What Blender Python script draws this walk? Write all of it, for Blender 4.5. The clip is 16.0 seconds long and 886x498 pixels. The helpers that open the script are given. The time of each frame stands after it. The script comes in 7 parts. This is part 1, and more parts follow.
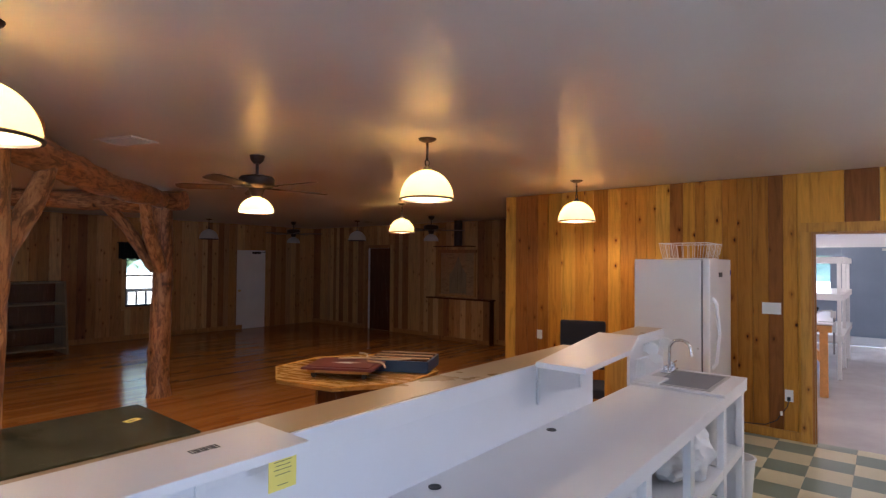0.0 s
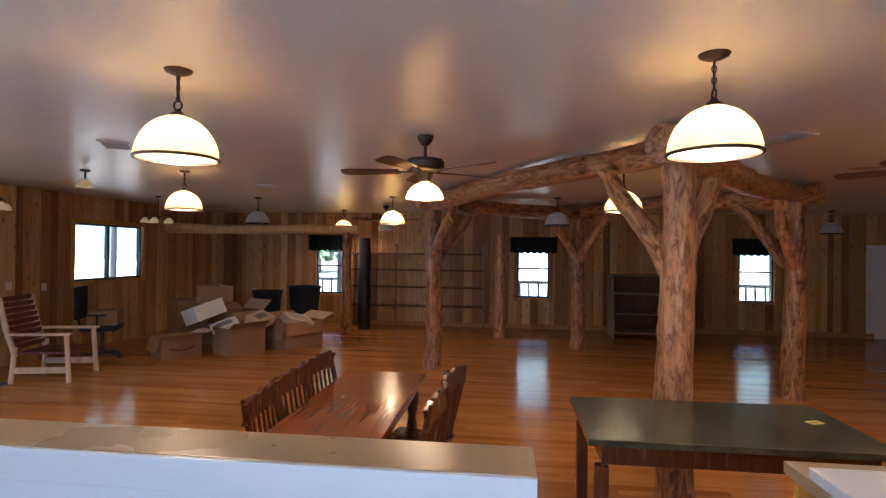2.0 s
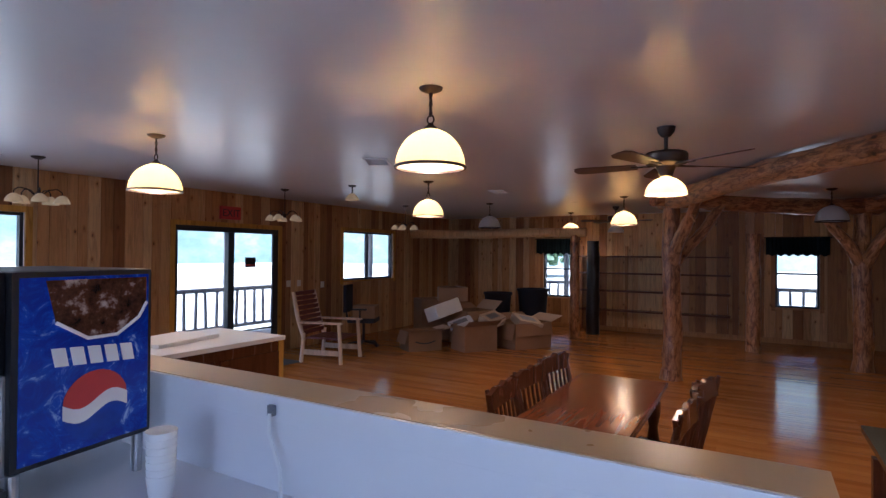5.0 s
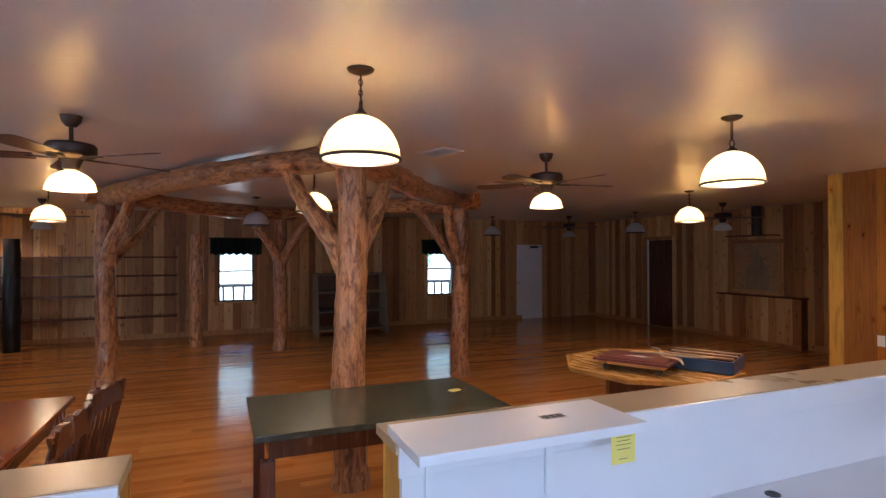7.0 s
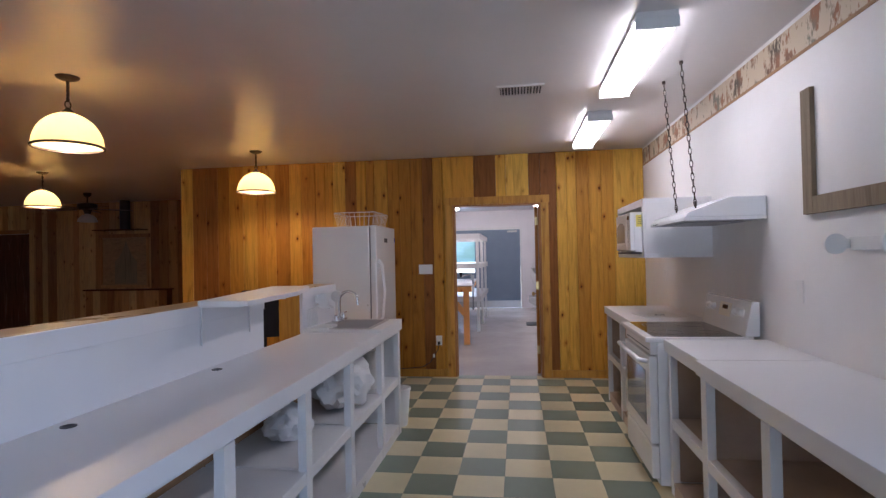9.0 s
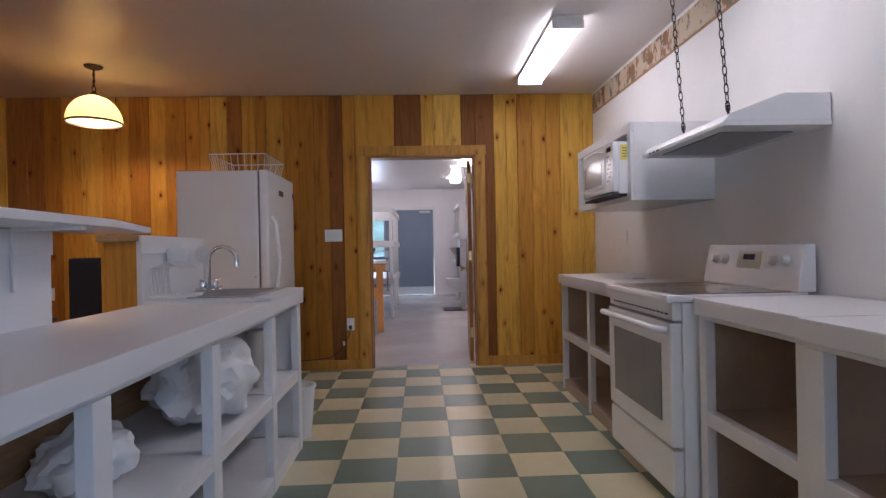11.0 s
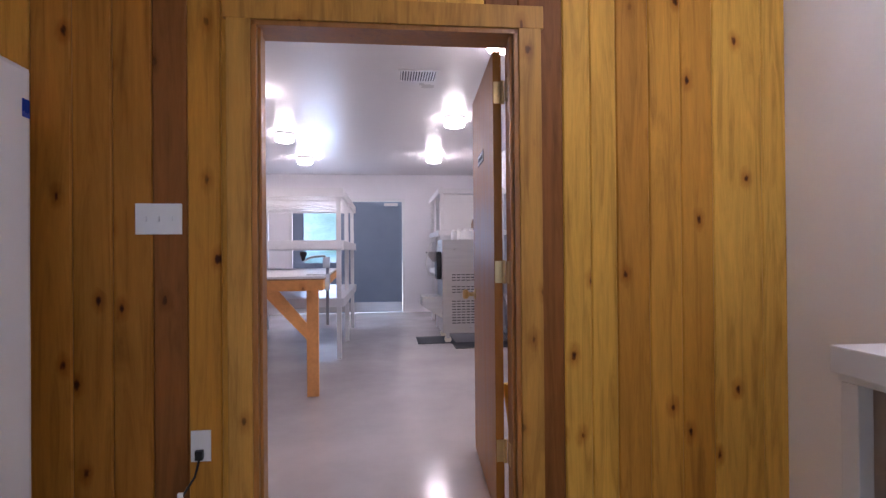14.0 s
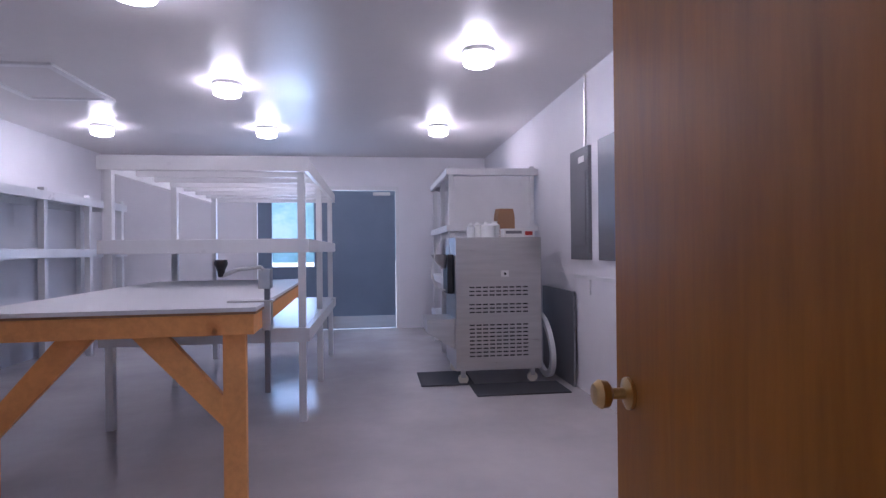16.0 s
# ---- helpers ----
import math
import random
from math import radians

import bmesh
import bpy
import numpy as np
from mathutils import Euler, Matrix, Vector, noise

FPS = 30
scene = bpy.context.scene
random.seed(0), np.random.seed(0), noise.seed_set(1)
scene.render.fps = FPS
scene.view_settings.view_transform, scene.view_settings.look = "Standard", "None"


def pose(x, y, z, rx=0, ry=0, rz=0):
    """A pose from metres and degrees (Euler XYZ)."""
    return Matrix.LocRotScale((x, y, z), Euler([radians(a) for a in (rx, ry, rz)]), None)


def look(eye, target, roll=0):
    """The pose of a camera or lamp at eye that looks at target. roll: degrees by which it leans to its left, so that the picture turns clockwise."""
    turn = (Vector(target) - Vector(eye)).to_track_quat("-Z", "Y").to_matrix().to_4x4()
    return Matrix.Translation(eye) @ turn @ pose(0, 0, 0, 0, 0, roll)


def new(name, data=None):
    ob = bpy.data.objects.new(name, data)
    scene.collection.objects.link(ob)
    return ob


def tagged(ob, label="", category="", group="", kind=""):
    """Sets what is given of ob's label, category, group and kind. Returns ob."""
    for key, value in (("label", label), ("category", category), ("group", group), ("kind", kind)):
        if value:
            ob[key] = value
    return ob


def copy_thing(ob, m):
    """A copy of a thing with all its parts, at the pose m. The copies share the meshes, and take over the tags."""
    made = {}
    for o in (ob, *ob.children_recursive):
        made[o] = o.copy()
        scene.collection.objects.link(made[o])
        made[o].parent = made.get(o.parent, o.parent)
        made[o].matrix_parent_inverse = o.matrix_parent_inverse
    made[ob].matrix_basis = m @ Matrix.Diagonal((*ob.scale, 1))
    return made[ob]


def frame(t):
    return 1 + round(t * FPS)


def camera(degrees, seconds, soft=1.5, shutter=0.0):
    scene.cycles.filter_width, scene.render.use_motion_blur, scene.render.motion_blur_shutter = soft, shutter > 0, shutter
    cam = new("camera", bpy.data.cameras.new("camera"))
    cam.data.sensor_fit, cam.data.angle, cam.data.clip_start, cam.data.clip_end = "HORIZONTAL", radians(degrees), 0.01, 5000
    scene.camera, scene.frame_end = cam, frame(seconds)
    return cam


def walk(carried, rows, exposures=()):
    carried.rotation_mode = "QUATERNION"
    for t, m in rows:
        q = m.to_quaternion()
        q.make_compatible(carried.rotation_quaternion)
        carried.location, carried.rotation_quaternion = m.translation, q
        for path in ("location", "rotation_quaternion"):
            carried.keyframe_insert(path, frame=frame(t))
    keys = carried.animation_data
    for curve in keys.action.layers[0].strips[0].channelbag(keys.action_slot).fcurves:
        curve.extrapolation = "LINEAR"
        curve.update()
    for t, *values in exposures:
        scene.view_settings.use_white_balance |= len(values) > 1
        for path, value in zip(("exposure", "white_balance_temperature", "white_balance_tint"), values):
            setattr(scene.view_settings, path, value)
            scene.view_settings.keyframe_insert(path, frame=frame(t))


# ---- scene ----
# the camera and its walk
cam = camera(78.9, 16.0, 1.4)
PATH = [
    (0, (0.105, 0.441, 1.717), (-1.166, 1.984, 1.765), 0.5),
    (0.5, (0.043, 0.346, 1.735), (-1.535, 1.574, 1.77), 0.5),
    (1, (0.0, 0.207, 1.740), (-1.837, 0.997, 1.766), 0.8),
    (1.5, (-0.015, 0.085, 1.728), (-1.996, 0.357, 1.746), 0.8),
    (2, (0.0, -0.023, 1.725), (-1.986, -0.259, 1.735), 0.7),
    (2.5, (0.041, -0.11, 1.727), (-1.849, -0.763, 1.729), 0.9),
    (3, (0.1, -0.18, 1.714), (-1.625, -1.192, 1.717), 0.8),
    (3.2, (0.115, -0.2, 1.712), (-1.537, -1.328, 1.714), 0.9),
    (4.2, (0.1, -0.2, 1.70), (-1.238, -1.686, 1.71), 0.7),
    (5.3, (0.025, -0.029, 1.69), (-1.835, -0.765, 1.708), 0.4),
    (5.5, (0.024, 0.006, 1.698), (-1.887, -0.585, 1.713), 0.4),
    (6, (0.029, 0.079, 1.703), (-1.963, -0.096, 1.721), 0.2),
    (6.5, (0.043, 0.168, 1.698), (-1.933, 0.474, 1.722), 0.1),
    (7, (0.081, 0.243, 1.702), (-1.766, 1.01, 1.724), -0.1),
    (7.5, (0.15, 0.314, 1.699), (-1.454, 1.508, 1.721), -0.3),
    (8, (0.236, 0.315, 1.625), (-0.969, 1.911, 1.664), -0.3),
    (8.5, (0.297, 0.325, 1.556), (-0.428, 2.189, 1.593), -0.8),
    (9, (0.304, 0.363, 1.439), (0.03, 2.344, 1.464), -1.2),
    (9.5, (0.295, 0.423, 1.294), (0.223, 2.421, 1.311), -1.3),
    (9.7, (0.265, 0.497, 1.256), (0.228, 2.496, 1.254), -1.3),
    (11.8, (-0.03, 2.39, 1.124), (0.09, 4.386, 1.126), -1.1),
    (12, (-0.026, 2.589, 1.133), (0.102, 4.584, 1.137), -1.1),
    (12.5, (0.004, 3.086, 1.158), (0.154, 5.08, 1.159), -1.0),
    (13, (0.032, 3.581, 1.171), (0.191, 5.575, 1.175), -1.0),
    (13.5, (0.018, 4.09, 1.174), (0.198, 6.081, 1.181), -0.9),
    (14, (0.045, 4.623, 1.149), (0.26, 6.611, 1.159), -0.5),
    (14.5, (0.054, 5.160, 1.150), (0.271, 7.148, 1.162), -0.7),
    (15, (0.057, 5.660, 1.180), (0.286, 7.647, 1.181), -0.7),
    (15.5, (0.08, 6.180, 1.178), (0.327, 8.164, 1.182), -0.6),
    (16, (0.06, 6.650, 1.193), (0.311, 8.634, 1.196), -0.6),
]
EXPOSURES = [(0, 2.0, 5800, 22), (1.5, 2.15, 5600, 20), (2, 2.15, 5500, 20), (3, 1.7, 5200, 28), (5.5, 1.6, 5150, 27), (6.5, 1.85, 5600, 21), (7, 2.2, 5400, 22), (8, 2.1, 5400, 22), (9, 1.6, 5650, 22), (9.5, 1.42, 5650, 20), (12, 1.6, 5750, 25), (13, 1.75, 5750, 27), (14.5, 1.72, 5300, 28), (15, 1.58, 5100, 27), (15.5, 1.48, 5050, 27), (16, 1.25, 5000, 27)]
walk(cam, [(t, look(eye, target, roll)) for t, eye, target, roll in PATH], EXPOSURES)

# world and sun
world = bpy.data.worlds.new("sky")
scene.world = world
world.use_nodes = True
sky = world.node_tree.nodes.new("ShaderNodeTexSky")
sky.sky_type, sky.sun_disc, sky.sun_elevation, sky.sun_rotation = "NISHITA", False, radians(74), radians(60)
world.node_tree.links.new(sky.outputs[0], world.node_tree.nodes["Background"].inputs[0])
world.node_tree.nodes["Background"].inputs[1].default_value = 0.15
sun = new("sun", bpy.data.lights.new("sun", "SUN"))
sun.data.energy, sun.data.angle, sun.data.color = 5.0, radians(0.6), (1.0, 0.95, 0.87)
sun.matrix_world = look((0, 0, 30), (-30 * math.cos(radians(74)) * math.sin(radians(60)) / math.sin(radians(74)), -30 * math.cos(radians(74)) * math.cos(radians(60)) / math.sin(radians(74)), 0))
SHADE_GLOW, BULB_WATTS, TUBE_GLOW, DRUM_GLOW, SKY_WATTS = 0.10, 7.6, 4.6, 18.0, 24.0
WARM = (1.0, 0.74, 0.44)


def lamp(name, kind, energy, colour, m, size=0.05, size_y=None):
    data = bpy.data.lights.new(name, kind)
    data.energy, data.color = energy, colour
    if kind == "AREA":
        data.shape, data.size, data.size_y = "RECTANGLE", size, size_y or size
    else:
        data.shadow_soft_size = size
    ob = new(name, data)
    ob.matrix_world = m
    return ob


# materials
def material(name):
    m = bpy.data.materials.new(name)
    m.use_nodes = True
    nt = m.node_tree
    return m, nt, nt.nodes["Principled BSDF"]


def node(nt, kind, **values):
    n = nt.nodes.new("ShaderNode" + kind)
    for key, value in values.items():
        n.inputs[key.replace("_", " ")].default_value = value
    return n


def ramp(nt, source, stops):
    r = nt.nodes.new("ShaderNodeValToRGB")
    while len(r.color_ramp.elements) < len(stops):
        r.color_ramp.elements.new(0.5)
    for e, (p, c) in zip(r.color_ramp.elements, stops):
        e.position, e.color = p, (*c, 1) if len(c) == 3 else c
    nt.links.new(source, r.inputs[0])
    return r.outputs[0]


def mix(nt, kind, factor, a, b):
    n = nt.nodes.new("ShaderNodeMix")
    n.data_type, n.blend_type = "RGBA", kind
    for sock, value in ((n.inputs[0], factor), (n.inputs[6], a), (n.inputs[7], b)):
        if hasattr(value, "is_linked"):
            nt.links.new(value, sock)
        else:
            sock.default_value = value
    return n.outputs[2]


def coords(nt, scale=(1, 1, 1), shift=None):
    tc = nt.nodes.new("ShaderNodeTexCoord")
    mp = nt.nodes.new("ShaderNodeMapping")
    mp.inputs["Scale"].default_value = scale
    nt.links.new(tc.outputs["Object"], mp.inputs["Vector"])
    if shift is not None:
        vm = nt.nodes.new("ShaderNodeVectorMath")
        vm.operation = "MULTIPLY"
        vm.inputs[1].default_value = (17.0, 31.0, 23.0)
        nt.links.new(shift, vm.inputs[0])
        nt.links.new(vm.outputs[0], mp.inputs["Location"])
    return mp.outputs[0]


def noise_tex(nt, vector, scale, detail=3.0, rough=0.55, distort=0.0):
    n = node(nt, "TexNoise", Scale=scale, Detail=detail, Roughness=rough, Distortion=distort)
    nt.links.new(vector, n.inputs["Vector"])
    return n.outputs["Fac"]


def bumped(nt, bsdf, height, strength, distance=0.002):
    b = node(nt, "Bump", Strength=strength, Distance=distance)
    nt.links.new(height, b.inputs["Height"])
    nt.links.new(b.outputs[0], bsdf.inputs["Normal"])


def plain(name, colour, rough=0.5, metal=0.0, vary=0.12, big=2.0, fine=60.0, bump=0.08, spec=0.5, glow=0.0, stretch=(1, 1, 1)):
    """Paint, laminate, plastic or metal with faint stains and grain."""
    m, nt, b = material(name)
    v = coords(nt, stretch)
    n1, n2 = noise_tex(nt, v, big, 4), noise_tex(nt, v, fine, 2)
    dark = tuple(c * (1 - vary) for c in colour)
    lite = tuple(min(1, c * (1 + vary * 0.5)) for c in colour)
    col = ramp(nt, n1, [(0.3, dark), (0.7, lite)])
    col = mix(nt, "MULTIPLY", vary, col, ramp(nt, n2, [(0.3, (0.75,) * 3), (0.7, (1,) * 3)]))
    nt.links.new(col, b.inputs["Base Color"])
    nt.links.new(ramp(nt, n1, [(0.2, (max(0.02, rough - 0.07),) * 3), (0.8, (min(1, rough + 0.07),) * 3)]), b.inputs["Roughness"])
    b.inputs["Metallic"].default_value, b.inputs["Specular IOR Level"].default_value = metal, spec
    if bump:
        bumped(nt, b, n2, bump)
    if glow:
        b.inputs["Emission Color"].default_value, b.inputs["Emission Strength"].default_value = (*colour, 1), glow
    return m


def wood(name, stops, grain=(9, 9, 0.7), knots=0.0, rough=0.45, pick="object", bump=0.15, knot_scale=(6.0, 5.0, 3.4), spec=0.4, bark=0.0, streak=0.75):
    """Boards: each takes a tone from the stops by its random number; streaks along the grain, knots."""
    m, nt, b = material(name)
    if pick == "object":
        rnd = nt.nodes.new("ShaderNodeObjectInfo").outputs["Random"]
    else:
        rnd = nt.nodes.new("ShaderNodeNewGeometry").outputs["Random Per Island"]
    v = coords(nt, grain, rnd)
    tone = ramp(nt, rnd, stops)
    g1 = noise_tex(nt, v, 2.2, 5, 0.6, 1.2)
    g2 = noise_tex(nt, v, 14.0, 3, 0.6, 0.4)
    col = mix(nt, "MULTIPLY", streak, tone, ramp(nt, g1, [(0.28, (0.50, 0.44, 0.38)), (0.5, (0.95, 0.95, 0.95)), (0.75, (1.22, 1.18, 1.1))]))
    col = mix(nt, "MULTIPLY", 0.28, col, ramp(nt, g2, [(0.35, (0.68, 0.62, 0.56)), (0.65, (1, 1, 1))]))
    if knots:
        vk = coords(nt, knot_scale, rnd)
        sep, com = nt.nodes.new("ShaderNodeSeparateXYZ"), nt.nodes.new("ShaderNodeCombineXYZ")
        nt.links.new(vk, sep.inputs[0])
        nt.links.new(sep.outputs[0], com.inputs[0])
        nt.links.new(sep.outputs[2], com.inputs[1])
        vo = node(nt, "TexVoronoi", Scale=1.0, Randomness=1.0)
        vo.voronoi_dimensions = "2D"
        nt.links.new(com.outputs[0], vo.inputs["Vector"])
        wob = noise_tex(nt, vk, 6.0, 2)
        add = nt.nodes.new("ShaderNodeMath")
        add.operation = "MULTIPLY_ADD"
        nt.links.new(wob, add.inputs[0])
        add.inputs[1].default_value = 0.16
        nt.links.new(vo.outputs["Distance"], add.inputs[2])
        spot = ramp(nt, add.outputs[0], [(0.095, (0.08, 0.035, 0.018)), (0.12, (0.25, 0.13, 0.06)), (0.145, (0.70, 0.56, 0.42)), (0.28, (1, 1, 1))])
        some = ramp(nt, vo.outputs["Color"], [(0.54, (0, 0, 0)), (0.66, (knots,) * 3)])
        col = mix(nt, "MULTIPLY", some, col, spot)
    if bark:
        vb = coords(nt, (22, 22, 6.5), rnd)
        worn = noise_tex(nt, vb, 1.0, 6, 0.7, 0.7)
        col = mix(nt, "MULTIPLY", bark, col, ramp(nt, worn, [(0.36, (0.10, 0.05, 0.035)), (0.45, (0.40, 0.24, 0.17)), (0.50, (0.88, 0.76, 0.62)), (0.64, (1.35, 1.3, 1.2))]))
    nt.links.new(col, b.inputs["Base Color"])
    nt.links.new(ramp(nt, g1, [(0.2, (rough - 0.06,) * 3), (0.8, (rough + 0.1,) * 3)]), b.inputs["Roughness"])
    b.inputs["Specular IOR Level"].default_value = spec
    bumped(nt, b, g2, bump, 0.0015)
    return m


PINE = wood("knotty pine boards", [(0.0, (0.40, 0.165, 0.022)), (0.2, (0.54, 0.255, 0.032)), (0.45, (0.63, 0.32, 0.042)), (0.7, (0.70, 0.40, 0.065)), (0.86, (0.66, 0.35, 0.048)), (0.93, (0.38, 0.155, 0.028)), (1.0, (0.25, 0.095, 0.022))], knots=1.0, spec=0.18, rough=0.5)
PINE_PALE = wood("pale sapwood pine boards", [(0.0, (0.66, 0.36, 0.05)), (1.0, (0.76, 0.45, 0.08))], knots=1.0, spec=0.18, rough=0.5)
PINE_MID = wood("honey pine boards", [(0.0, (0.50, 0.23, 0.028)), (1.0, (0.62, 0.31, 0.042))], knots=1.0, spec=0.18, rough=0.5)
PINE_HEART = wood("orange heartwood pine boards", [(0.0, (0.38, 0.16, 0.02)), (1.0, (0.48, 0.21, 0.027))], knots=1.0, spec=0.18, rough=0.5)
PINE_DARK = wood("dark heartwood pine boards", [(0.0, (0.24, 0.09, 0.02)), (1.0, (0.33, 0.135, 0.028))], knots=0.8, spec=0.18, rough=0.5)
CEDAR = wood("rough cedar boards", [(0.0, (0.24, 0.095, 0.03)), (0.25, (0.40, 0.19, 0.062)), (0.5, (0.52, 0.27, 0.095)), (0.75, (0.58, 0.34, 0.14)), (0.9, (0.66, 0.43, 0.20)), (1.0, (0.30, 0.125, 0.045))], knots=0.9, rough=0.55, bump=0.3)
TRIM = wood("pine trim", [(0.0, (0.50, 0.25, 0.04)), (1.0, (0.60, 0.32, 0.06))], knots=0.8, spec=0.25)
FLOORWOOD = wood("varnished strip floor", [(0.0, (0.38, 0.14, 0.03)), (0.3, (0.48, 0.19, 0.042)), (0.7, (0.56, 0.24, 0.055)), (1.0, (0.43, 0.16, 0.034))], grain=(14, 0.7, 14), rough=0.13, pick="island", bump=0.05, spec=0.5, streak=0.35)
FLOORWOOD_B = wood("varnished strip floor board", [(0.0, (0.38, 0.14, 0.03)), (0.3, (0.48, 0.19, 0.042)), (0.7, (0.56, 0.24, 0.055)), (1.0, (0.43, 0.16, 0.034))], grain=(14, 0.7, 14), rough=0.13, bump=0.05, spec=0.5, streak=0.35)
LOG = wood("peeled varnished log", [(0.0, (0.40, 0.20, 0.09)), (1.0, (0.52, 0.28, 0.13))], grain=(7, 7, 0.9), knots=1.0, bark=0.72, rough=0.33, bump=0.7, knot_scale=(4, 4, 2.2))
DARKWOOD = wood("dark stained wood", [(0.0, (0.085, 0.030, 0.014)), (1.0, (0.13, 0.045, 0.02))], rough=0.22, bump=0.08)
TABLEWOOD = wood("red varnished table wood", [(0.0, (0.20, 0.058, 0.018)), (1.0, (0.25, 0.075, 0.023))], grain=(0.8, 9, 9), rough=0.16, bump=0.04, streak=0.3)
DOORWOOD = wood("stained door veneer", [(0.0, (0.34, 0.138, 0.016)), (1.0, (0.42, 0.172, 0.021))], grain=(5, 5, 0.4), rough=0.36, spec=0.22, bump=0.04, streak=0.35)
JAMBWOOD = wood("orange stained jamb wood", [(0.0, (0.40, 0.17, 0.035)), (1.0, (0.46, 0.21, 0.045))], grain=(7, 7, 0.5), rough=0.35, bump=0.05, streak=0.5)
LUMBER = wood("raw pine lumber", [(0.0, (0.82, 0.36, 0.10)), (1.0, (0.88, 0.44, 0.14))], grain=(2.5, 2.5, 2.5), knots=0.7, rough=0.55, streak=0.25)
PALEWOOD = wood("pale peeled pole", [(0.0, (0.62, 0.46, 0.32)), (1.0, (0.72, 0.55, 0.40))], grain=(5, 5, 1), rough=0.5)
PLY = wood("worn plywood", [(0.0, (0.34, 0.20, 0.10)), (1.0, (0.44, 0.27, 0.14))], grain=(3, 1, 8), knots=0.3, rough=0.6)
OAK = wood("yellow oak", [(0.0, (0.50, 0.27, 0.07)), (1.0, (0.60, 0.34, 0.10))], grain=(1, 8, 8), rough=0.25)
GREYWOOD = wood("weathered grey wood", [(0.0, (0.20, 0.155, 0.10)), (1.0, (0.30, 0.235, 0.155))], rough=0.75, bump=0.4)
RAILWOOD = wood("grey rail wood", [(0.0, (0.25, 0.24, 0.25)), (1.0, (0.38, 0.36, 0.36))], rough=0.8)
BARK = wood("tree bark", [(0.0, (0.10, 0.075, 0.055)), (1.0, (0.15, 0.115, 0.085))], rough=0.9, bump=0.6)
CEILING = plain("ceiling paint", (0.66, 0.63, 0.62), 0.33, vary=0.05, big=1.3, fine=14.0, bump=0.22, spec=0.55)
WHITEWALL = plain("white wall paint", (0.80, 0.79, 0.78), 0.5, vary=0.05, fine=90, bump=0.12)
ROOMWALL = plain("white room paint", (0.82, 0.80, 0.82), 0.55, vary=0.04, fine=90, bump=0.12)
WHITEPAINT = plain("white gloss paint", (0.78, 0.77, 0.77), 0.32, vary=0.07, fine=40, bump=0.1)
LAMINATE = plain("white laminate", (0.75, 0.74, 0.75), 0.36, vary=0.03, fine=120, bump=0.0)
TANCAP = plain("tan laminate", (0.43, 0.31, 0.17), 0.30, vary=0.08, fine=200, bump=0.03)
APPLIANCE = plain("white enamel", (0.84, 0.84, 0.85), 0.2, vary=0.03, fine=150, bump=0.05)
PLASTIC = plain("white plastic", (0.78, 0.78, 0.77), 0.4, vary=0.04)
IVORY = plain("ivory plastic", (0.75, 0.70, 0.58), 0.4, vary=0.04)
BLACK = plain("black plastic", (0.012, 0.012, 0.014), 0.35, vary=0.2)
BLACKGLASS = plain("black glass", (0.012, 0.012, 0.014), 0.06, vary=0.1, bump=0)
MESHGLASS = plain("grey meshed glass", (0.36, 0.35, 0.34), 0.12, vary=0.12, fine=300, bump=0.05)
# oven glass: base grey is lightened to carry the floor's reflection
GREYGLASS = plain("oven glass with reflection in its grey", (0.16, 0.15, 0.14), 0.07, vary=0.1, bump=0)
BRONZE = plain("dark bronze", (0.05, 0.035, 0.028), 0.42, 0.6, vary=0.25)
FANBLADE = wood("dark fan blade veneer", [(0.0, (0.10, 0.055, 0.035)), (1.0, (0.13, 0.07, 0.045))], rough=0.4)
STEEL = plain("brushed steel", (0.56, 0.55, 0.54), 0.32, 1.0, vary=0.1, fine=30, stretch=(1, 1, 12))
CHROME = plain("chrome", (0.75, 0.75, 0.76), 0.12, 1.0, vary=0.03, bump=0)
BRASS = plain("worn brass", (0.70, 0.50, 0.22), 0.3, 1.0, vary=0.2)
GREENTOP = plain("dark green stone laminate", (0.075, 0.082, 0.055), 0.2, vary=0.6, big=7.0, fine=80, bump=0.02)
TILE_A = plain("cream vinyl tile", (0.66, 0.59, 0.38), 0.34, vary=0.09, big=3, fine=50, bump=0.05)
TILE_B = plain("sage green vinyl tile", (0.19, 0.24, 0.185), 0.34, vary=0.14, big=3, fine=50, bump=0.05)
ROOMFLOOR = plain("worn pale concrete paint", (0.60, 0.55, 0.53), 0.16, vary=0.14, big=1.2, fine=8, bump=0.03)
BLUEPAINT = plain("grey blue door paint", (0.19, 0.245, 0.33), 0.4, vary=0.08)
PANELGREY = plain("grey metal panel", (0.20, 0.20, 0.215), 0.35, 0.3, vary=0.12)
CARDBOARD = plain("cardboard", (0.29, 0.16, 0.08), 0.8, vary=0.15, fine=30)
INNER = plain("bare tan hardboard", (0.50, 0.38, 0.29), 0.55, vary=0.2, big=3, fine=40)
FLAP = plain("pale inner cardboard", (0.52, 0.38, 0.26), 0.8, vary=0.12, fine=30)
PAPER = plain("white paper", (0.78, 0.77, 0.75), 0.7, vary=0.06)
YELLOW = plain("yellow paper", (0.80, 0.68, 0.16), 0.6, vary=0.06)
YELLOWP = plain("yellow plastic", (0.80, 0.52, 0.03), 0.35, vary=0.08)
RED = plain("red ink", (0.55, 0.05, 0.04), 0.45, vary=0.1)
BLUE = plain("deep blue film", (0.012, 0.055, 0.40), 0.25, vary=0.35, big=9)
INK = plain("dark ink", (0.03, 0.03, 0.035), 0.6, vary=0.1)
NAVYBOX = plain("dark blue painted board", (0.012, 0.045, 0.12), 0.35, vary=0.25)
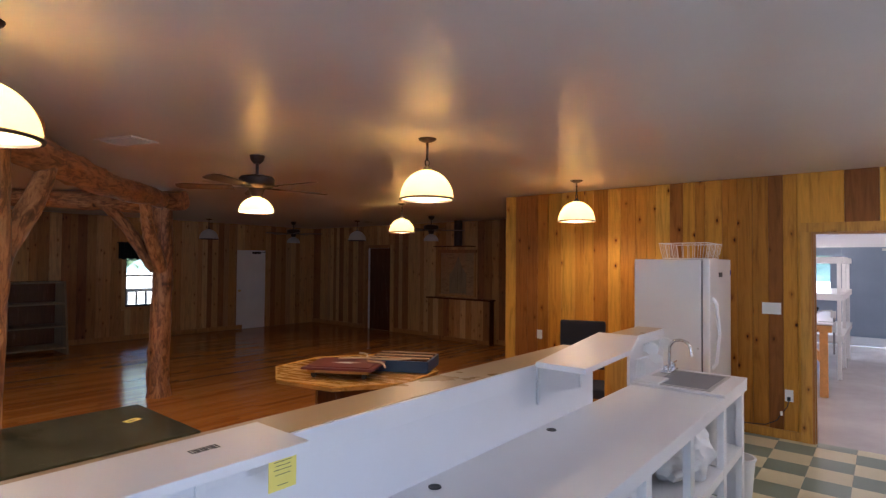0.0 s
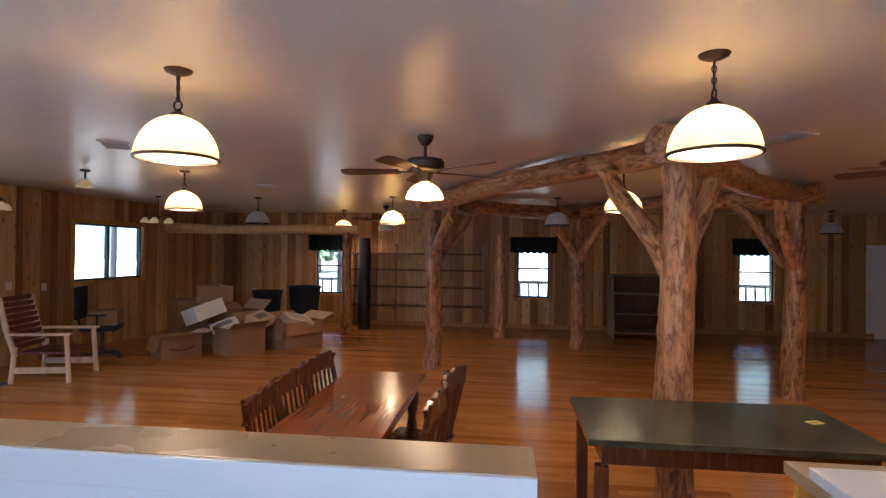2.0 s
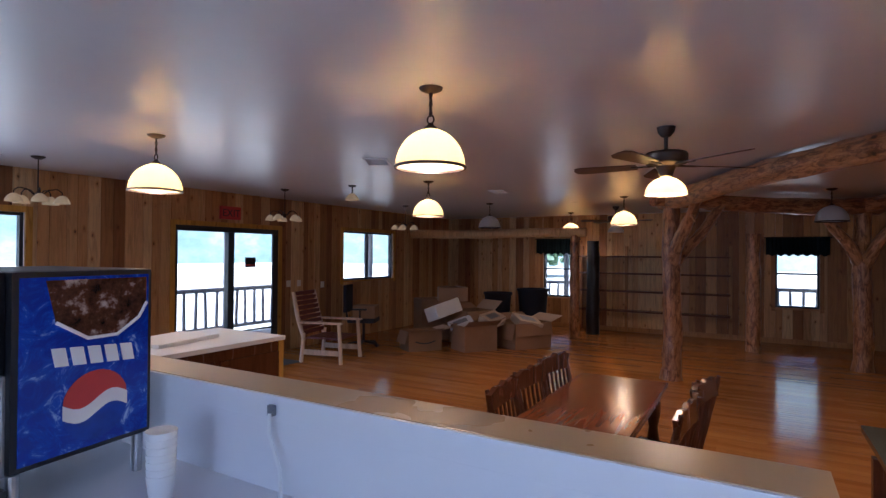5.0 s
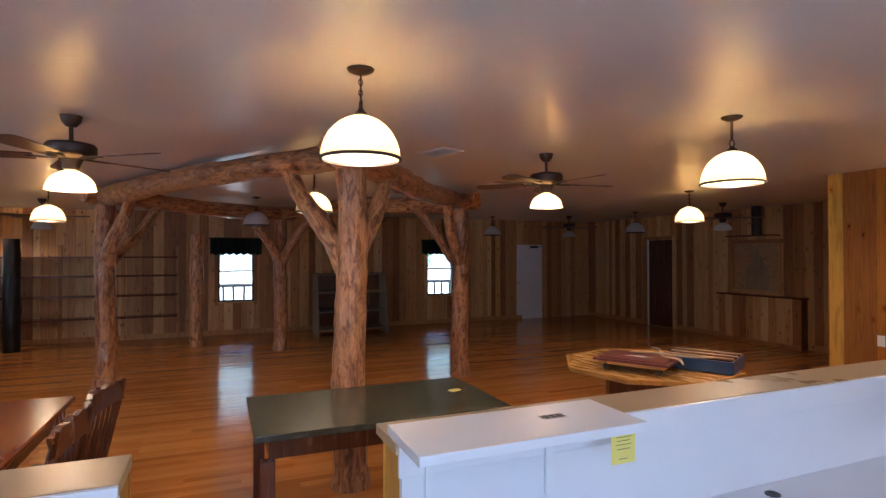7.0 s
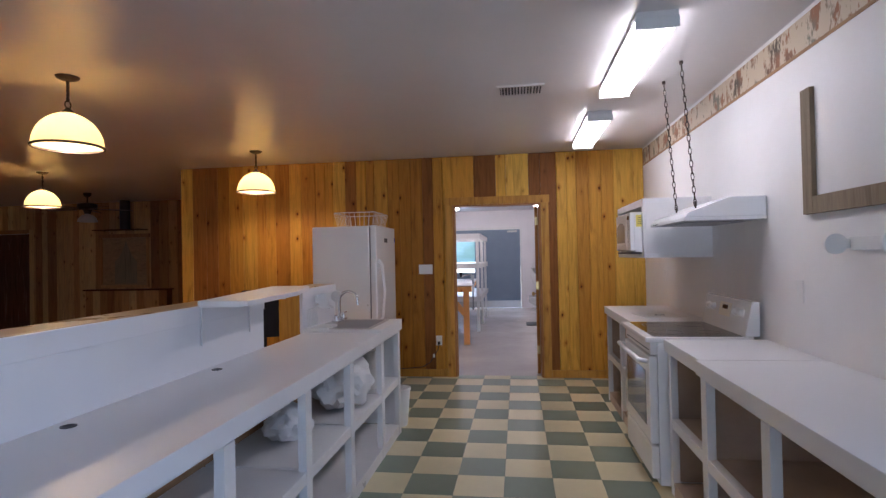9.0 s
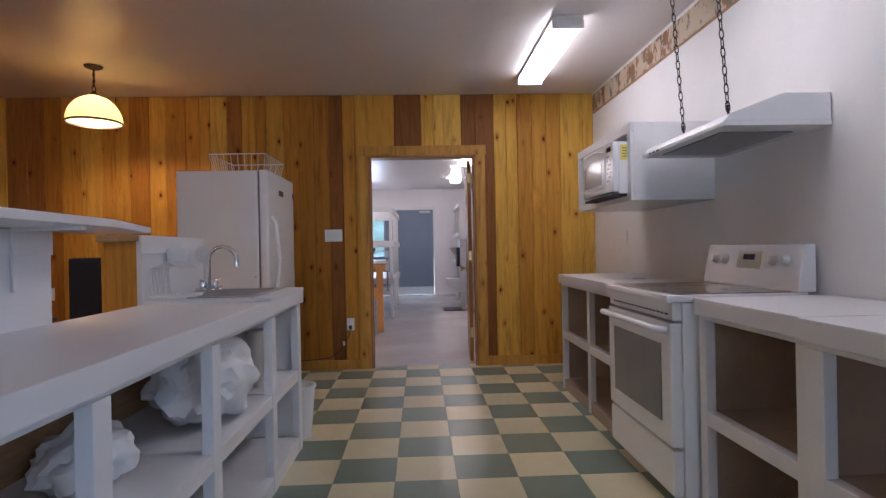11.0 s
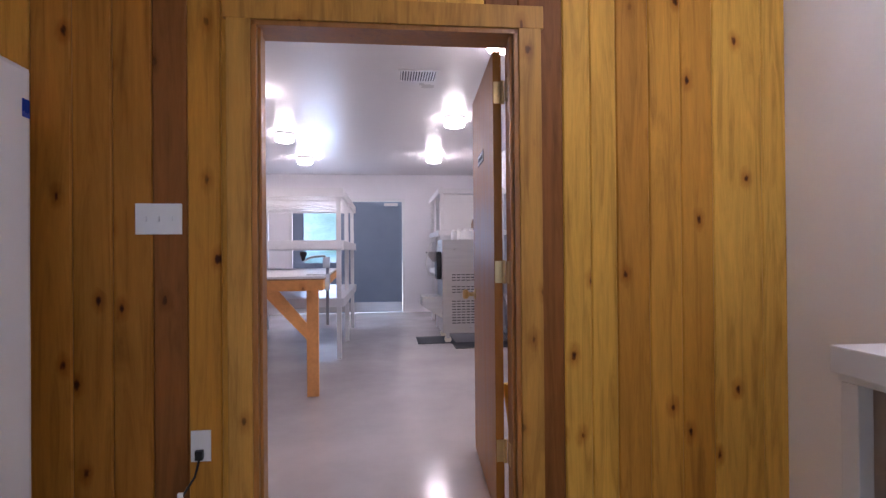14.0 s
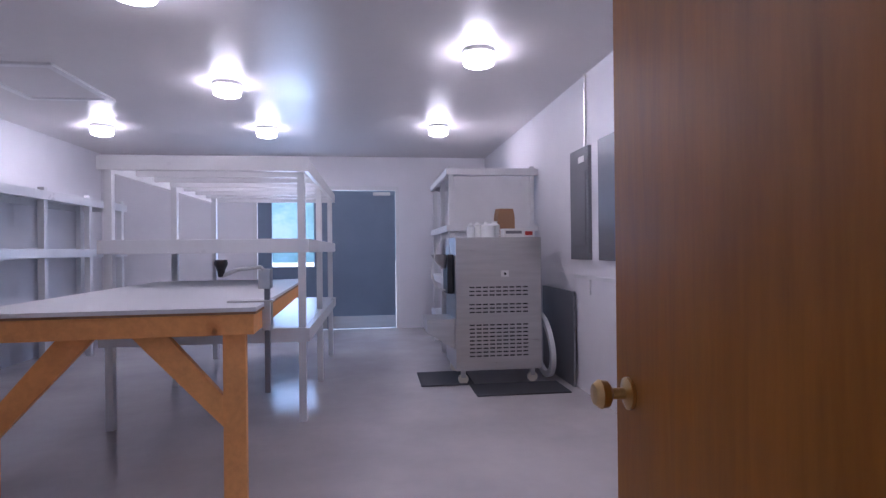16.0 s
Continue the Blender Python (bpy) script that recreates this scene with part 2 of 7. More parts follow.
RUBBER = plain("dark rubber mat", (0.06, 0.06, 0.065), 0.7, vary=0.2)
CLOTH = plain("dark green curtain cloth", (0.012, 0.028, 0.026), 0.9, vary=0.4, fine=120, bump=0.3)
NAVY = plain("dark blue upholstery", (0.014, 0.017, 0.03), 0.8, vary=0.3, fine=150, bump=0.3)
MAROON = plain("maroon painted board", (0.15, 0.034, 0.028), 0.4, vary=0.2)
BAG = plain("white plastic bag", (0.80, 0.80, 0.80), 0.35, vary=0.05, fine=18, bump=0.5)
FRAMEBLACK = plain("black window frame paint", (0.02, 0.021, 0.025), 0.4, vary=0.2)
LAWN = plain("dry pale grass", (0.56, 0.58, 0.47), 0.95, vary=0.35, big=0.3, fine=6, bump=0.5)
DECK = plain("porch deck", (0.36, 0.33, 0.30), 0.8, vary=0.2)
ROOFUNDER = plain("porch soffit", (0.30, 0.25, 0.20), 0.8, vary=0.2)
LEAF = plain("tree leaves", (0.12, 0.20, 0.10), 0.7, vary=0.5, big=1.5, fine=12, bump=0.4)
DIFFUSER = plain("lit fluorescent diffuser", (1.0, 0.95, 0.88), 0.5, vary=0.02, glow=TUBE_GLOW)
DRUM = plain("lit drum glass", (1.0, 0.87, 0.74), 0.4, vary=0.02, glow=DRUM_GLOW)
SHADE = plain("lit alabaster glass shade", (1.0, 0.76, 0.42), 0.3, vary=0.06, glow=SHADE_GLOW)
nt_ = SHADE.node_tree
tl_ = node(nt_, "BsdfTranslucent", Color=(0.30, 0.22, 0.085, 1))
mx_ = node(nt_, "MixShader", Fac=0.62)
out_ = nt_.nodes["Material Output"]
nt_.links.new(nt_.nodes["Principled BSDF"].outputs[0], mx_.inputs[1])
nt_.links.new(tl_.outputs[0], mx_.inputs[2])
nt_.links.new(mx_.outputs[0], out_.inputs["Surface"])
SHADEOFF = plain("unlit alabaster glass shade", (0.50, 0.48, 0.46), 0.3, vary=0.08)

GLASS, nt_, b_ = material("window glass")
b_.inputs["Roughness"].default_value, b_.inputs["Transmission Weight"].default_value, b_.inputs["IOR"].default_value = 0.01, 1.0, 1.05
b_.inputs["Base Color"].default_value = (0.95, 0.98, 0.98, 1)

BORDER, nt_, b_ = material("country kitchen border paper")
v_ = coords(nt_, (1, 1, 1))
blobs = noise_tex(nt_, coords(nt_, (1, 1, 0.55)), 9.0, 4, 0.7)
hue = noise_tex(nt_, v_, 3.5, 2)
inks = ramp(nt_, hue, [(0.35, (0.10, 0.07, 0.045)), (0.5, (0.34, 0.14, 0.06)), (0.62, (0.20, 0.19, 0.13))])
nt_.links.new(mix(nt_, "MIX", ramp(nt_, blobs, [(0.50, (0, 0, 0)), (0.56, (1, 1, 1))]), (0.60, 0.50, 0.36, 1), inks), b_.inputs["Base Color"])
b_.inputs["Roughness"].default_value = 0.6

SODA, nt_, b_ = material("dark drink and ice print")
v_ = coords(nt_)
nt_.links.new(ramp(nt_, noise_tex(nt_, v_, 14.0, 4, 0.7), [(0.35, (0.015, 0.008, 0.006)), (0.55, (0.10, 0.035, 0.018)), (0.68, (0.45, 0.36, 0.30))]), b_.inputs["Base Color"])
b_.inputs["Roughness"].default_value = 0.25

SPLASH, nt_, b_ = material("blue print with water splashes")
v_ = coords(nt_)
nt_.links.new(ramp(nt_, noise_tex(nt_, v_, 11.0, 5, 0.75, 1.5), [(0.45, (0.008, 0.03, 0.30)), (0.58, (0.012, 0.07, 0.46)), (0.68, (0.30, 0.45, 0.72))]), b_.inputs["Base Color"])
b_.inputs["Roughness"].default_value = 0.25


# backdrop paint: haze and sky brightness come from colour and emission
DISTANCE, nt_, b_ = material("glowing backdrop of painted hazy treeline and sky")
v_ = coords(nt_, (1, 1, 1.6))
painted_haze = ramp(nt_, noise_tex(nt_, v_, 0.16, 5, 0.65), [(0.38, (0.14, 0.32, 0.26)), (0.52, (0.40, 0.68, 0.80)), (0.64, (0.80, 0.96, 1.0))])
nt_.links.new(painted_haze, b_.inputs["Emission Color"])
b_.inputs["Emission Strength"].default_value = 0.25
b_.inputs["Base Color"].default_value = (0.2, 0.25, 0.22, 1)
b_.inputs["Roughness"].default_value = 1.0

# mesh helpers
def box(bm, x0, x1, y0, y1, z0, z1, bevel=0.0, m=None):
    lo, hi = [min(a) for a in ((x0, x1), (y0, y1), (z0, z1))], [max(a) for a in ((x0, x1), (y0, y1), (z0, z1))]
    vs = [bm.verts.new((x, y, z)) for z in (lo[2], hi[2]) for x, y in ((lo[0], lo[1]), (hi[0], lo[1]), (hi[0], hi[1]), (lo[0], hi[1]))]
    fs = [bm.faces.new([vs[i] for i in q]) for q in ((3, 2, 1, 0), (4, 5, 6, 7), (0, 1, 5, 4), (1, 2, 6, 5), (2, 3, 7, 6), (3, 0, 4, 7))]
    if m is not None:
        bmesh.ops.transform(bm, matrix=m, verts=vs)
    if bevel:
        bmesh.ops.bevel(bm, geom=list({e for f in fs for e in f.edges}), offset=bevel, segments=2, profile=0.7, affect="EDGES")
    return bm


def rod(bm, p, q, r0, r1=None, seg=12, caps=True):
    """A tapered round bar from p to q."""
    r1 = r0 if r1 is None else r1
    p, q = Vector(p), Vector(q)
    turn = (q - p).to_track_quat("Z", "Y").to_matrix().to_4x4()
    bmesh.ops.create_cone(bm, cap_ends=caps, cap_tris=False, segments=seg, radius1=r0, radius2=r1, depth=(q - p).length, matrix=Matrix.Translation((p + q) / 2) @ turn)
    return bm


def lathe(bm, profile, seg=24, at=(0, 0, 0), closed=False, capped=True):
    """Turns a profile of (radius, height) about z."""
    rings = [[bm.verts.new((at[0] + r * math.cos(a), at[1] + r * math.sin(a), at[2] + z)) for a in (2 * math.pi * k / seg for k in range(seg))] for r, z in profile]
    pairs = list(zip(rings, rings[1:])) + ([(rings[-1], rings[0])] if closed else [])
    for a, b in pairs:
        for k in range(seg):
            bm.faces.new((a[k], a[(k + 1) % seg], b[(k + 1) % seg], b[k]))
    if not closed and capped:
        for ring, flip in ((rings[0], True), (rings[-1], False)):
            if profile[0 if flip else -1][0] > 1e-4:
                bm.faces.new(ring[::-1] if flip else ring)
    return bm


def tube(bm, points, r, seg=8, closed=False):
    """A round pipe along points."""
    pts = [Vector(p) for p in points]
    rings, n = [], len(pts)
    side = None
    for i, p in enumerate(pts):
        a = pts[(i - 1) % n] if closed or i else p
        b = pts[(i + 1) % n] if closed or i < n - 1 else p
        d = (b - a).normalized()
        if side is None:
            side = d.orthogonal().normalized()
        side = (side - d * side.dot(d)).normalized()
        up = d.cross(side)
        rr = r[i] if isinstance(r, (list, tuple)) else r
        rings.append([bm.verts.new(p + rr * (math.cos(t) * side + math.sin(t) * up)) for t in (2 * math.pi * k / seg for k in range(seg))])
    for a, b in list(zip(rings, rings[1:])) + ([(rings[-1], rings[0])] if closed else []):
        for k in range(seg):
            bm.faces.new((a[k], a[(k + 1) % seg], b[(k + 1) % seg], b[k]))
    if not closed:
        bm.faces.new(rings[0][::-1])
        bm.faces.new(rings[-1])
    return bm


def shape(bm, outline, axis, a0, a1, bevel=0.0):
    """A flat outline (two coordinates) drawn out along an axis from a0 to a1."""
    def at(u, v, w):
        return {"x": (w, u, v), "y": (u, w, v), "z": (u, v, w)}[axis]
    lo = [bm.verts.new(at(u, v, a0)) for u, v in outline]
    hi = [bm.verts.new(at(u, v, a1)) for u, v in outline]
    fs = [bm.faces.new(lo), bm.faces.new(hi[::-1])]
    n = len(outline)
    fs += [bm.faces.new((lo[i], hi[i], hi[(i + 1) % n], lo[(i + 1) % n])) for i in range(n)]
    bmesh.ops.recalc_face_normals(bm, faces=fs)
    if bevel:
        bmesh.ops.bevel(bm, geom=list({e for f in fs for e in f.edges}), offset=bevel, segments=2, profile=0.7, affect="EDGES")
    return bm


def finish(name, bm, mat_, smooth=False):
    me = bpy.data.meshes.new(name)
    bmesh.ops.recalc_face_normals(bm, faces=bm.faces)
    if smooth:
        for f in bm.faces:
            f.smooth = True
        for e in bm.edges:
            if len(e.link_faces) == 2 and e.calc_face_angle(0) > 0.7:
                e.smooth = False
    bm.to_mesh(me)
    bm.free()
    me.materials.append(mat_)
    return me


def part(name, bm, mat_, parent, label="", smooth=False):
    ob = new(name, finish(name, bm, mat_, smooth))
    ob.parent = parent
    return tagged(ob, label)


def thing(name, label, category, at=(0, 0, 0), rz=0.0, group="", kind=""):
    ob = new(name)
    ob.empty_display_size = 0.2
    ob.matrix_basis = pose(*at, 0, 0, rz)
    return tagged(ob, label, category, group, kind)


def solid(name, bm, mat_, label, category="", kind="structure", smooth=False):
    return tagged(new(name, finish(name, bm, mat_, smooth)), label, category, "", kind)


def B():
    return bmesh.new()


# the setting: x east, y north; kitchen, hall to the west, store room to the north
EAST, PLANK, STEP, WEST, NORTH, SOUTH, TOP = 1.74, 6.75, -3.95, -12.42, 9.9, -7.2, 2.62
ROOM_N, ROOM_W, ROOM_E = 14.93, -3.83, 1.785
DOOR = (-0.453, 0.582, 0.0, 2.035)


def wall_cells(bm, length, height, depth, openings, m):
    """A wall along local x with openings (x0, x1, z0, z1), thick towards local +y."""
    xs = sorted({0.0, length, *(o[0] for o in openings), *(o[1] for o in openings)})
    for a, b in zip(xs, xs[1:]):
        c, spans = (a + b) / 2, [(0.0, height)]
        for o in openings:
            if o[0] < c < o[1]:
                spans = [s for lo, hi in spans for s in ((lo, min(hi, o[2])), (max(lo, o[3]), hi)) if s[1] - s[0] > 0.005]
        for lo, hi in spans:
            box(bm, a, b, 0, depth, lo, hi, m=m)


BOARDS = {}


def board_mesh(w, h, mat_):
    key = (round(w, 3), round(h, 3), mat_.name)
    if key not in BOARDS:
        bm, d, c = B(), 0.018, 0.006
        shape(bm, [(0.0005, 0), (0.0005, -d + c), (c, -d), (w - c, -d), (w - 0.0005, -d + c), (w - 0.0005, 0)], "z", 0, h)
        BOARDS[key] = finish("board", bm, mat_)
    return BOARDS[key]


def clad(wall, m, length, height, openings, mat_, widths, rng, z0=0.0):
    """Vertical boards as children of a wall, broken at the openings."""
    cuts = sorted({0.0, length, *(o[0] for o in openings if 0 < o[0] < length), *(o[1] for o in openings if 0 < o[1] < length)})
    for a, b in zip(cuts, cuts[1:]):
        x = a
        while x < b - 1e-4:
            w = rng.choice(widths)
            if b - x - w < 0.05:
                w = b - x
            c, spans = x + w / 2, [(z0, height)]
            for o in openings:
                if o[0] < c < o[1]:
                    spans = [s for lo, hi in spans for s in ((lo, min(hi, o[2])), (max(lo, o[3]), hi)) if s[1] - s[0] > 0.02]
            for lo, hi in spans:
                ob = new("board", board_mesh(w, hi - lo, mat_))
                ob.matrix_basis = m @ pose(x, 0, lo)
                ob.parent = wall
            x += w


# walls: origin, turn, length, openings along the wall
W_OPEN = [(SOUTH_Y, SOUTH_Y + 0.72, 0.70, 2.02) for SOUTH_Y in (2.66, 7.42, 12.20)] + [(14.75, 15.55, 0.0, 1.97)]
S_OPEN = [(0.5, 4.55, 0.0, 2.12), (6.35, 8.25, 0.0, 2.08), (9.92, 11.62, 1.15, 2.14)]
N_OPEN = [(2.26, 3.08, 0.0, 2.05)]
P_OPEN = [(DOOR[0] - STEP, DOOR[1] - STEP, 0.0, DOOR[3])]
WALLS = {
    "wall_plank": (pose(STEP, PLANK, 0), EAST - STEP, P_OPEN, "knotty pine board wall with a doorway"),
    "wall_west": (pose(WEST, SOUTH, 0, 0, 0, 90), NORTH - SOUTH, W_OPEN, "cedar board wall with three windows"),
    "wall_south": (pose(EAST, SOUTH, 0, 0, 0, 180), EAST - WEST, S_OPEN, "pine board wall with sliding door and windows"),
    "wall_north": (pose(WEST, NORTH, 0), STEP - WEST, N_OPEN, "rough cedar board wall with a dark doorway"),
    "wall_step": (pose(STEP, NORTH, 0, 0, 0, -90), NORTH - PLANK, [], "pine board return wall"),
}
rng = random.Random(5)
built = {}
for key, (m, length, opens, words) in WALLS.items():
    bm = B()
    wall_cells(bm, length, TOP, 0.115 if key != "wall_west" else 0.16, opens, m)
    built[key] = solid(key, bm, WHITEWALL, words, "wall")
bm = B()
# the opening is for the added, unseen kitchen window
wall_cells(bm, PLANK + 0.115 - SOUTH + 0.12, TOP, 0.15, [(PLANK + 0.115 - 1.0, PLANK + 0.115 + 0.8, 1.0, 2.1)], pose(EAST, PLANK + 0.115, 0, 0, 0, -90))
wall_east = solid("wall_east", bm, WHITEWALL, "plain white painted kitchen wall", "wall")
bm = B()
wall_cells(bm, ROOM_N - PLANK - 0.116, TOP, 0.12, [(ROOM_N - 9.5, ROOM_N - 8.8, 1.15, 2.0)], pose(ROOM_E, ROOM_N, 0, 0, 0, -90))
solid("wall_room_east", bm, ROOMWALL, "white painted store room wall with a window", "wall")
bm = B()
box(bm, ROOM_W - 0.004, ROOM_W + 0.1 - 0.1, PLANK + 0.116, ROOM_N, 0, TOP)
solid("wall_room_west", bm, ROOMWALL, "plain white painted store room wall", "wall")
bm = B()
wall_cells(bm, ROOM_E - ROOM_W + 0.24, TOP, 0.14, [(2.27, 4.33, 0.0, 2.12)], pose(ROOM_W - 0.12, ROOM_N, 0))
solid("wall_room_north", bm, ROOMWALL, "white store room wall with double doors", "wall")
bm = B()
box(bm, ROOM_W, DOOR[0] - 0.02, PLANK + 0.1155, PLANK + 0.128, 0, TOP)
box(bm, DOOR[1] + 0.02, ROOM_E, PLANK + 0.1155, PLANK + 0.128, 0, TOP)
box(bm, DOOR[0] - 0.02, DOOR[1] + 0.02, PLANK + 0.1155, PLANK + 0.128, DOOR[3] + 0.02, TOP)
solid("wall_room_south", bm, ROOMWALL, "white lining of the store room wall", "wall")
bm = B()
box(bm, WEST - 0.16, EAST + 0.15, SOUTH - 0.12, ROOM_N + 0.14, TOP, TOP + 0.12)
solid("ceiling", bm, CEILING, "semi-gloss off-white painted ceiling", "ceiling")

# floors
bm = B()
box(bm, WEST - 0.1, STEP, SOUTH - 0.1, NORTH + 0.1, -0.12, -0.012)
box(bm, STEP, -1.3, SOUTH - 0.1, PLANK + 0.06, -0.12, -0.012)
hall_floor = solid("floor_hall", bm, DARKWOOD, "varnished red-brown hardwood strip floor", "floor")
bm = B()
box(bm, -1.3, EAST + 0.1, SOUTH - 0.1, PLANK + 0.06, -0.12, -0.006)
kitchen_floor = solid("floor_kitchen", bm, RUBBER, "cream and green checkered vinyl tile floor", "floor")
bm = B()
box(bm, ROOM_W - 0.1, ROOM_E + 0.1, PLANK + 0.06, ROOM_N + 0.2, -0.12, 0.0)
solid("floor_room", bm, ROOMFLOOR, "pale worn painted concrete floor", "floor")

# baseboards
bm = B()
box(bm, STEP, DOOR[0] - 0.0905, PLANK - 0.034, PLANK - 0.018, 0, 0.09, 0.004)
box(bm, DOOR[1] + 0.0905, EAST, PLANK - 0.034, PLANK - 0.018, 0, 0.09, 0.004)
solid("baseboard_plank", bm, TRIM, "pine baseboard under the plank wall", "baseboard")
bm = B()
box(bm, WEST + 0.02, WEST + 0.036, SOUTH, NORTH - 2.2, 0, 0.10, 0.004)
box(bm, -9.24, STEP, NORTH - 0.036, NORTH - 0.02, 0, 0.10, 0.004)
box(bm, WEST, -10.26, NORTH - 0.036, NORTH - 0.02, 0, 0.10, 0.004)
solid("baseboard_hall", bm, CEDAR, "pine baseboard round the hall", "baseboard")


# doorway to the store room
def door_trim(name, x0, x1, top, y, depth, mat_, width=0.09, proud=0.02, words="knotty pine door casing"):
    t = thing(name, words, "door frame", kind="structure")
    for side in (-1, 1):
        x = x0 if side < 0 else x1
        bm = B()
        box(bm, x, x + side * width, y - 0.018 - proud, y - 0.0185, 0, top + width, 0.004)
        part("casing", bm, mat_, t)
        bm = B()
        box(bm, x, x - side * 0.02, y - 0.03, y + depth, 0, top, 0.004)
        box(bm, x - side * 0.0205, x - side * 0.032, y - 0.005, y + 0.035, 0, top - 0.02, 0.004)
        part("jamb", bm, JAMBWOOD, t)
    bm = B()
    box(bm, x0 - width - 0.01, x1 + width + 0.01, y - 0.02 - proud, y - 0.0185 - 0.0, top, top + width, 0.004)
    part("head_casing", bm, mat_, t)
    bm = B()
    box(bm, x0, x1, y - 0.03, y + depth, top - 0.02, top, 0.002)
    part("head_jamb", bm, JAMBWOOD, t)
    return t


frame_k = door_trim("doorframe_1", DOOR[0], DOOR[1], DOOR[3], PLANK, 0.13, TRIM)
for z in (0.295, 1.06, 1.83):
    bm = B()
    box(bm, DOOR[1] - 0.0245, DOOR[1] - 0.0205, PLANK + 0.055, PLANK + 0.125, z - 0.047, z + 0.047, 0.002)
    rod(bm, (DOOR[1] - 0.030, PLANK + 0.140, z - 0.05), (DOOR[1] - 0.030, PLANK + 0.140, z + 0.05), 0.008)
    box(bm, 0.514, DOOR[1] - 0.036, PLANK + 0.1405, PLANK + 0.1435, z - 0.047, z + 0.047, 0.001)
    for dz in (-0.03, 0.0, 0.03):
        rod(bm, (DOOR[1] - 0.026, PLANK + 0.075 + abs(dz), z + dz), (DOOR[1] - 0.0245, PLANK + 0.075 + abs(dz), z + dz), 0.004, seg=8)
    part("hinge", bm, BRASS, frame_k, "painted brass butt hinge")
door = thing("door_1", "brown stained flush door standing open into the store room", "door", (0.548, PLANK + 0.147, 0.01), 86.6, kind="structure")
bm = B()
box(bm, 0.0, 0.83, -0.0, 0.036, 0, 2.0, 0.002)
part("leaf", bm, DOORWOOD, door)
for side in (-1, 1):
    bm = B()
    y = 0.036 if side > 0 else 0.0
    lathe(bm, [(0.032, 0), (0.032, 0.006), (0.012, 0.012), (0.011, 0.035), (0.026, 0.045), (0.029, 0.06), (0.02, 0.072), (0.0, 0.074)], 16)
    bmesh.ops.transform(bm, matrix=pose(0.765, y, 0.895, -90 * side), verts=bm.verts)
    part("doorknob", bm, BRASS, door, "worn brass door knob", True)
bm = B()
box(bm, 0.33, 0.55, 0.0365, 0.039, 1.585, 1.640)
plate = part("sign_plate", bm, INK, door, "black sign plate with pale border")
bm = B()
box(bm, 0.335, 0.545, 0.0392, 0.0398, 1.590, 1.635)
part("sign_face", bm, PAPER, plate)
for k in range(9):
    bm = B()
    box(bm, 0.352 + k * 0.02, 0.367 + k * 0.02, 0.04, 0.0406, 1.603, 1.622)
    part("letter_bar", bm, INK, plate)


# windows
def window(name, m, w, z0, z1, words, mid_rail=True, mullion=False, depth=0.16, trim=CEDAR, black=FRAMEBLACK):
    t = thing(name, words, "window", kind="structure")
    t.matrix_basis = m
    fr = 0.035
    bm = B()
    box(bm, 0, fr, 0.02, depth - 0.02, z0, z1)
    box(bm, w - fr, w, 0.02, depth - 0.02, z0, z1)
    box(bm, fr, w - fr, 0.02, depth - 0.02, z1 - fr, z1)
    box(bm, fr, w - fr, 0.02, depth - 0.02, z0, z0 + fr)
    if mid_rail:
        box(bm, fr, w - fr, 0.05, 0.09, (z0 + z1) / 2 - 0.018, (z0 + z1) / 2 + 0.018)
    if mullion:
        box(bm, w / 2 - 0.03, w / 2 + 0.03, 0.04, 0.10, z0 + fr, z1 - fr)
    part("window_frame", bm, black, t)
    spans = [(fr, w / 2 - 0.03), (w / 2 + 0.03, w - fr)] if mullion else [(fr, w - fr)]
    levels = [(z0 + fr, (z0 + z1) / 2 - 0.018), ((z0 + z1) / 2 + 0.018, z1 - fr)] if mid_rail else [(z0 + fr, z1 - fr)]
    for a, b in spans:
        for lo, hi in levels:
            bm = B()
            box(bm, a, b, 0.068, 0.074, lo, hi)
            part("pane", bm, GLASS, t).visible_shadow = False
    for a, b, c, d in ((-0.07, 0, z0 - 0.07, z1 + 0.07), (w, w + 0.07, z0 - 0.07, z1 + 0.07), (0, w, z1, z1 + 0.07), (-0.09, w + 0.09, z0 - 0.035, z0)):
        bm = B()
        box(bm, a, b, -0.038, -0.0185, c, d, 0.003)
        part("casing", bm, trim, t)
    return t


WM = WALLS["wall_west"][0]
SM = WALLS["wall_south"][0]
for i, o in enumerate(W_OPEN[:3]):
    window("window_%d" % (i + 1), WM @ pose(o[0], 0, 0), o[1] - o[0], o[2], o[3], "black-framed double-hung window in cedar casing")
    c = thing("valance", "dark green gathered cloth valance above a window", "curtain", group="window valances")
    c.matrix_basis = WM @ pose((o[0] + o[1]) / 2, -0.06, 1.72)
    bm = B()
    n = 44
    rows = []
    for z in (0.0, 0.12, 0.24, 0.36):
        rows.append([bm.verts.new((-0.52 + 1.04 * k / n, -0.03 * math.sin(k * 2.1) * (1.1 - z * 2) - 0.01, z + (0.018 * math.sin(k * 1.05) if z == 0 else 0))) for k in range(n + 1)])
    for a, b in zip(rows, rows[1:]):
        for k in range(n):
            bm.faces.new((a[k], a[k + 1], b[k + 1], b[k]))
    bmesh.ops.solidify(bm, geom=bm.faces[:], thickness=0.006)
    part("cloth", bm, CLOTH, c, smooth=True)
    bm = B()
    rod(bm, (-0.55, 0.0, 0.345), (0.55, 0.0, 0.345), 0.012)
    part("curtain_rod", bm, BRONZE, c)
# eastern half is added out of view; its area lamp supplies blue daylight fill
window("door_5", SM @ pose(S_OPEN[0][0], 0, 0), 4.05, 0.0, 2.12, "wide black-framed glass doors in pine wall, eastern half added", False, True, 0.115, TRIM)
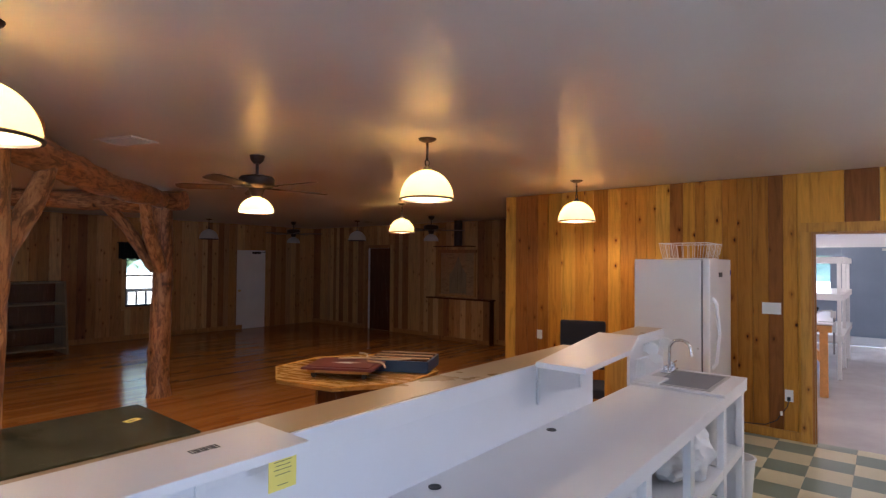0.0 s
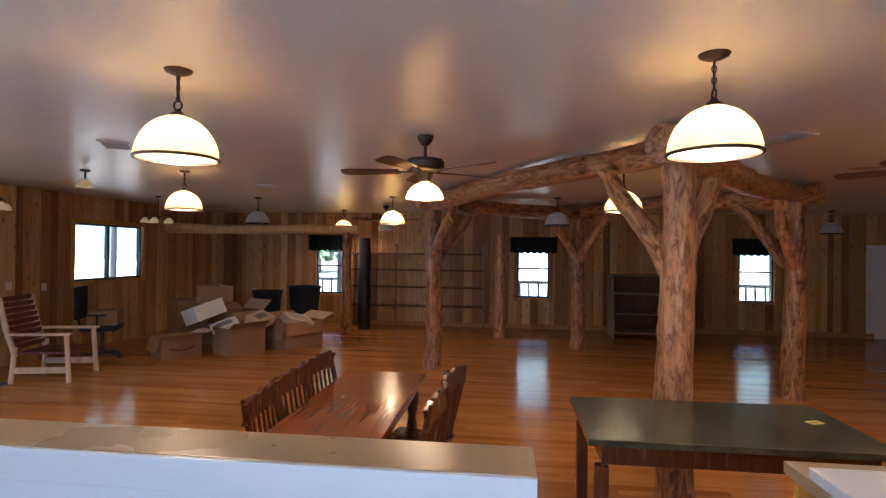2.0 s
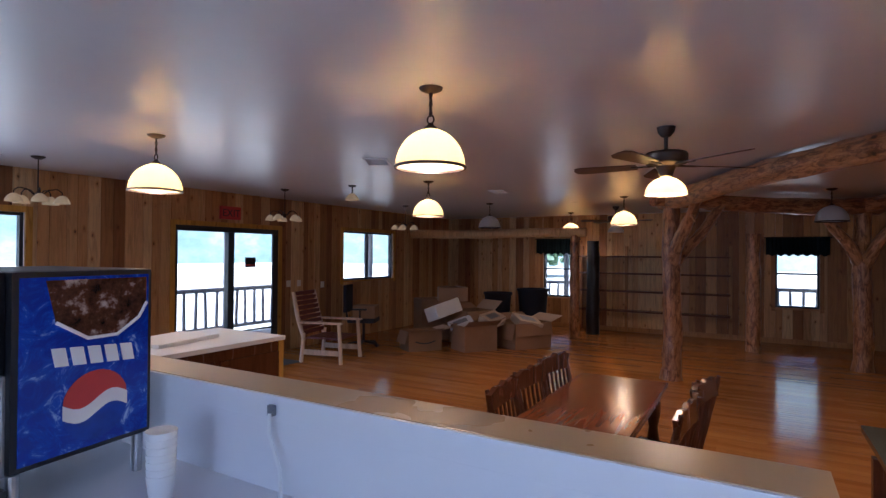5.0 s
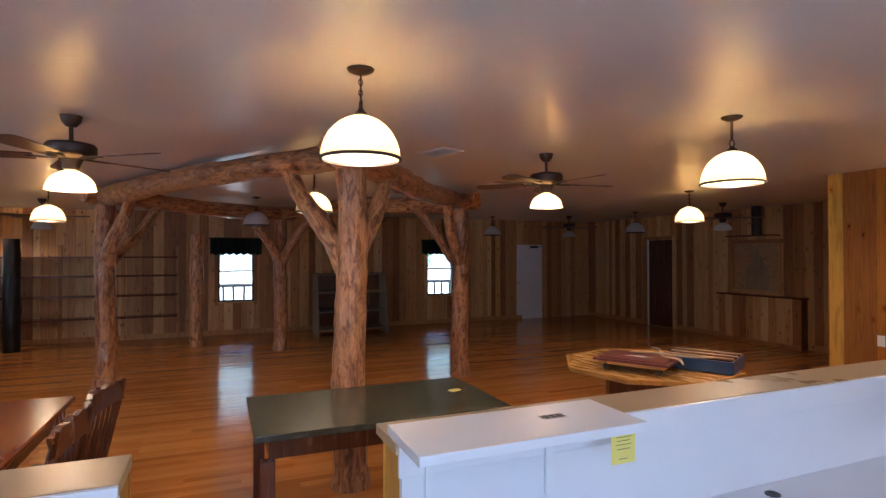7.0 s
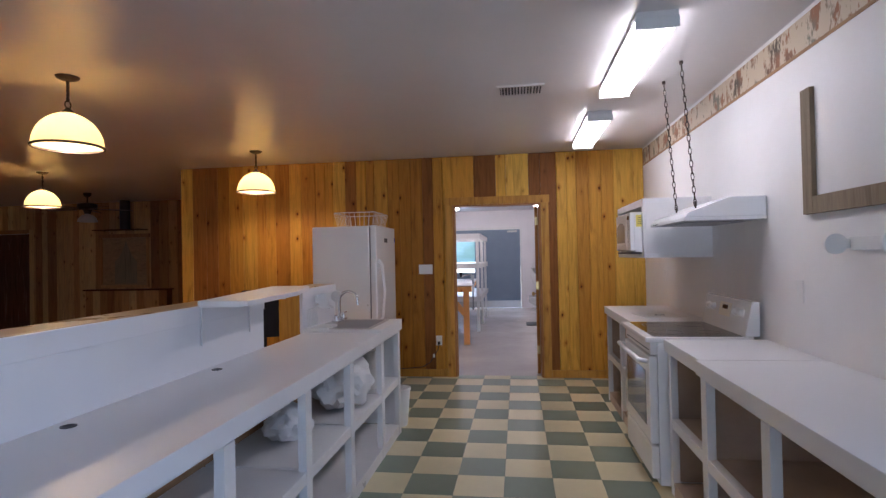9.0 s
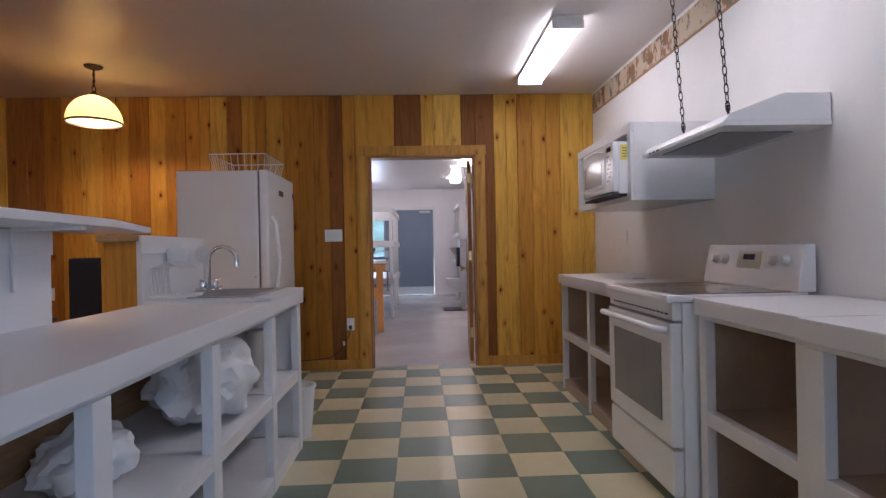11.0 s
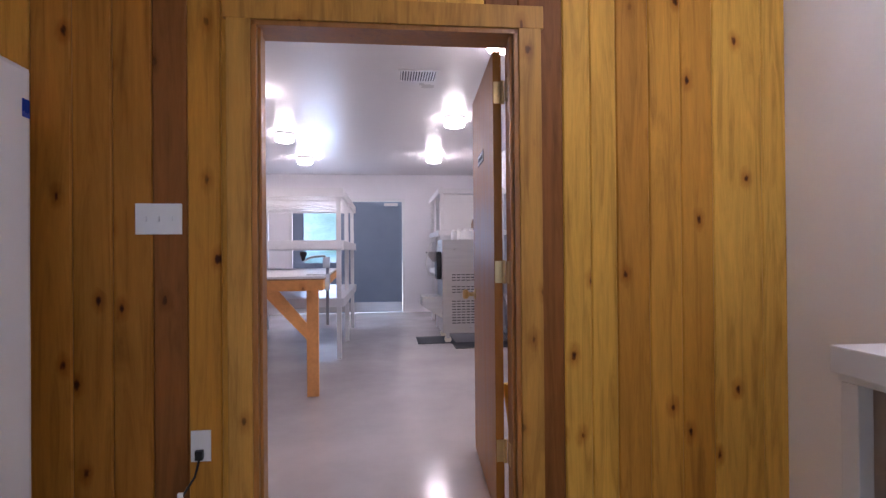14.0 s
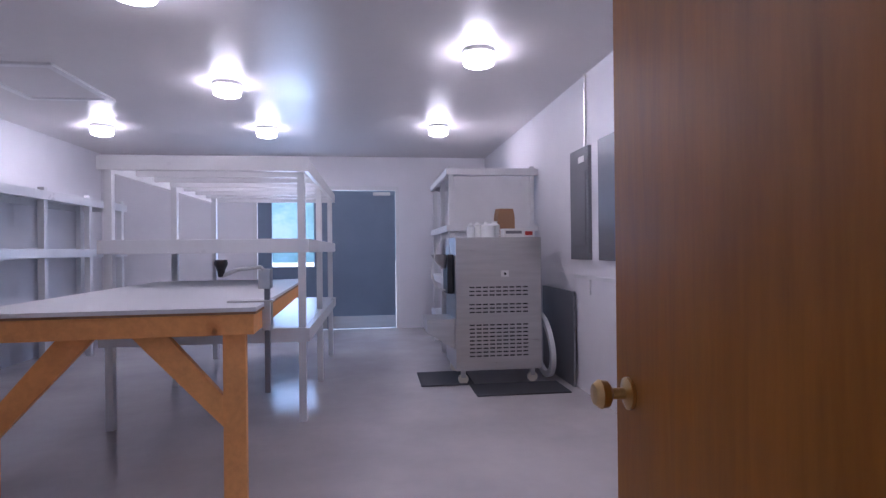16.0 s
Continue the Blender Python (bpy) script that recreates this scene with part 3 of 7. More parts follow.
sky_lamp = lamp("sky_fill_in_doors", "AREA", SKY_WATTS, (0.62, 0.80, 1.0), look((0.15, SOUTH - 0.06, 1.05), (0.15, 0, 1.05)), 1.9, 1.95)
# unseen window and bluish area lamp, added to brighten the bar panels
window("window_6", pose(EAST, 1.0, 0, 0, 0, -90), 1.8, 1.0, 2.1, "dark-framed kitchen window added out of view in the white wall", False, True, 0.115, WHITEPAINT)
east_lamp = lamp("added_window_fill", "AREA", SKY_WATTS * 0.30, (0.55, 0.76, 1.0), look((EAST + 0.05, 0.1, 1.55), (0, 0.1, 1.55)), 1.7, 1.0)
window("window_5", SM @ pose(S_OPEN[2][0], 0, 0), 1.70, 1.15, 2.14, "sliding window with dark frame in pine wall", False, True, 0.115, TRIM)
sl = window("door_2", SM @ pose(S_OPEN[1][0], 0, 0), 1.90, 0.0, 2.08, "black-framed sliding glass patio door", False, True, 0.115, TRIM)
bm = B()
box(bm, 0.0, 1.9, -0.02, 0.02, 2.0, 2.08, 0.004)
box(bm, 0.0, 0.05, -0.015, 0.02, 0, 2.0, 0.004)
box(bm, 0.90, 1.01, -0.015, 0.02, 0, 2.0, 0.004)
box(bm, 1.79, 1.9, -0.015, 0.02, 0, 2.0, 0.004)
box(bm, 0.05, 0.90, -0.01, 0.01, 0.42, 0.45, 0.003)
box(bm, 1.01, 1.79, -0.01, 0.01, 0.42, 0.45, 0.003)
part("track_cover", bm, FRAMEBLACK, sl)
sg = thing("window_sign", "small black and red notice on the patio door", "sign")
sg.matrix_basis = SM @ pose(S_OPEN[1][0] + 1.28, 0.064, 1.45)
bm = B()
box(bm, 0, 0.21, -0.003, 0, 0, 0.16)
part("sheet", bm, INK, sg)
bm = B()
box(bm, 0.012, 0.198, -0.005, -0.0035, 0.02, 0.05)
part("red_band", bm, RED, sg)
exit_sign = thing("exit_sign", "red exit sign on the wall above the patio door", "sign")
exit_sign.matrix_basis = SM @ pose(S_OPEN[1][0] + 0.72, -0.02, 2.2)
bm = B()
box(bm, 0, 0.36, -0.05, 0, 0, 0.2, 0.006)
part("housing", bm, RED, exit_sign)
bm = B()
txt = bpy.data.curves.new("exit", "FONT")
txt.body, txt.size, txt.extrude, txt.align_x = "EXIT", 0.16, 0.002, "CENTER"
tob = new("letters", txt)
tob.data.materials.append(INK)
tob.parent = exit_sign
tob.matrix_basis = pose(0.18, -0.053, 0.045, 90)

# white door and dark doorway of the hall
wd = thing("door_3", "white painted flush door closed in the cedar wall", "door", kind="structure")
wd.matrix_basis = WM @ pose(W_OPEN[3][0], 0, 0)
bm = B()
box(bm, 0.001, 0.799, 0.0, 0.04, -0.03, 1.969)
part("leaf", bm, WHITEPAINT, wd)
bm = B()
lathe(bm, [(0.03, 0), (0.012, 0.01), (0.012, 0.03), (0.027, 0.045), (0.0, 0.07)], 14)
bmesh.ops.transform(bm, matrix=pose(0.07, 0, 0.95, 90), verts=bm.verts)
part("doorknob", bm, BRASS, wd, smooth=True)
bm = B()
box(bm, 0.42, 0.64, -0.05, -0.002, 1.88, 1.94, 0.006)
rod(bm, (0.5, -0.04, 1.91), (0.72, -0.16, 1.93), 0.008)
part("door_closer", bm, BLACK, wd)
dd = thing("doorway_dark", "dark brown open doorway frame in the hall wall", "door frame", kind="structure")
dd.matrix_basis = WALLS["wall_north"][0] @ pose(N_OPEN[0][0], 0, 0)
for a, b, c, d in ((-0.09, 0.0, 0, 2.13), (0.82, 0.91, 0, 2.13), (0.0, 0.82, 2.05, 2.13)):
    bm = B()
    box(bm, a, b, -0.036, -0.0185, c, d, 0.004)
    part("casing", bm, CEDAR, dd)
# dark backing sheet: blocks outdoor light and gives the doorway its darkness
bm = B()
box(bm, 0.001, 0.819, 0.06, 0.10, -0.03, 2.049)
part("leaf", bm, DARKWOOD, dd, "dark backing that stands for the unlit space beyond")

# store room double doors
rd = thing("door_4", "pair of grey-blue painted exit doors", "door", (ROOM_W - 0.12 + 2.27, ROOM_N + 0.03, 0), kind="structure")
for k, x in enumerate((0.012, 1.034)):
    bm = B()
    z0, z1, gx0, gx1 = 0.96, 1.93, 0.20, 0.82
    if k == 0:
        for a, b, c, d in ((0, gx0, 0.01, 2.105), (gx1, 1.018, 0.01, 2.105), (gx0, gx1, 0.01, z0), (gx0, gx1, z1, 2.105)):
            box(bm, x + a, x + b, 0, 0.045, c, d)
    else:
        box(bm, x, x + 1.018, 0, 0.045, 0.01, 2.105, 0.003)
    leaf = part("leaf", bm, BLUEPAINT, rd)
    if k == 0:
        bm = B()
        box(bm, x + gx0, x + gx1, 0.018, 0.024, z0, z1)
        part("pane", bm, GLASS, leaf).visible_shadow = False
        bm = B()
        for a, b, c, d in ((gx0 - 0.02, gx0, z0 - 0.02, z1 + 0.02), (gx1, gx1 + 0.02, z0 - 0.02, z1 + 0.02), (gx0, gx1, z0 - 0.02, z0), (gx0, gx1, z1, z1 + 0.02)):
            box(bm, x + a, x + b, -0.008, -0.0005, c, d)
        part("glazing_bead", bm, BLUEPAINT, leaf)
    bm = B()
    box(bm, x + 0.01, x + 1.005, -0.004, -0.0005, 0.02, 0.20)
    part("kick_plate", bm, STEEL, leaf, "brushed steel kick plate")
bm = B()
box(bm, 1.72, 1.98, -0.05, -0.001, 2.03, 2.08, 0.005)
part("door_closer", bm, STEEL, rd)
bm = B()
for a, b, c, d in ((-0.05, 0.008, 0, 2.17), (2.056, 2.11, 0, 2.17), (0.008, 2.056, 2.108, 2.17)):
    box(bm, a, b, -0.042, -0.031, c, d, 0.003)
part("casing", bm, WHITEPAINT, rd)
lamp("sky_in_exit_door", "AREA", SKY_WATTS * 0.18, (0.60, 0.80, 1.0), look((ROOM_W - 0.12 + 2.27 + 0.52, ROOM_N - 0.02, 1.45), (ROOM_W - 0.12 + 2.27 + 0.52, 0, 0.6)), 0.6, 0.95)
window("window_7", pose(ROOM_E, 9.5, 0, 0, 0, -90), 0.7, 1.15, 2.0, "dark-framed store room window in pine casing", True, False, 0.12, TRIM)

# kitchen: left counter with raised bar
XF, XB, XC = -0.672, -1.22, -1.41


def counter_run(name, words, x0, x1, y0, y1, posts, face, mid=0.46, top=LAMINATE, shelf=True, base=0.08, post_w=0.05, inner=None, divided=False):
    """White open-shelved base with a laminate top; face is the x of the open side."""
    t = thing(name, words, "counter")
    s = 1 if face == x1 else -1
    inside = inner or WHITEPAINT
    bm = B()
    box(bm, x0 - (0.02 if s < 0 else 0), x1 + (0.02 if s > 0 else 0), y0, y1, 0.842, 0.91, 0.004)
    part("worktop", bm, top, t)
    bm = B()
    box(bm, face - s * 0.02, face - s * 0.002, y0, y1, 0.822, 0.8415, 0.003)
    part("top_rail", bm, WHITEPAINT, t)
    back = x0 if s > 0 else x1
    for yy in posts:
        bm = B()
        box(bm, face - s * 0.04, face, yy - post_w / 2, yy + post_w / 2, 0.0, 0.8215, 0.003)
        part("post", bm, WHITEPAINT, t)
        bm = B()
        box(bm, back + s * 0.02, face - s * 0.0405, yy - 0.009, yy + 0.009, base, 0.841)
        if divided or yy in (posts[0], posts[-1]):
            part("divider", bm, inside, t)
        else:
            bm.free()
            bm = B()
            box(bm, back + s * 0.02, face - s * 0.0405, yy - 0.02, yy + 0.02, mid - 0.06, mid - 0.0205)
            part("bearer", bm, inside, t)
    for a, b in zip(posts, posts[1:]):
        if shelf:
            bm = B()
            box(bm, back + s * 0.02, face - s * 0.045, a + 0.0095, b - 0.0095, mid - 0.02, mid, 0.002)
            part("shelf", bm, inside, t)
            bm = B()
            box(bm, face - s * 0.0445, face - s * 0.002, a + post_w / 2, b - post_w / 2, mid - 0.055, mid + 0.002, 0.003)
            part("shelf_lip", bm, WHITEPAINT, t)
    bm = B()
    box(bm, back + s * 0.02, face - s * 0.002, posts[0] + 0.03, posts[-1] - 0.03, base - 0.02, base)
    box(bm, face - s * 0.03, face - s * 0.004, posts[0] + 0.03, posts[-1] - 0.03, 0.0, base - 0.0205)
    part("floor_board", bm, inside, t)
    bm = B()
    box(bm, back + s * 0.001, back + s * 0.019, posts[0], posts[-1], 0.0, 0.841)
    part("back_panel", bm, inner or PLY, t, "bare wooden back")
    return t


counter_run("island_counter", "long white open-shelved counter with laminate worktop", XB, XF, 0.70, 4.71, [0.735, 1.40, 2.07, 2.76, 3.42, 4.14, 4.675], XF, post_w=0.07)
for y in (1.93, 2.80):
    g = thing("cable_grommet", "black cable grommet set into the white worktop", "grommet", (-1.15, y, 0.9105), group="worktop grommets")
    bm = B()
    lathe(bm, [(0.017, 0), (0.024, 0), (0.024, 0.003), (0.017, 0.003)], 20, closed=True)
    part("ring", bm, BLACK, g)
    bm = B()
    lathe(bm, [(0.0, 0.0), (0.017, 0.0), (0.017, 0.0012), (0.0, 0.0012)], 20)
    part("cap", bm, INK, g)


def bar(name, y0, y1, words):
    t = thing(name, words, "bar")
    bm = B()
    box(bm, XB - 0.02, XB, y0, y1, 0.0, 1.195)
    part("white_panel", bm, LAMINATE, t)
    bm = B()
    box(bm, XC + 0.03, XB - 0.0205, y0 + 0.004, y1 - 0.004, 0.0, 1.195)
    part("core", bm, TRIM, t, "bare pine end")
    bm = B()
    box(bm, XC, XB - 0.005, y0 - 0.015, y1, 1.1955, 1.224, 0.003)
    part("cap", bm, TANCAP, t, "tan laminate bar cap")
    bm = B()
    box(bm, XB - 0.0045, XB + 0.008, y0 - 0.01, y1, 1.14, 1.222, 0.003)
    part("edge_trim", bm, LAMINATE, t)
    x, k = y0, 0
    while x < y1 - 0.02:
        w = min(0.13, y1 - x)
        ob = new("board", board_mesh(w, 1.19, PINE))
        ob.matrix_basis = pose(XC + 0.03, x + w, 0, 0, 0, -90)
        ob.parent = t
        x += w
    return t


bar("bar_wall", 0.67, 3.43, "raised bar wall with tan cap and white panel")
bar("bar_wall", 4.02, 4.71, "short raised bar piece beside the sink")
bar("bar_wall", -3.2, 0.05, "raised bar wall with tan cap on the drinks side")


def bar_shelf(x0, x1, y0, y1, brackets, words, outline=None):
    t = thing("bar_shelf", words, "shelf", group="white shelves on the bar")
    bm = B()
    shape(bm, outline or [(x0, y0), (x1, y0), (x1, y1), (x0, y1)], "z", 1.2265, 1.252, 0.003)
    part("board", bm, LAMINATE, t)
    for y in brackets:
        bm = B()
        box(bm, XB + 0.0085, XB + 0.016, y - 0.012, y + 0.012, 1.03, 1.226)
        box(bm, XB + 0.0165, x1 - 0.03, y - 0.012, y + 0.012, 1.2145, 1.226)
        part("bracket", bm, WHITEPAINT, t, "white steel shelf bracket")
    return t


sh1 = bar_shelf(-1.30, -1.05, 0.655, 1.31, (0.74, 1.10), "loose white laminate shelf on the bar cap")
sh2 = bar_shelf(-1.40, -0.97, 2.70, 3.35, (2.78, 3.25), "white laminate shelf at the end of the bar", [(-1.17, 2.68), (-0.92, 2.68), (-0.96, 3.34), (-1.13, 3.93), (-1.40, 3.93)])
lb = thing("barcode_label", "small barcode label on the white shelf", "label", (-1.19, 1.10, 1.2525))
bm = B()
box(bm, -0.02, 0.02, -0.04, 0.04, 0, 0.0006)
part("sheet", bm, PAPER, lb)
for k in range(11):
    bm = B()
    box(bm, -0.015, 0.015, -0.036 + k * 0.0065, -0.032 + k * 0.0065 + (k % 3) * 0.001, 0.0007, 0.001)
    part("bar_line", bm, INK, lb)
tag = thing("price_tag", "yellow paper tag with print hanging from the shelf edge", "tag", (-1.068, 1.24, 1.145))
bm = B()
box(bm, 0, 0.0012, -0.04, 0.04, 0, 0.106)
part("sheet", bm, YELLOW, tag)
for k, (a, b) in enumerate(((0.094, 0.022), (0.086, 0.016), (0.07, 0.026), (0.06, 0.022), (0.05, 0.026), (0.038, 0.022), (0.012, 0.015))):
    bm = B()
    box(bm, 0.0013, 0.0016, -b, b, a, a + (0.004 if k < 2 else 0.0015))
    part("print_line", bm, INK, tag)

# sink with faucet, towel holder and bag
sk = thing("sink", "stainless steel drop-in sink in a white slab", "sink", (-0.93, 4.45, 0.9285))
bm = B()
box(bm, XB + 0.931, XF + 0.951, -0.42, 0.262, -0.018, -0.0005, 0.003)
part("slab", bm, LAMINATE, sk, "raised white laminate slab")
bm = B()
for a, b, c, d in ((-0.25, 0.19, 0.16, 0.185), (-0.25, 0.19, -0.375, -0.35), (-0.25, -0.17, -0.35, 0.16), (0.165, 0.19, -0.35, 0.16)):
    box(bm, a, b, c, d, 0, 0.006, 0.002)
part("rim", bm, STEEL, sk)
# no recess: the bowl's shaded depth is put into a flat dark grey
bm = B()
box(bm, -0.17, 0.165, -0.35, 0.16, 0.0003, 0.0012)
part("bowl", bm, PANELGREY, sk, "flat dark grey sheet standing for the shaded steel bowl")
fc = thing("faucet", "chrome gooseneck faucet with two lever handles", "faucet", (-1.12, 4.53, 0.935))
bm = B()
box(bm, -0.03, 0.03, -0.11, 0.11, 0, 0.018, 0.006)
part("base_plate", bm, CHROME, fc)
bm = B()
arc = [(0, 0, 0.018), (0, 0, 0.16)] + [(0.075 - 0.075 * math.cos(a), 0, 0.16 + 0.075 * math.sin(a)) for a in (math.pi * k / 10 for k in range(1, 10))] + [(0.15, 0, 0.155), (0.152, 0, 0.125)]
tube(bm, arc, 0.0105, 10)
part("spout", bm, CHROME, fc, smooth=True)
for s in (-1, 1):
    bm = B()
    lathe(bm, [(0.018, 0.018), (0.02, 0.035), (0.013, 0.055), (0.0, 0.06)], 14, (0, s * 0.08, 0))
    rod(bm, (0, s * 0.08, 0.05), (0.01, s * 0.14, 0.06), 0.007, 0.005)
    part("handle", bm, CHROME, fc, smooth=True)
th = thing("towel_holder", "white plastic paper towel holder on the bar panel", "towel holder", (XB + 0.011, 4.40, 1.13))
bm = B()
box(bm, 0, 0.016, -0.16, 0.16, -0.03, 0.03, 0.004)
part("bracket", bm, PLASTIC, th)
for s in (-1, 1):
    bm = B()
    lathe(bm, [(0.0, 0), (0.045, 0), (0.045, 0.014), (0.0, 0.014)], 18)
    bmesh.ops.transform(bm, matrix=pose(0.06, s * 0.15, 0, 90), verts=bm.verts)
    box(bm, 0.012, 0.06, s * 0.15 - 0.010, s * 0.15 + 0.003, -0.02, 0.02)
    part("arm", bm, PLASTIC, th)
gl = thing("dish_rack", "white plastic rack standing on the worktop", "dish rack", (-1.12, 4.15, 0.929))
bm = B()
for k in range(7):
    tube(bm, [(-0.07, -0.09 + k * 0.03, 0.0), (-0.08, -0.09 + k * 0.03, 0.14), (0.0, -0.09 + k * 0.03, 0.17), (0.06, -0.09 + k * 0.03, 0.14)], 0.004, 6)
part("wires", bm, PLASTIC, gl)
bm = B()
box(bm, -0.085, 0.075, -0.11, 0.11, 0, 0.015, 0.004)
part("tray", bm, PLASTIC, gl)


def lumpy(name, words, cat, at, r, mat_, seed, squash=(1, 1, 1)):
    t = thing(name, words, cat, at)
    bm = B()
    bmesh.ops.create_icosphere(bm, subdivisions=4, radius=1.0)
    for v in bm.verts:
        n = noise.noise(v.co * 2.2 + Vector((seed, 0, 0))) * 0.28 + noise.noise(v.co * 6.0 + Vector((0, seed, 0))) * 0.12
        v.co = Vector((v.co.x * squash[0], v.co.y * squash[1], max(v.co.z, -0.75) * squash[2])) * r * (1 + n)
    low = min(v.co.z for v in bm.verts)
    for v in bm.verts:
        v.co.z = max(v.co.z - low, 0)
    part("body", bm, mat_, t, smooth=True)
    return t


lumpy("plastic_bag", "crumpled white plastic bag on the counter shelf", "bag", (-0.87, 3.80, 0.462), 0.19, BAG, 3.0, (1, 1.4, 0.9))
lumpy("plastic_bag", "crumpled white plastic bag inside the counter", "bag", (-0.95, 3.15, 0.462), 0.12, BAG, 9.0, (1, 1.2, 0.8))
pr = thing("paper_roll", "white paper towel roll standing under the counter", "paper roll", (-0.80, 4.33, 0.4605))
bm = B()
lathe(bm, [(0.02, 0), (0.06, 0), (0.06, 0.28), (0.02, 0.28)], 24, closed=True)
part("roll", bm, PAPER, pr, smooth=True)
bn = thing("waste_bin", "small white plastic bin at the counter's end", "bin", (-0.74, 4.90, 0))
bm = B()
lathe(bm, [(0.08, 0), (0.105, 0.30), (0.112, 0.30), (0.112, 0.315), (0.098, 0.315), (0.075, 0.01)], 24)
part("body", bm, PLASTIC, bn, smooth=True)

# fridge with basket
fr = thing("freezer", "tall white upright freezer against the plank wall", "freezer", (-1.80, 5.70, 0))
bm = B()
box(bm, 0, 0.605, 0.0, 0.845, 0.05, 1.76, 0.012)
part("body", bm, APPLIANCE, fr)
bm = B()
box(bm, 0.6055, 0.617, 0.012, 0.833, 0.10, 1.75)
part("gasket", bm, PANELGREY, fr, "grey rubber door seal")
bm = B()
box(bm, 0.6175, 0.68, 0.0, 0.845, 0.085, 1.766, 0.016)
fdoor = part("door", bm, APPLIANCE, fr)
bm = B()
tube(bm, [(0.678, 0.085, 0.77), (0.715, 0.09, 0.82), (0.738, 0.10, 1.09), (0.715, 0.09, 1.36), (0.678, 0.085, 1.41)], [0.02, 0.016, 0.015, 0.016, 0.02], 10)
part("handle", bm, APPLIANCE, fdoor, smooth=True)
bm = B()
box(bm, 0.56, 0.665, 0.02, 0.825, 0.0, 0.08, 0.01)
part("kick_plate", bm, APPLIANCE, fr)
bm = B()
box(bm, 0.6805, 0.683, 0.33, 0.47, 1.595, 1.64, 0.0008)
part("badge", bm, INK, fdoor, "small dark maker's badge")
bm = B()
box(bm, 0.6805, 0.6815, 0.80, 0.838, 1.60, 1.66)
part("sticker", bm, BLUE, fdoor, "small blue sticker")
bm = B()
lathe(bm, [(0.0, 0.0), (0.009, 0.0), (0.008, 0.004), (0.0, 0.005)], 12)
bmesh.ops.transform(bm, matrix=pose(0.58, -0.0005, 0.95, 90), verts=bm.verts)
part("lock", bm, STEEL, fr)
bk = thing("wire_basket", "white wire basket on top of the freezer", "basket", (-1.40, 6.16, 1.767))
bm = B()
for z, s in ((0.004, 0.88), (0.15, 1.0)):
    tube(bm, [(-0.22 * s, -0.28 * s, z), (0.22 * s, -0.28 * s, z), (0.22 * s, 0.28 * s, z), (-0.22 * s, 0.28 * s, z)], 0.004, 6, True)
part("rims", bm, PLASTIC, bk)
bm = B()
for k in range(9):
    u = -0.22 + 0.055 * k
    for s in (-1, 1):
        rod(bm, (u * 0.88, s * 0.246, 0.004), (u, s * 0.28, 0.15), 0.0022, seg=5)
    rod(bm, (u * 0.88, -0.246, 0.004), (u * 0.88, 0.246, 0.004), 0.0022, seg=5)
for k in range(11):
    u = -0.28 + 0.056 * k
    for s in (-1, 1):
        rod(bm, (s * 0.194, u * 0.88, 0.004), (s * 0.22, u, 0.15), 0.0022, seg=5)
part("wires", bm, PLASTIC, bk)

# right side: counters, stove, hood, microwave
counter_run("wall_counter", "white open-shelved counter by the plank wall", 1.16, 1.735, 4.59, 5.85, [4.62, 5.16, 5.815], 1.16, inner=INNER)
counter_run("wall_counter", "short white open-shelved counter beside the stove", 1.18, 1.735, 3.115, 3.74, [3.14, 3.715], 1.18, mid=0.45, inner=INNER)
counter_run("wall_counter", "long white open-shelved counter along the white wall", 1.16, 1.735, 0.2, 3.105, [0.23, 1.1, 1.76, 2.42, 3.06], 1.16, inner=INNER, post_w=0.07)
st = thing("stove", "white freestanding electric range with glass top", "stove", (1.06, 3.775, 0))
W_ = 0.765
bm = B()
box(bm, 0.07, 0.655, 0.0, W_, 0.02, 0.885, 0.006)
part("body", bm, APPLIANCE, st)
bm = B()
box(bm, 0.0, 0.62, -0.003, W_ + 0.003, 0.886, 0.918, 0.012)
part("cooktop_rim", bm, APPLIANCE, st)
bm = B()
box(bm, 0.05, 0.565, 0.03, W_ - 0.03, 0.9183, 0.921)
ck = part("cooktop", bm, BLACKGLASS, st, "black ceramic glass cooktop")
for x, y, r in ((0.18, 0.2, 0.10), (0.18, 0.56, 0.075), (0.43, 0.2, 0.075), (0.43, 0.56, 0.10)):
    bm = B()
    lathe(bm, [(r - 0.003, 0), (r, 0), (r, 0.0006), (r - 0.003, 0.0006)], 36, (x, y, 0.9213), True)
    part("burner_ring", bm, PANELGREY, ck)
bm = B()
box(bm, 0.02, 0.069, 0.01, W_ - 0.01, 0.27, 0.80, 0.012)
dr = part("oven_door", bm, APPLIANCE, st)
bm = B()
box(bm, 0.0165, 0.0195, 0.10, W_ - 0.10, 0.36, 0.70, 0.001)
part("oven_window", bm, GREYGLASS, dr, "dark oven window")
bm = B()
tube(bm, [(0.02, 0.04, 0.765), (-0.03, 0.06, 0.772), (-0.035, W_ / 2, 0.775), (-0.03, W_ - 0.06, 0.772), (0.02, W_ - 0.04, 0.765)], 0.015, 10)
part("oven_handle", bm, APPLIANCE, dr, smooth=True)
bm = B()
box(bm, 0.03, 0.069, 0.01, W_ - 0.01, 0.81, 0.885, 0.004)
vp = part("vent_panel", bm, APPLIANCE, st)
for k in range(16):
    bm = B()
    box(bm, 0.0285, 0.0296, 0.05 + k * 0.041, 0.08 + k * 0.041, 0.83, 0.838)
    part("vent_slot", bm, INK, vp)
bm = B()
box(bm, 0.025, 0.069, 0.01, W_ - 0.01, 0.06, 0.255, 0.012)
part("drawer", bm, APPLIANCE, st)
bm = B()
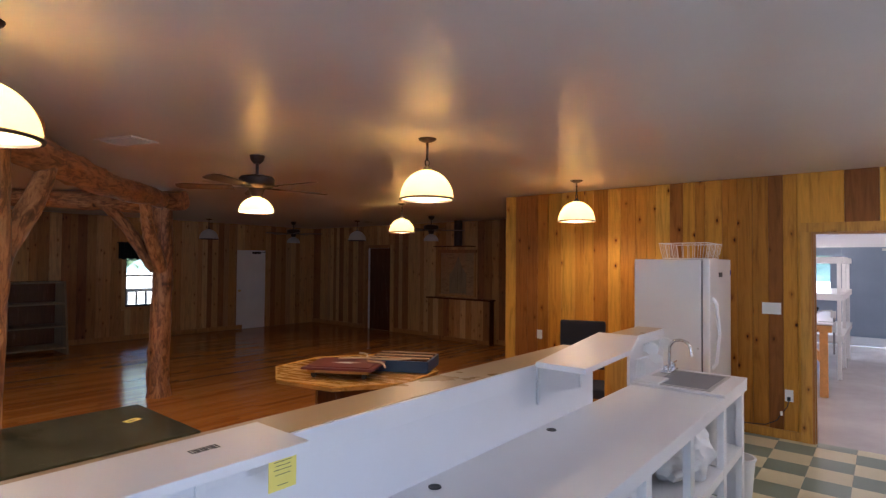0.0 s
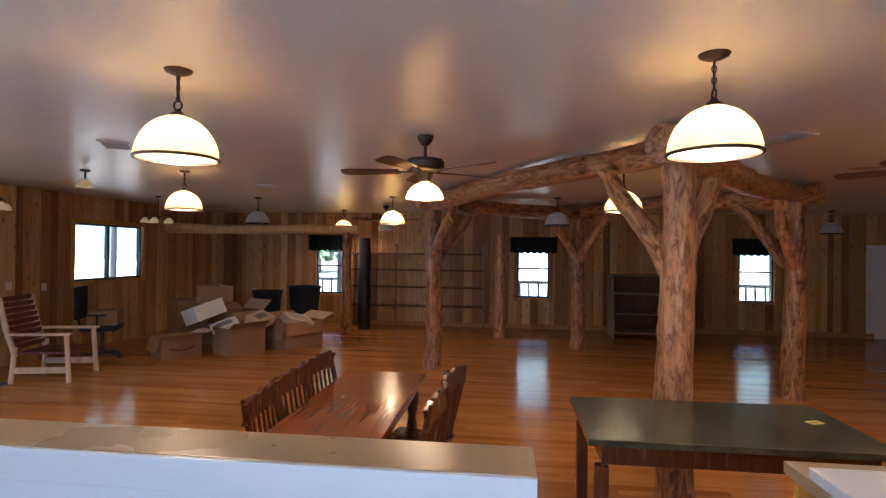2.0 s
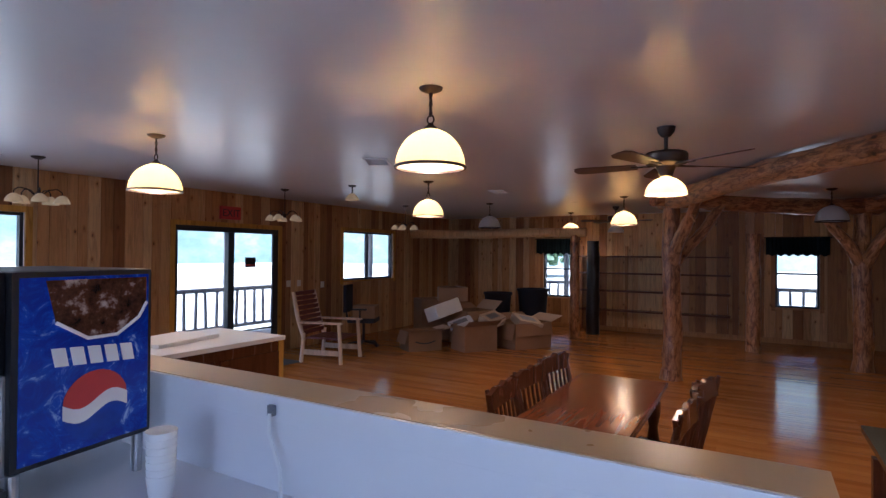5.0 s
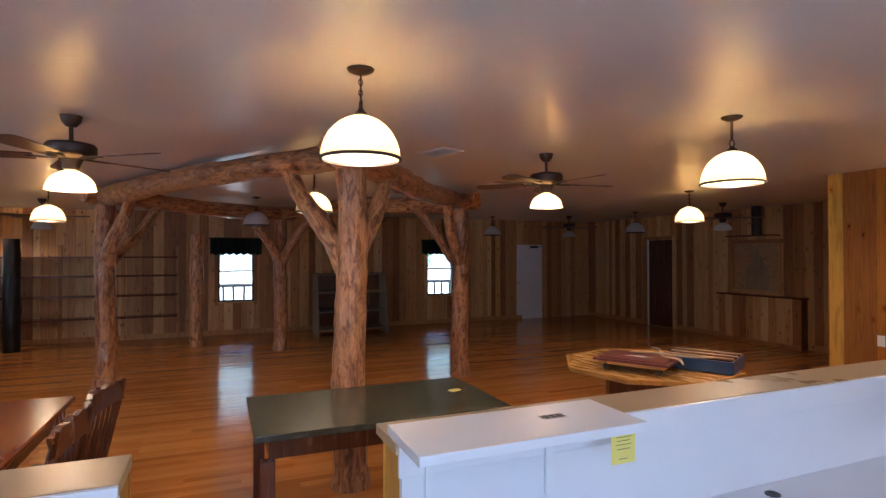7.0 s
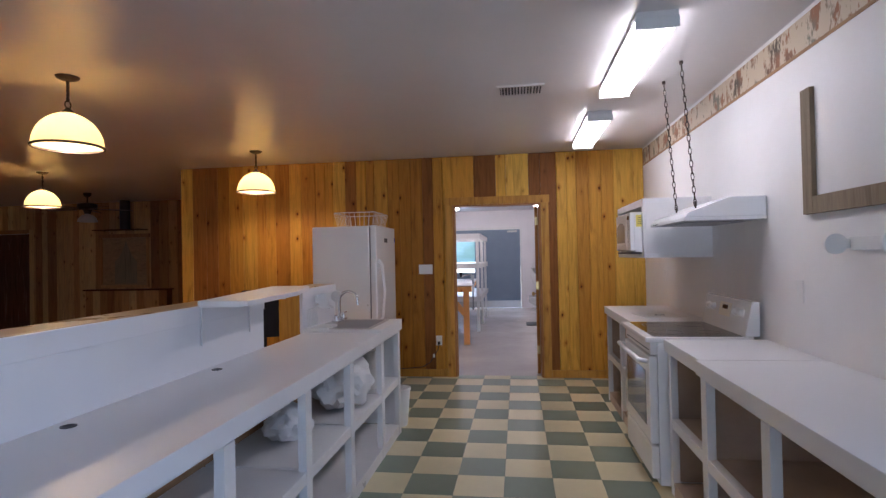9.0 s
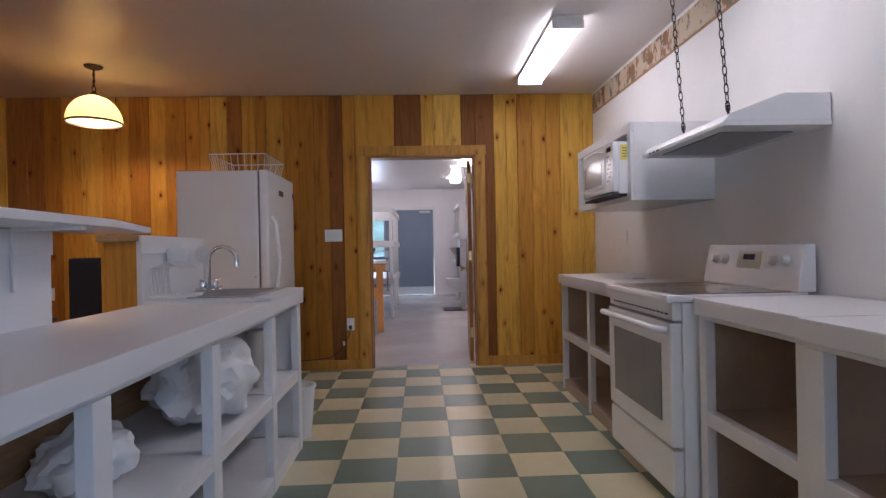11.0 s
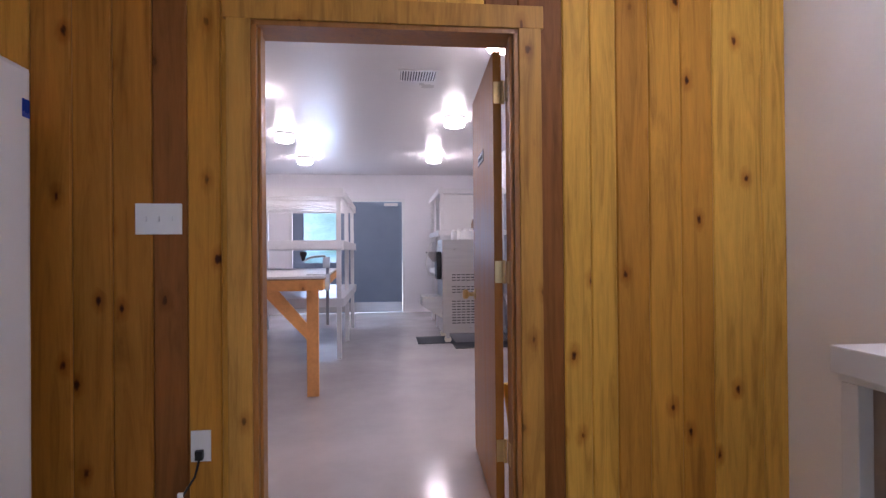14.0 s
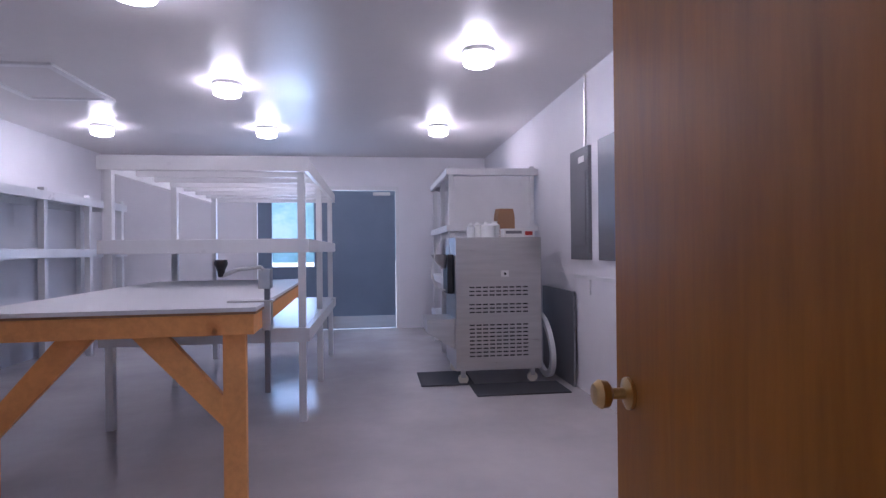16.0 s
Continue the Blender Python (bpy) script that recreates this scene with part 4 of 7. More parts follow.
shape(bm, [(0.57, 0.9185), (0.655, 0.9185), (0.655, 1.125), (0.612, 1.125)], "y", 0.0, W_, 0.008)
panel = part("back_panel", bm, APPLIANCE, st)
TILT_ = Matrix.Translation((0.597, 0, 1.05)) @ Matrix.Rotation(radians(-90 + 11.3), 4, "Y")
for k, y in enumerate((0.10, 0.19, W_ - 0.19, W_ - 0.10)):
    bm = B()
    lathe(bm, [(0.026, 0), (0.026, 0.006), (0.019, 0.012), (0.016, 0.028), (0.0, 0.029)], 18)
    bmesh.ops.transform(bm, matrix=TILT_ @ pose(0, y, 0), verts=bm.verts)
    part("knob", bm, PLASTIC, panel, smooth=True)
bm = B()
box(bm, -0.045, 0.045, 0.28, 0.47, 0.0, 0.003, m=TILT_)
part("clock_panel", bm, IVORY, panel)
bm = B()
box(bm, 0.0, 0.028, 0.33, 0.42, 0.0032, 0.0045, m=TILT_)
part("clock_display", bm, BLACKGLASS, panel)

hood = thing("range_hood", "white range hood hung on chains over the stove", "range hood", (1.735, 3.70, 1.615))
bm = B()
shape(bm, [(0, 0.02), (0, 0.135), (-0.20, 0.135), (-0.43, 0.05), (-0.45, 0.02)], "y", 0, 0.80, 0.006)
part("shell", bm, APPLIANCE, hood)
bm = B()
box(bm, -0.455, 0.0, -0.004, 0.804, 0.0, 0.0195, 0.003)
part("lip", bm, APPLIANCE, hood)
bm = B()
box(bm, -0.40, -0.08, 0.12, 0.68, -0.006, -0.0005)
part("filter", bm, PANELGREY, hood, "grey grease filter")
for k in range(3):
    bm = B()
    box(bm, -0.456, -0.4555, 0.60 + k * 0.045, 0.63 + k * 0.045, 0.006, 0.014)
    part("switch", bm, INK, hood)
for y in (3.87, 4.27):
    ch = thing("chain", "dark steel chain from ceiling hook to range hood", "chain", (1.40, y, 1.705), group="hood chains")
    ch.matrix_basis = pose(1.40, y, 1.705, 0, -4.0, 0)
    n = 22
    for k in range(n):
        bm = B()
        z = 0.01 + (TOP - 1.705 - 0.03) * (k + 0.5) / n
        h = (TOP - 1.705) / n * 0.62
        pts = [(0.009 * math.cos(a), 0, z + h * math.sin(a)) for a in (2 * math.pi * q / 10 for q in range(10))]
        tube(bm, pts, 0.0028, 5, True)
        bmesh.ops.transform(bm, matrix=Matrix.Rotation(radians(90 * (k % 2)), 4, "Z"), verts=bm.verts)
        part("link", bm, BRONZE, ch)
    bm = B()
    lathe(bm, [(0.012, -0.02), (0.012, 0.0), (0.0, 0.0)], 10, (0, 0, (TOP - 1.705) / math.cos(radians(4)) - 0.002))
    part("hook", bm, BRONZE, ch)
    bm = B()
    rod(bm, (0, 0, -0.005), (0, 0, 0.04), 0.005)
    part("clasp", bm, BRONZE, ch)

mw = thing("microwave_cabinet", "white open wall cabinet holding the microwave", "cabinet", (1.265, 4.59, 1.39))
D_, L_, H_ = 0.474, 1.015, 0.45
for a, b, c, d, e, f in ((0, D_, 0, L_, 0, 0.03), (0, D_, 0, L_, H_ - 0.03, H_), (0, D_, 0, 0.03, 0.0305, H_ - 0.0305), (0, D_, L_ - 0.03, L_, 0.0305, H_ - 0.0305), (D_ - 0.012, D_, 0.0305, L_ - 0.0305, 0.0305, H_ - 0.0305)):
    bm = B()
    box(bm, a, b, c, d, e, f, 0.002)
    part("panel", bm, WHITEPAINT, mw)
for a, b, c, d in ((0.0, L_, 0.0, 0.045), (0.0, L_, H_ - 0.055, H_), (0.0, 0.045, 0.0455, H_ - 0.0555), (L_ - 0.045, L_, 0.0455, H_ - 0.0555)):
    bm = B()
    box(bm, -0.02, -0.0005, a, b, c, d, 0.003)
    part("face_trim", bm, WHITEPAINT, mw)
sb_ = thing("small_box", "small pale box lying in the microwave cabinet", "box", (1.30, 5.36, 1.4205), 8)
bm = B()
box(bm, -0.03, 0.05, -0.09, 0.09, 0, 0.03, 0.002)
part("body", bm, IVORY, sb_)
mo = thing("microwave", "white countertop microwave oven set into the cabinet", "microwave", (1.163, 4.638, 1.4355))
MW, MH = 0.565, 0.305
bm = B()
box(bm, 0.03, 0.40, 0, MW, 0, MH, 0.008)
part("body", bm, APPLIANCE, mo)
bm = B()
box(bm, -0.004, 0.0295, 0.135, MW, 0.012, MH - 0.002, 0.011)
md = part("door", bm, APPLIANCE, mo)
bm = B()
arch = [(0.195, 0.075), (0.525, 0.075), (0.525, 0.205)] + [(0.525 - 0.33 * k / 8, 0.205 + 0.035 * math.sin(math.pi * k / 8)) for k in range(1, 8)] + [(0.195, 0.205)]
shape(bm, arch, "x", -0.0065, -0.0045)
part("door_window", bm, MESHGLASS, md, "pale grey meshed glass with arched top")
bm = B()
ridge = [(0.15 + 0.40 * k / 10, 0.262 + 0.026 * math.sin(math.pi * k / 10)) for k in range(11)]
tube(bm, [(-0.004, u, v) for u, v in ridge], 0.004, 6)
tube(bm, [(-0.004, 0.15, 0.052), (-0.004, 0.35, 0.045), (-0.004, 0.55, 0.052)], 0.004, 6)
part("door_moulding", bm, APPLIANCE, md, smooth=True)
bm = B()
lathe(bm, [(0.0, 0.0), (0.012, 0.0), (0.012, 0.003), (0.0, 0.004)], 16)
bmesh.ops.transform(bm, matrix=pose(-0.0045, 0.535, 0.032, 0, -90, 0), verts=bm.verts)
part("badge", bm, STEEL, md, "small round steel badge")
bm = B()
box(bm, -0.002, 0.0295, 0.0, 0.131, 0.012, MH - 0.002, 0.008)
mp_ = part("control_panel", bm, APPLIANCE, mo)
bm = B()
box(bm, -0.004, -0.0025, 0.032, 0.104, 0.252, 0.28)
part("display", bm, BLACKGLASS, mp_)
for r in range(7):
    for c in range(3):
        bm = B()
        box(bm, -0.0035, -0.0023, 0.033 + c * 0.025, 0.049 + c * 0.025, 0.075 + r * 0.024, 0.085 + r * 0.024)
        part("key", bm, PANELGREY if (r + c) % 3 else IVORY, mp_)
bm = B()
box(bm, 0.0, 0.30, 0.01, MW - 0.02, -0.0135, -0.0005)
part("grille", bm, INK, mo, "black vent grille under the microwave")
yn = thing("sticky_note", "yellow sticky note on the microwave side", "note", (1.205, 4.6365, 1.63))
bm = B()
box(bm, 0, 0.075, -0.001, 0, 0, 0.09)
part("sheet", bm, YELLOW, yn)
for k in range(4):
    bm = B()
    box(bm, 0.012, 0.06 - 0.008 * (k % 2), -0.0016, -0.0011, 0.02 + k * 0.016, 0.024 + k * 0.016)
    part("print_line", bm, INK, yn)
for a, b, w in (((1.45, 5.0, 0.911), 12, 0.16),):
    hp = thing("hob_plate", "flat white plate lying on the counter", "plate", a, b)
    bm = B()
    box(bm, -w, w, -w, w, 0, 0.004, 0.001)
    part("sheet", bm, PAPER, hp)
    bm = B()
    lathe(bm, [(0.03, 0.0042), (0.04, 0.0042), (0.04, 0.005), (0.03, 0.005)], 18, closed=True)
    part("ring", bm, INK, hp)

# white wall: border paper, board frame, holders, outlets
bp = thing("wallpaper_border", "country-style wallpaper border strip under the ceiling", "wallpaper", (EAST, 0, 0), kind="structure")
bm = B()
box(bm, -0.0025, -0.0005, SOUTH, PLANK - 0.019, 2.43, 2.595)
part("paper", bm, BORDER, bp)
bm = B()
box(bm, -0.003, -0.0006, SOUTH, PLANK - 0.019, 2.412, 2.4295)
part("lower_band", bm, PLY, bp)
wf = thing("wooden_frame", "weathered grey wooden board frame on the white wall", "frame", (EAST, 0, 0))
for a, b, c, d in ((3.175, 3.262, 1.605, 2.22), (1.3, 3.174, 1.605, 1.69)):
    bm = B()
    box(bm, -0.024, -0.001, a, b, c, d, 0.003)
    part("rail", bm, GREYWOOD, wf)
ph = thing("paper_holder", "white plastic paper towel holder on the white wall", "towel holder", (EAST - 0.001, 2.73, 1.455))
bm = B()
box(bm, -0.012, 0, -0.19, 0.19, -0.03, 0.03, 0.004)
part("bracket", bm, PLASTIC, ph)
for s in (-1, 1):
    bm = B()
    lathe(bm, [(0.0, 0), (0.045, 0), (0.045, 0.014), (0.0, 0.014)], 18)
    bmesh.ops.transform(bm, matrix=pose(-0.07, s * 0.185, 0, 90), verts=bm.verts)
    box(bm, -0.08, -0.0125, s * 0.185 - 0.012, s * 0.185 + 0.0, -0.02, 0.02)
    part("arm", bm, PLASTIC, ph)


def plate_on(name, m, w, h, slots, words, mat_=IVORY):
    t = thing(name, words, "switch" if "switch" in words else "outlet")
    t.matrix_basis = m
    bm = B()
    box(bm, -w / 2, w / 2, -0.007, -0.0005, -h / 2, h / 2, 0.002)
    p = part("plate", bm, mat_, t)
    for x, z in slots:
        bm = B()
        if "switch" in words:
            box(bm, x - 0.005, x + 0.005, -0.014, -0.0072, z - 0.01, z + 0.01, 0.001)
            part("toggle", bm, mat_, p)
        else:
            box(bm, x - 0.016, x + 0.016, -0.0085, -0.0072, z - 0.014, z + 0.014, 0.0005)
            f_ = part("socket", bm, mat_, p)
    return t


plate_on("light_switch", pose(-0.79, PLANK - 0.018, 1.28), 0.165, 0.115, [(-0.045, 0), (0, 0), (0.045, 0)], "three-gang white switch plate on the plank wall", PLASTIC)
plate_on("wall_outlet", pose(-0.645, PLANK - 0.018, 0.43), 0.072, 0.116, [(0, 0.027), (0, -0.027)], "white outlet with a plug on the plank wall", PLASTIC)
plate_on("wall_outlet", pose(-3.42, PLANK - 0.018, 0.78), 0.072, 0.116, [(0, 0.027), (0, -0.027)], "white outlet on the plank wall", PLASTIC)
for y, z in ((3.36, 1.217), (5.95, 1.20)):
    plate_on("wall_outlet", pose(EAST, y, z, 0, 0, -90), 0.072, 0.116, [(0, 0.027), (0, -0.027)], "white outlet on the white kitchen wall", PLASTIC)
plate_on("light_switch", pose(EAST, 2.385, 1.44, 0, 0, -90), 0.10, 0.15, [(0, 0.045), (0, 0.0), (0, -0.045)], "ivory switch plate with three dark toggles on the white wall", IVORY)
cd = thing("power_cord", "black power cord hanging from the outlet", "cord", (-0.645, PLANK - 0.03, 0.0))
bm = B()
box(bm, -0.014, 0.014, -0.022, 0.0, 0.385, 0.42, 0.004)
part("plug", bm, BLACK, cd)
bm = B()
tube(bm, [(0, -0.012, 0.385), (-0.01, -0.03, 0.33), (-0.06, -0.03, 0.25), (-0.10, -0.03, 0.18), (-0.2, -0.03, 0.12), (-0.42, -0.04, 0.103), (-0.52, -0.04, 0.10)], 0.0045, 6)
part("cable", bm, BLACK, cd, smooth=True)
bm = B()
box(bm, -0.07, -0.05, -0.036, -0.026, 0.235, 0.275, 0.003)
part("cord_tag", bm, PAPER, cd)

# fluorescent lights and kitchen vent
for y0, y1 in ((3.11, 4.32), (4.97, 6.18)):
    t = thing("fluorescent_light", "lit wraparound fluorescent ceiling light", "ceiling light", (1.01, y0, TOP), group="kitchen fluorescents")
    n = y1 - y0
    bm = B()
    box(bm, -0.10, 0.10, 0, n, -0.03, -0.0005, 0.003)
    part("housing", bm, WHITEPAINT, t)
    for a in (0.0, n - 0.02):
        bm = B()
        box(bm, -0.105, 0.105, a, a + 0.02, -0.085, -0.0305, 0.003)
        part("end_cap", bm, PLASTIC, t)
    bm = B()
    shape(bm, [(-0.10, -0.031), (-0.095, -0.07), (-0.07, -0.082), (0.07, -0.082), (0.095, -0.07), (0.10, -0.031)], "y", 0.0205, n - 0.0205)
    part("diffuser", bm, DIFFUSER, t, "glowing prismatic diffuser")


def ceiling_vent(at, w, d, rz=0, words="white louvred ceiling air vent", slat=BRONZE):
    t = thing("ceiling_vent", words, "air vent", at, rz)
    bm = B()
    for a, b, c, e in ((-w / 2, w / 2, d / 2 - 0.02, d / 2), (-w / 2, w / 2, -d / 2, -d / 2 + 0.02), (-w / 2, -w / 2 + 0.02, -d / 2 + 0.02, d / 2 - 0.02), (w / 2 - 0.02, w / 2, -d / 2 + 0.02, d / 2 - 0.02)):
        box(bm, a, b, c, e, -0.012, -0.0005)
    part("rim", bm, CEILING, t)
    bm = B()
    box(bm, -w / 2 + 0.02, w / 2 - 0.02, -d / 2 + 0.02, d / 2 - 0.02, -0.003, -0.001)
    part("backing", bm, INK, t)
    n = int((w - 0.04) / 0.022)
    for k in range(n):
        bm = B()
        x = -w / 2 + 0.03 + k * 0.022
        box(bm, -0.006, 0.006, -d / 2 + 0.02, d / 2 - 0.02, -0.0008, 0.0008, m=pose(x, 0, -0.008, 0, 40, 0))
        part("slat", bm, CEILING, t)
    return t


ceiling_vent((0.35, 4.26, TOP), 0.33, 0.24)

# hall: log posts with ring beam and braces
POSTS = [(-7.95, -1.11), (-3.88, 1.15), (-10.05, 1.27), (-6.98, 3.44)]


def log(bm, p, q, r0, r1, seed, seg=14, rings=18, bend=0.03):
    """A peeled log with knobs and a slight bend."""
    p, q = Vector(p), Vector(q)
    d = (q - p).normalized()
    side = d.orthogonal().normalized()
    up = d.cross(side)
    last = None
    for i in range(rings + 1):
        f = i / rings
        c = p.lerp(q, f) + (side * math.sin(f * 3.1 + seed) + up * math.cos(f * 4.3 + seed)) * bend * math.sin(math.pi * f)
        ring = []
        for k in range(seg):
            a = 2 * math.pi * k / seg
            n = side * math.cos(a) + up * math.sin(a)
            r = (r0 + (r1 - r0) * f) * (1 + 0.12 * noise.noise(n * 1.3 + d * (f * 9) + Vector((seed, 0, 0))) + 0.30 * max(0, noise.noise(n * 2.2 + d * (f * 16) + Vector((0, seed, 0))) - 0.15))
            ring.append(bm.verts.new(c + n * r))
        if last:
            for k in range(seg):
                bm.faces.new((last[k], last[(k + 1) % seg], ring[(k + 1) % seg], ring[k]))
        else:
            bm.faces.new(ring[::-1])
        last = ring
    bm.faces.new(last)
    return bm


def along(ob, p, q):
    """Gives a log the frame of its own axis: local z from p to q."""
    m = Matrix.Translation(p) @ (Vector(q) - Vector(p)).to_track_quat("Z", "Y").to_matrix().to_4x4()
    ob.data.transform(m.inverted())
    ob.matrix_basis = m
    return ob


lg = thing("log_pavilion", "peeled log posts joined by round log beams", "log frame")
BEAM_Z = 2.46
for i, (x, y) in enumerate(POSTS):
    bm = B()
    log(bm, (x, y, 0.0), (x, y, BEAM_Z + 0.02), 0.125, 0.105, i * 3.7, 24, 60, 0.035)
    lathe(bm, [(0.0, 0), (0.15, 0), (0.138, 0.06), (0.126, 0.14), (0.0, 0.15)], 18, (x, y, 0.0))
    part("post", bm, LOG, lg, smooth=True)
for i, (a, b) in enumerate(((0, 1), (1, 3), (3, 2), (2, 0))):
    p, q = Vector((*POSTS[a], BEAM_Z)), Vector((*POSTS[b], BEAM_Z))
    d = (q - p).normalized()
    bm = B()
    log(bm, p - d * 0.28, q + d * 0.28, 0.125, 0.10, 11 + i * 2.3, 20, 70, 0.05)
    along(part("beam", bm, LOG, lg, smooth=True), p, q)
    for end, s in ((p, 1), (q, -1)):
        bm = B()
        foot, head = end + d * (s * 0.06) + Vector((0, 0, -0.86)), end + d * (s * 0.78) + Vector((0, 0, -0.04))
        log(bm, foot, head, 0.085, 0.06, 21 + i + s, 14, 20, 0.05)
        along(part("brace", bm, LOG, lg, smooth=True), foot, head)
        stub = end + d * (s * 0.62) + Vector((0, 0, -0.24))
        bm = B()
        rod(bm, stub, stub + d * (s * 0.05) + Vector((0.05, 0.03, -0.10)), 0.022, 0.012, 8)
        part("branch_stub", bm, LOG, lg, smooth=True)


# hanging lamps
def pendant(lit=True):
    t = thing("pendant_lamp", "bronze chain pendant with lit alabaster bowl shade" if lit else "bronze chain pendant with unlit glass bowl shade", "pendant lamp", group="dome pendants")
    bm = B()
    lathe(bm, [(0.0, -0.028), (0.03, -0.026), (0.062, -0.012), (0.068, -0.0005), (0.0, -0.0005)], 24)
    part("canopy", bm, BRONZE, t, smooth=True)
    bm = B()
    rod(bm, (0, 0, -0.16), (0, 0, -0.027), 0.005)
    for k in range(5):
        z = -0.04 - 0.026 * k
        turn = Matrix.Rotation(radians(90 * (k % 2)), 4, "Z")
        tube(bm, [turn @ Vector((0.010 * math.cos(a), 0, z + 0.017 * math.sin(a))) for a in (2 * math.pi * q / 10 for q in range(10))], 0.003, 5, True)
    tube(bm, [(0.022 * math.cos(a), 0, -0.178 + 0.024 * math.sin(a)) for a in (2 * math.pi * q / 14 for q in range(14))], 0.005, 6, True)
    part("chain", bm, BRONZE, t, smooth=True)
    bm = B()
    lathe(bm, [(0.0, -0.196), (0.014, -0.198), (0.018, -0.208), (0.034, -0.220), (0.040, -0.230), (0.0, -0.232)], 20)
    part("cap", bm, BRONZE, t, smooth=True)
    bm = B()
    prof = [(0.028, -0.228)] + [(0.196 * math.sin(a), -0.445 + 0.215 * math.cos(a)) for a in (radians(8 + 82 * k / 12) for k in range(13))]
    lathe(bm, prof, 36, capped=False)
    part("shade", bm, SHADE if lit else SHADEOFF, t, smooth=True)
    bm = B()
    lathe(bm, [(0.188, -0.452), (0.201, -0.452), (0.205, -0.443), (0.199, -0.437), (0.190, -0.439)], 36, closed=True)
    part("rim", bm, BRONZE, t, smooth=True)
    return t


LIT = [(-2.52, 0.885), (-2.49, 3.40), (-2.50, 5.89), (-2.52, -1.67), (-2.50, -4.22), (-5.72, 6.5), (-5.80, -3.72), (-11.5, -3.6), (-5.9, 1.2), (-8.7, -1.9)]
UNLIT = [(-8.83, -4.29), (-8.88, 0.78), (-11.4, 6.3), (-9.02, 8.5)]
first = pendant()
first.matrix_basis = pose(*LIT[0], TOP)
for x, y in LIT[1:]:
    copy_thing(first, pose(x, y, TOP, 0, 0, 37 * x))
off = pendant(False)
off.matrix_basis = pose(*UNLIT[0], TOP)
for x, y in UNLIT[1:]:
    copy_thing(off, pose(x, y, TOP))
for x, y in LIT:
    lamp("pendant_bulb", "POINT", BULB_WATTS, WARM, pose(x, y, TOP - 0.38), 0.05)


def ceiling_fan(lit=True):
    t = thing("ceiling_fan", "dark bronze five-blade ceiling fan with " + ("lit" if lit else "unlit") + " bowl light", "ceiling fan", group="ceiling fans")
    bm = B()
    lathe(bm, [(0.0, -0.075), (0.03, -0.07), (0.055, -0.04), (0.065, -0.0005), (0.0, -0.0005)], 24)
    part("canopy", bm, BRONZE, t, smooth=True)
    bm = B()
    rod(bm, (0, 0, -0.17), (0, 0, -0.07), 0.013)
    part("downrod", bm, BRONZE, t)
    bm = B()
    lathe(bm, [(0.0, -0.165), (0.05, -0.168), (0.135, -0.185), (0.148, -0.20), (0.148, -0.25), (0.135, -0.268), (0.07, -0.285), (0.055, -0.32), (0.045, -0.355), (0.0, -0.357)], 32)
    part("motor", bm, BRONZE, t, smooth=True)
    for k in range(5):
        m = Matrix.Rotation(radians(72 * k + 14), 4, "Z")
        bm = B()
        box(bm, 0.08, 0.24, -0.02, 0.02, -0.282, -0.274, 0.002, m=m)
        part("blade_iron", bm, BRONZE, t)
        bm = B()
        out = [(0.20, -0.05), (0.60, -0.068), (0.655, -0.05), (0.67, 0.0), (0.655, 0.05), (0.60, 0.068), (0.20, 0.05)]
        shape(bm, out, "z", -0.2, -0.193)
        bmesh.ops.transform(bm, matrix=m @ Matrix.Translation((0, 0, -0.272)) @ Matrix.Rotation(radians(11), 4, "X") @ Matrix.Translation((0, 0, 0.197 - 0.004)), verts=bm.verts)
        part("blade", bm, FANBLADE, t)
    bm = B()
    prof = [(0.04, -0.352)] + [(0.145 * math.sin(a), -0.49 + 0.13 * math.cos(a)) for a in (radians(14 + 76 * k / 10) for k in range(11))]
    lathe(bm, prof, 32, capped=False)
    part("shade", bm, SHADE if lit else SHADEOFF, t, smooth=True)
    return t


FANS_ON = [(-4.12, -0.66), (-4.08, 2.99)]
FANS_OFF = [(-10.4, -2.4), (-10.56, 7.9), (-6.84, 8.5)]
f1 = ceiling_fan()
f1.matrix_basis = pose(*FANS_ON[0], TOP, 0, 0, 40)
copy_thing(f1, pose(*FANS_ON[1], TOP, 0, 0, -5))
f2 = ceiling_fan(False)
f2.matrix_basis = pose(*FANS_OFF[0], TOP)
for x, y in FANS_OFF[1:]:
    copy_thing(f2, pose(x, y, TOP, 0, 0, 31))
for x, y in FANS_ON:
    lamp("fan_bulb", "POINT", BULB_WATTS * 0.8, WARM, pose(x, y, TOP - 0.43), 0.05)


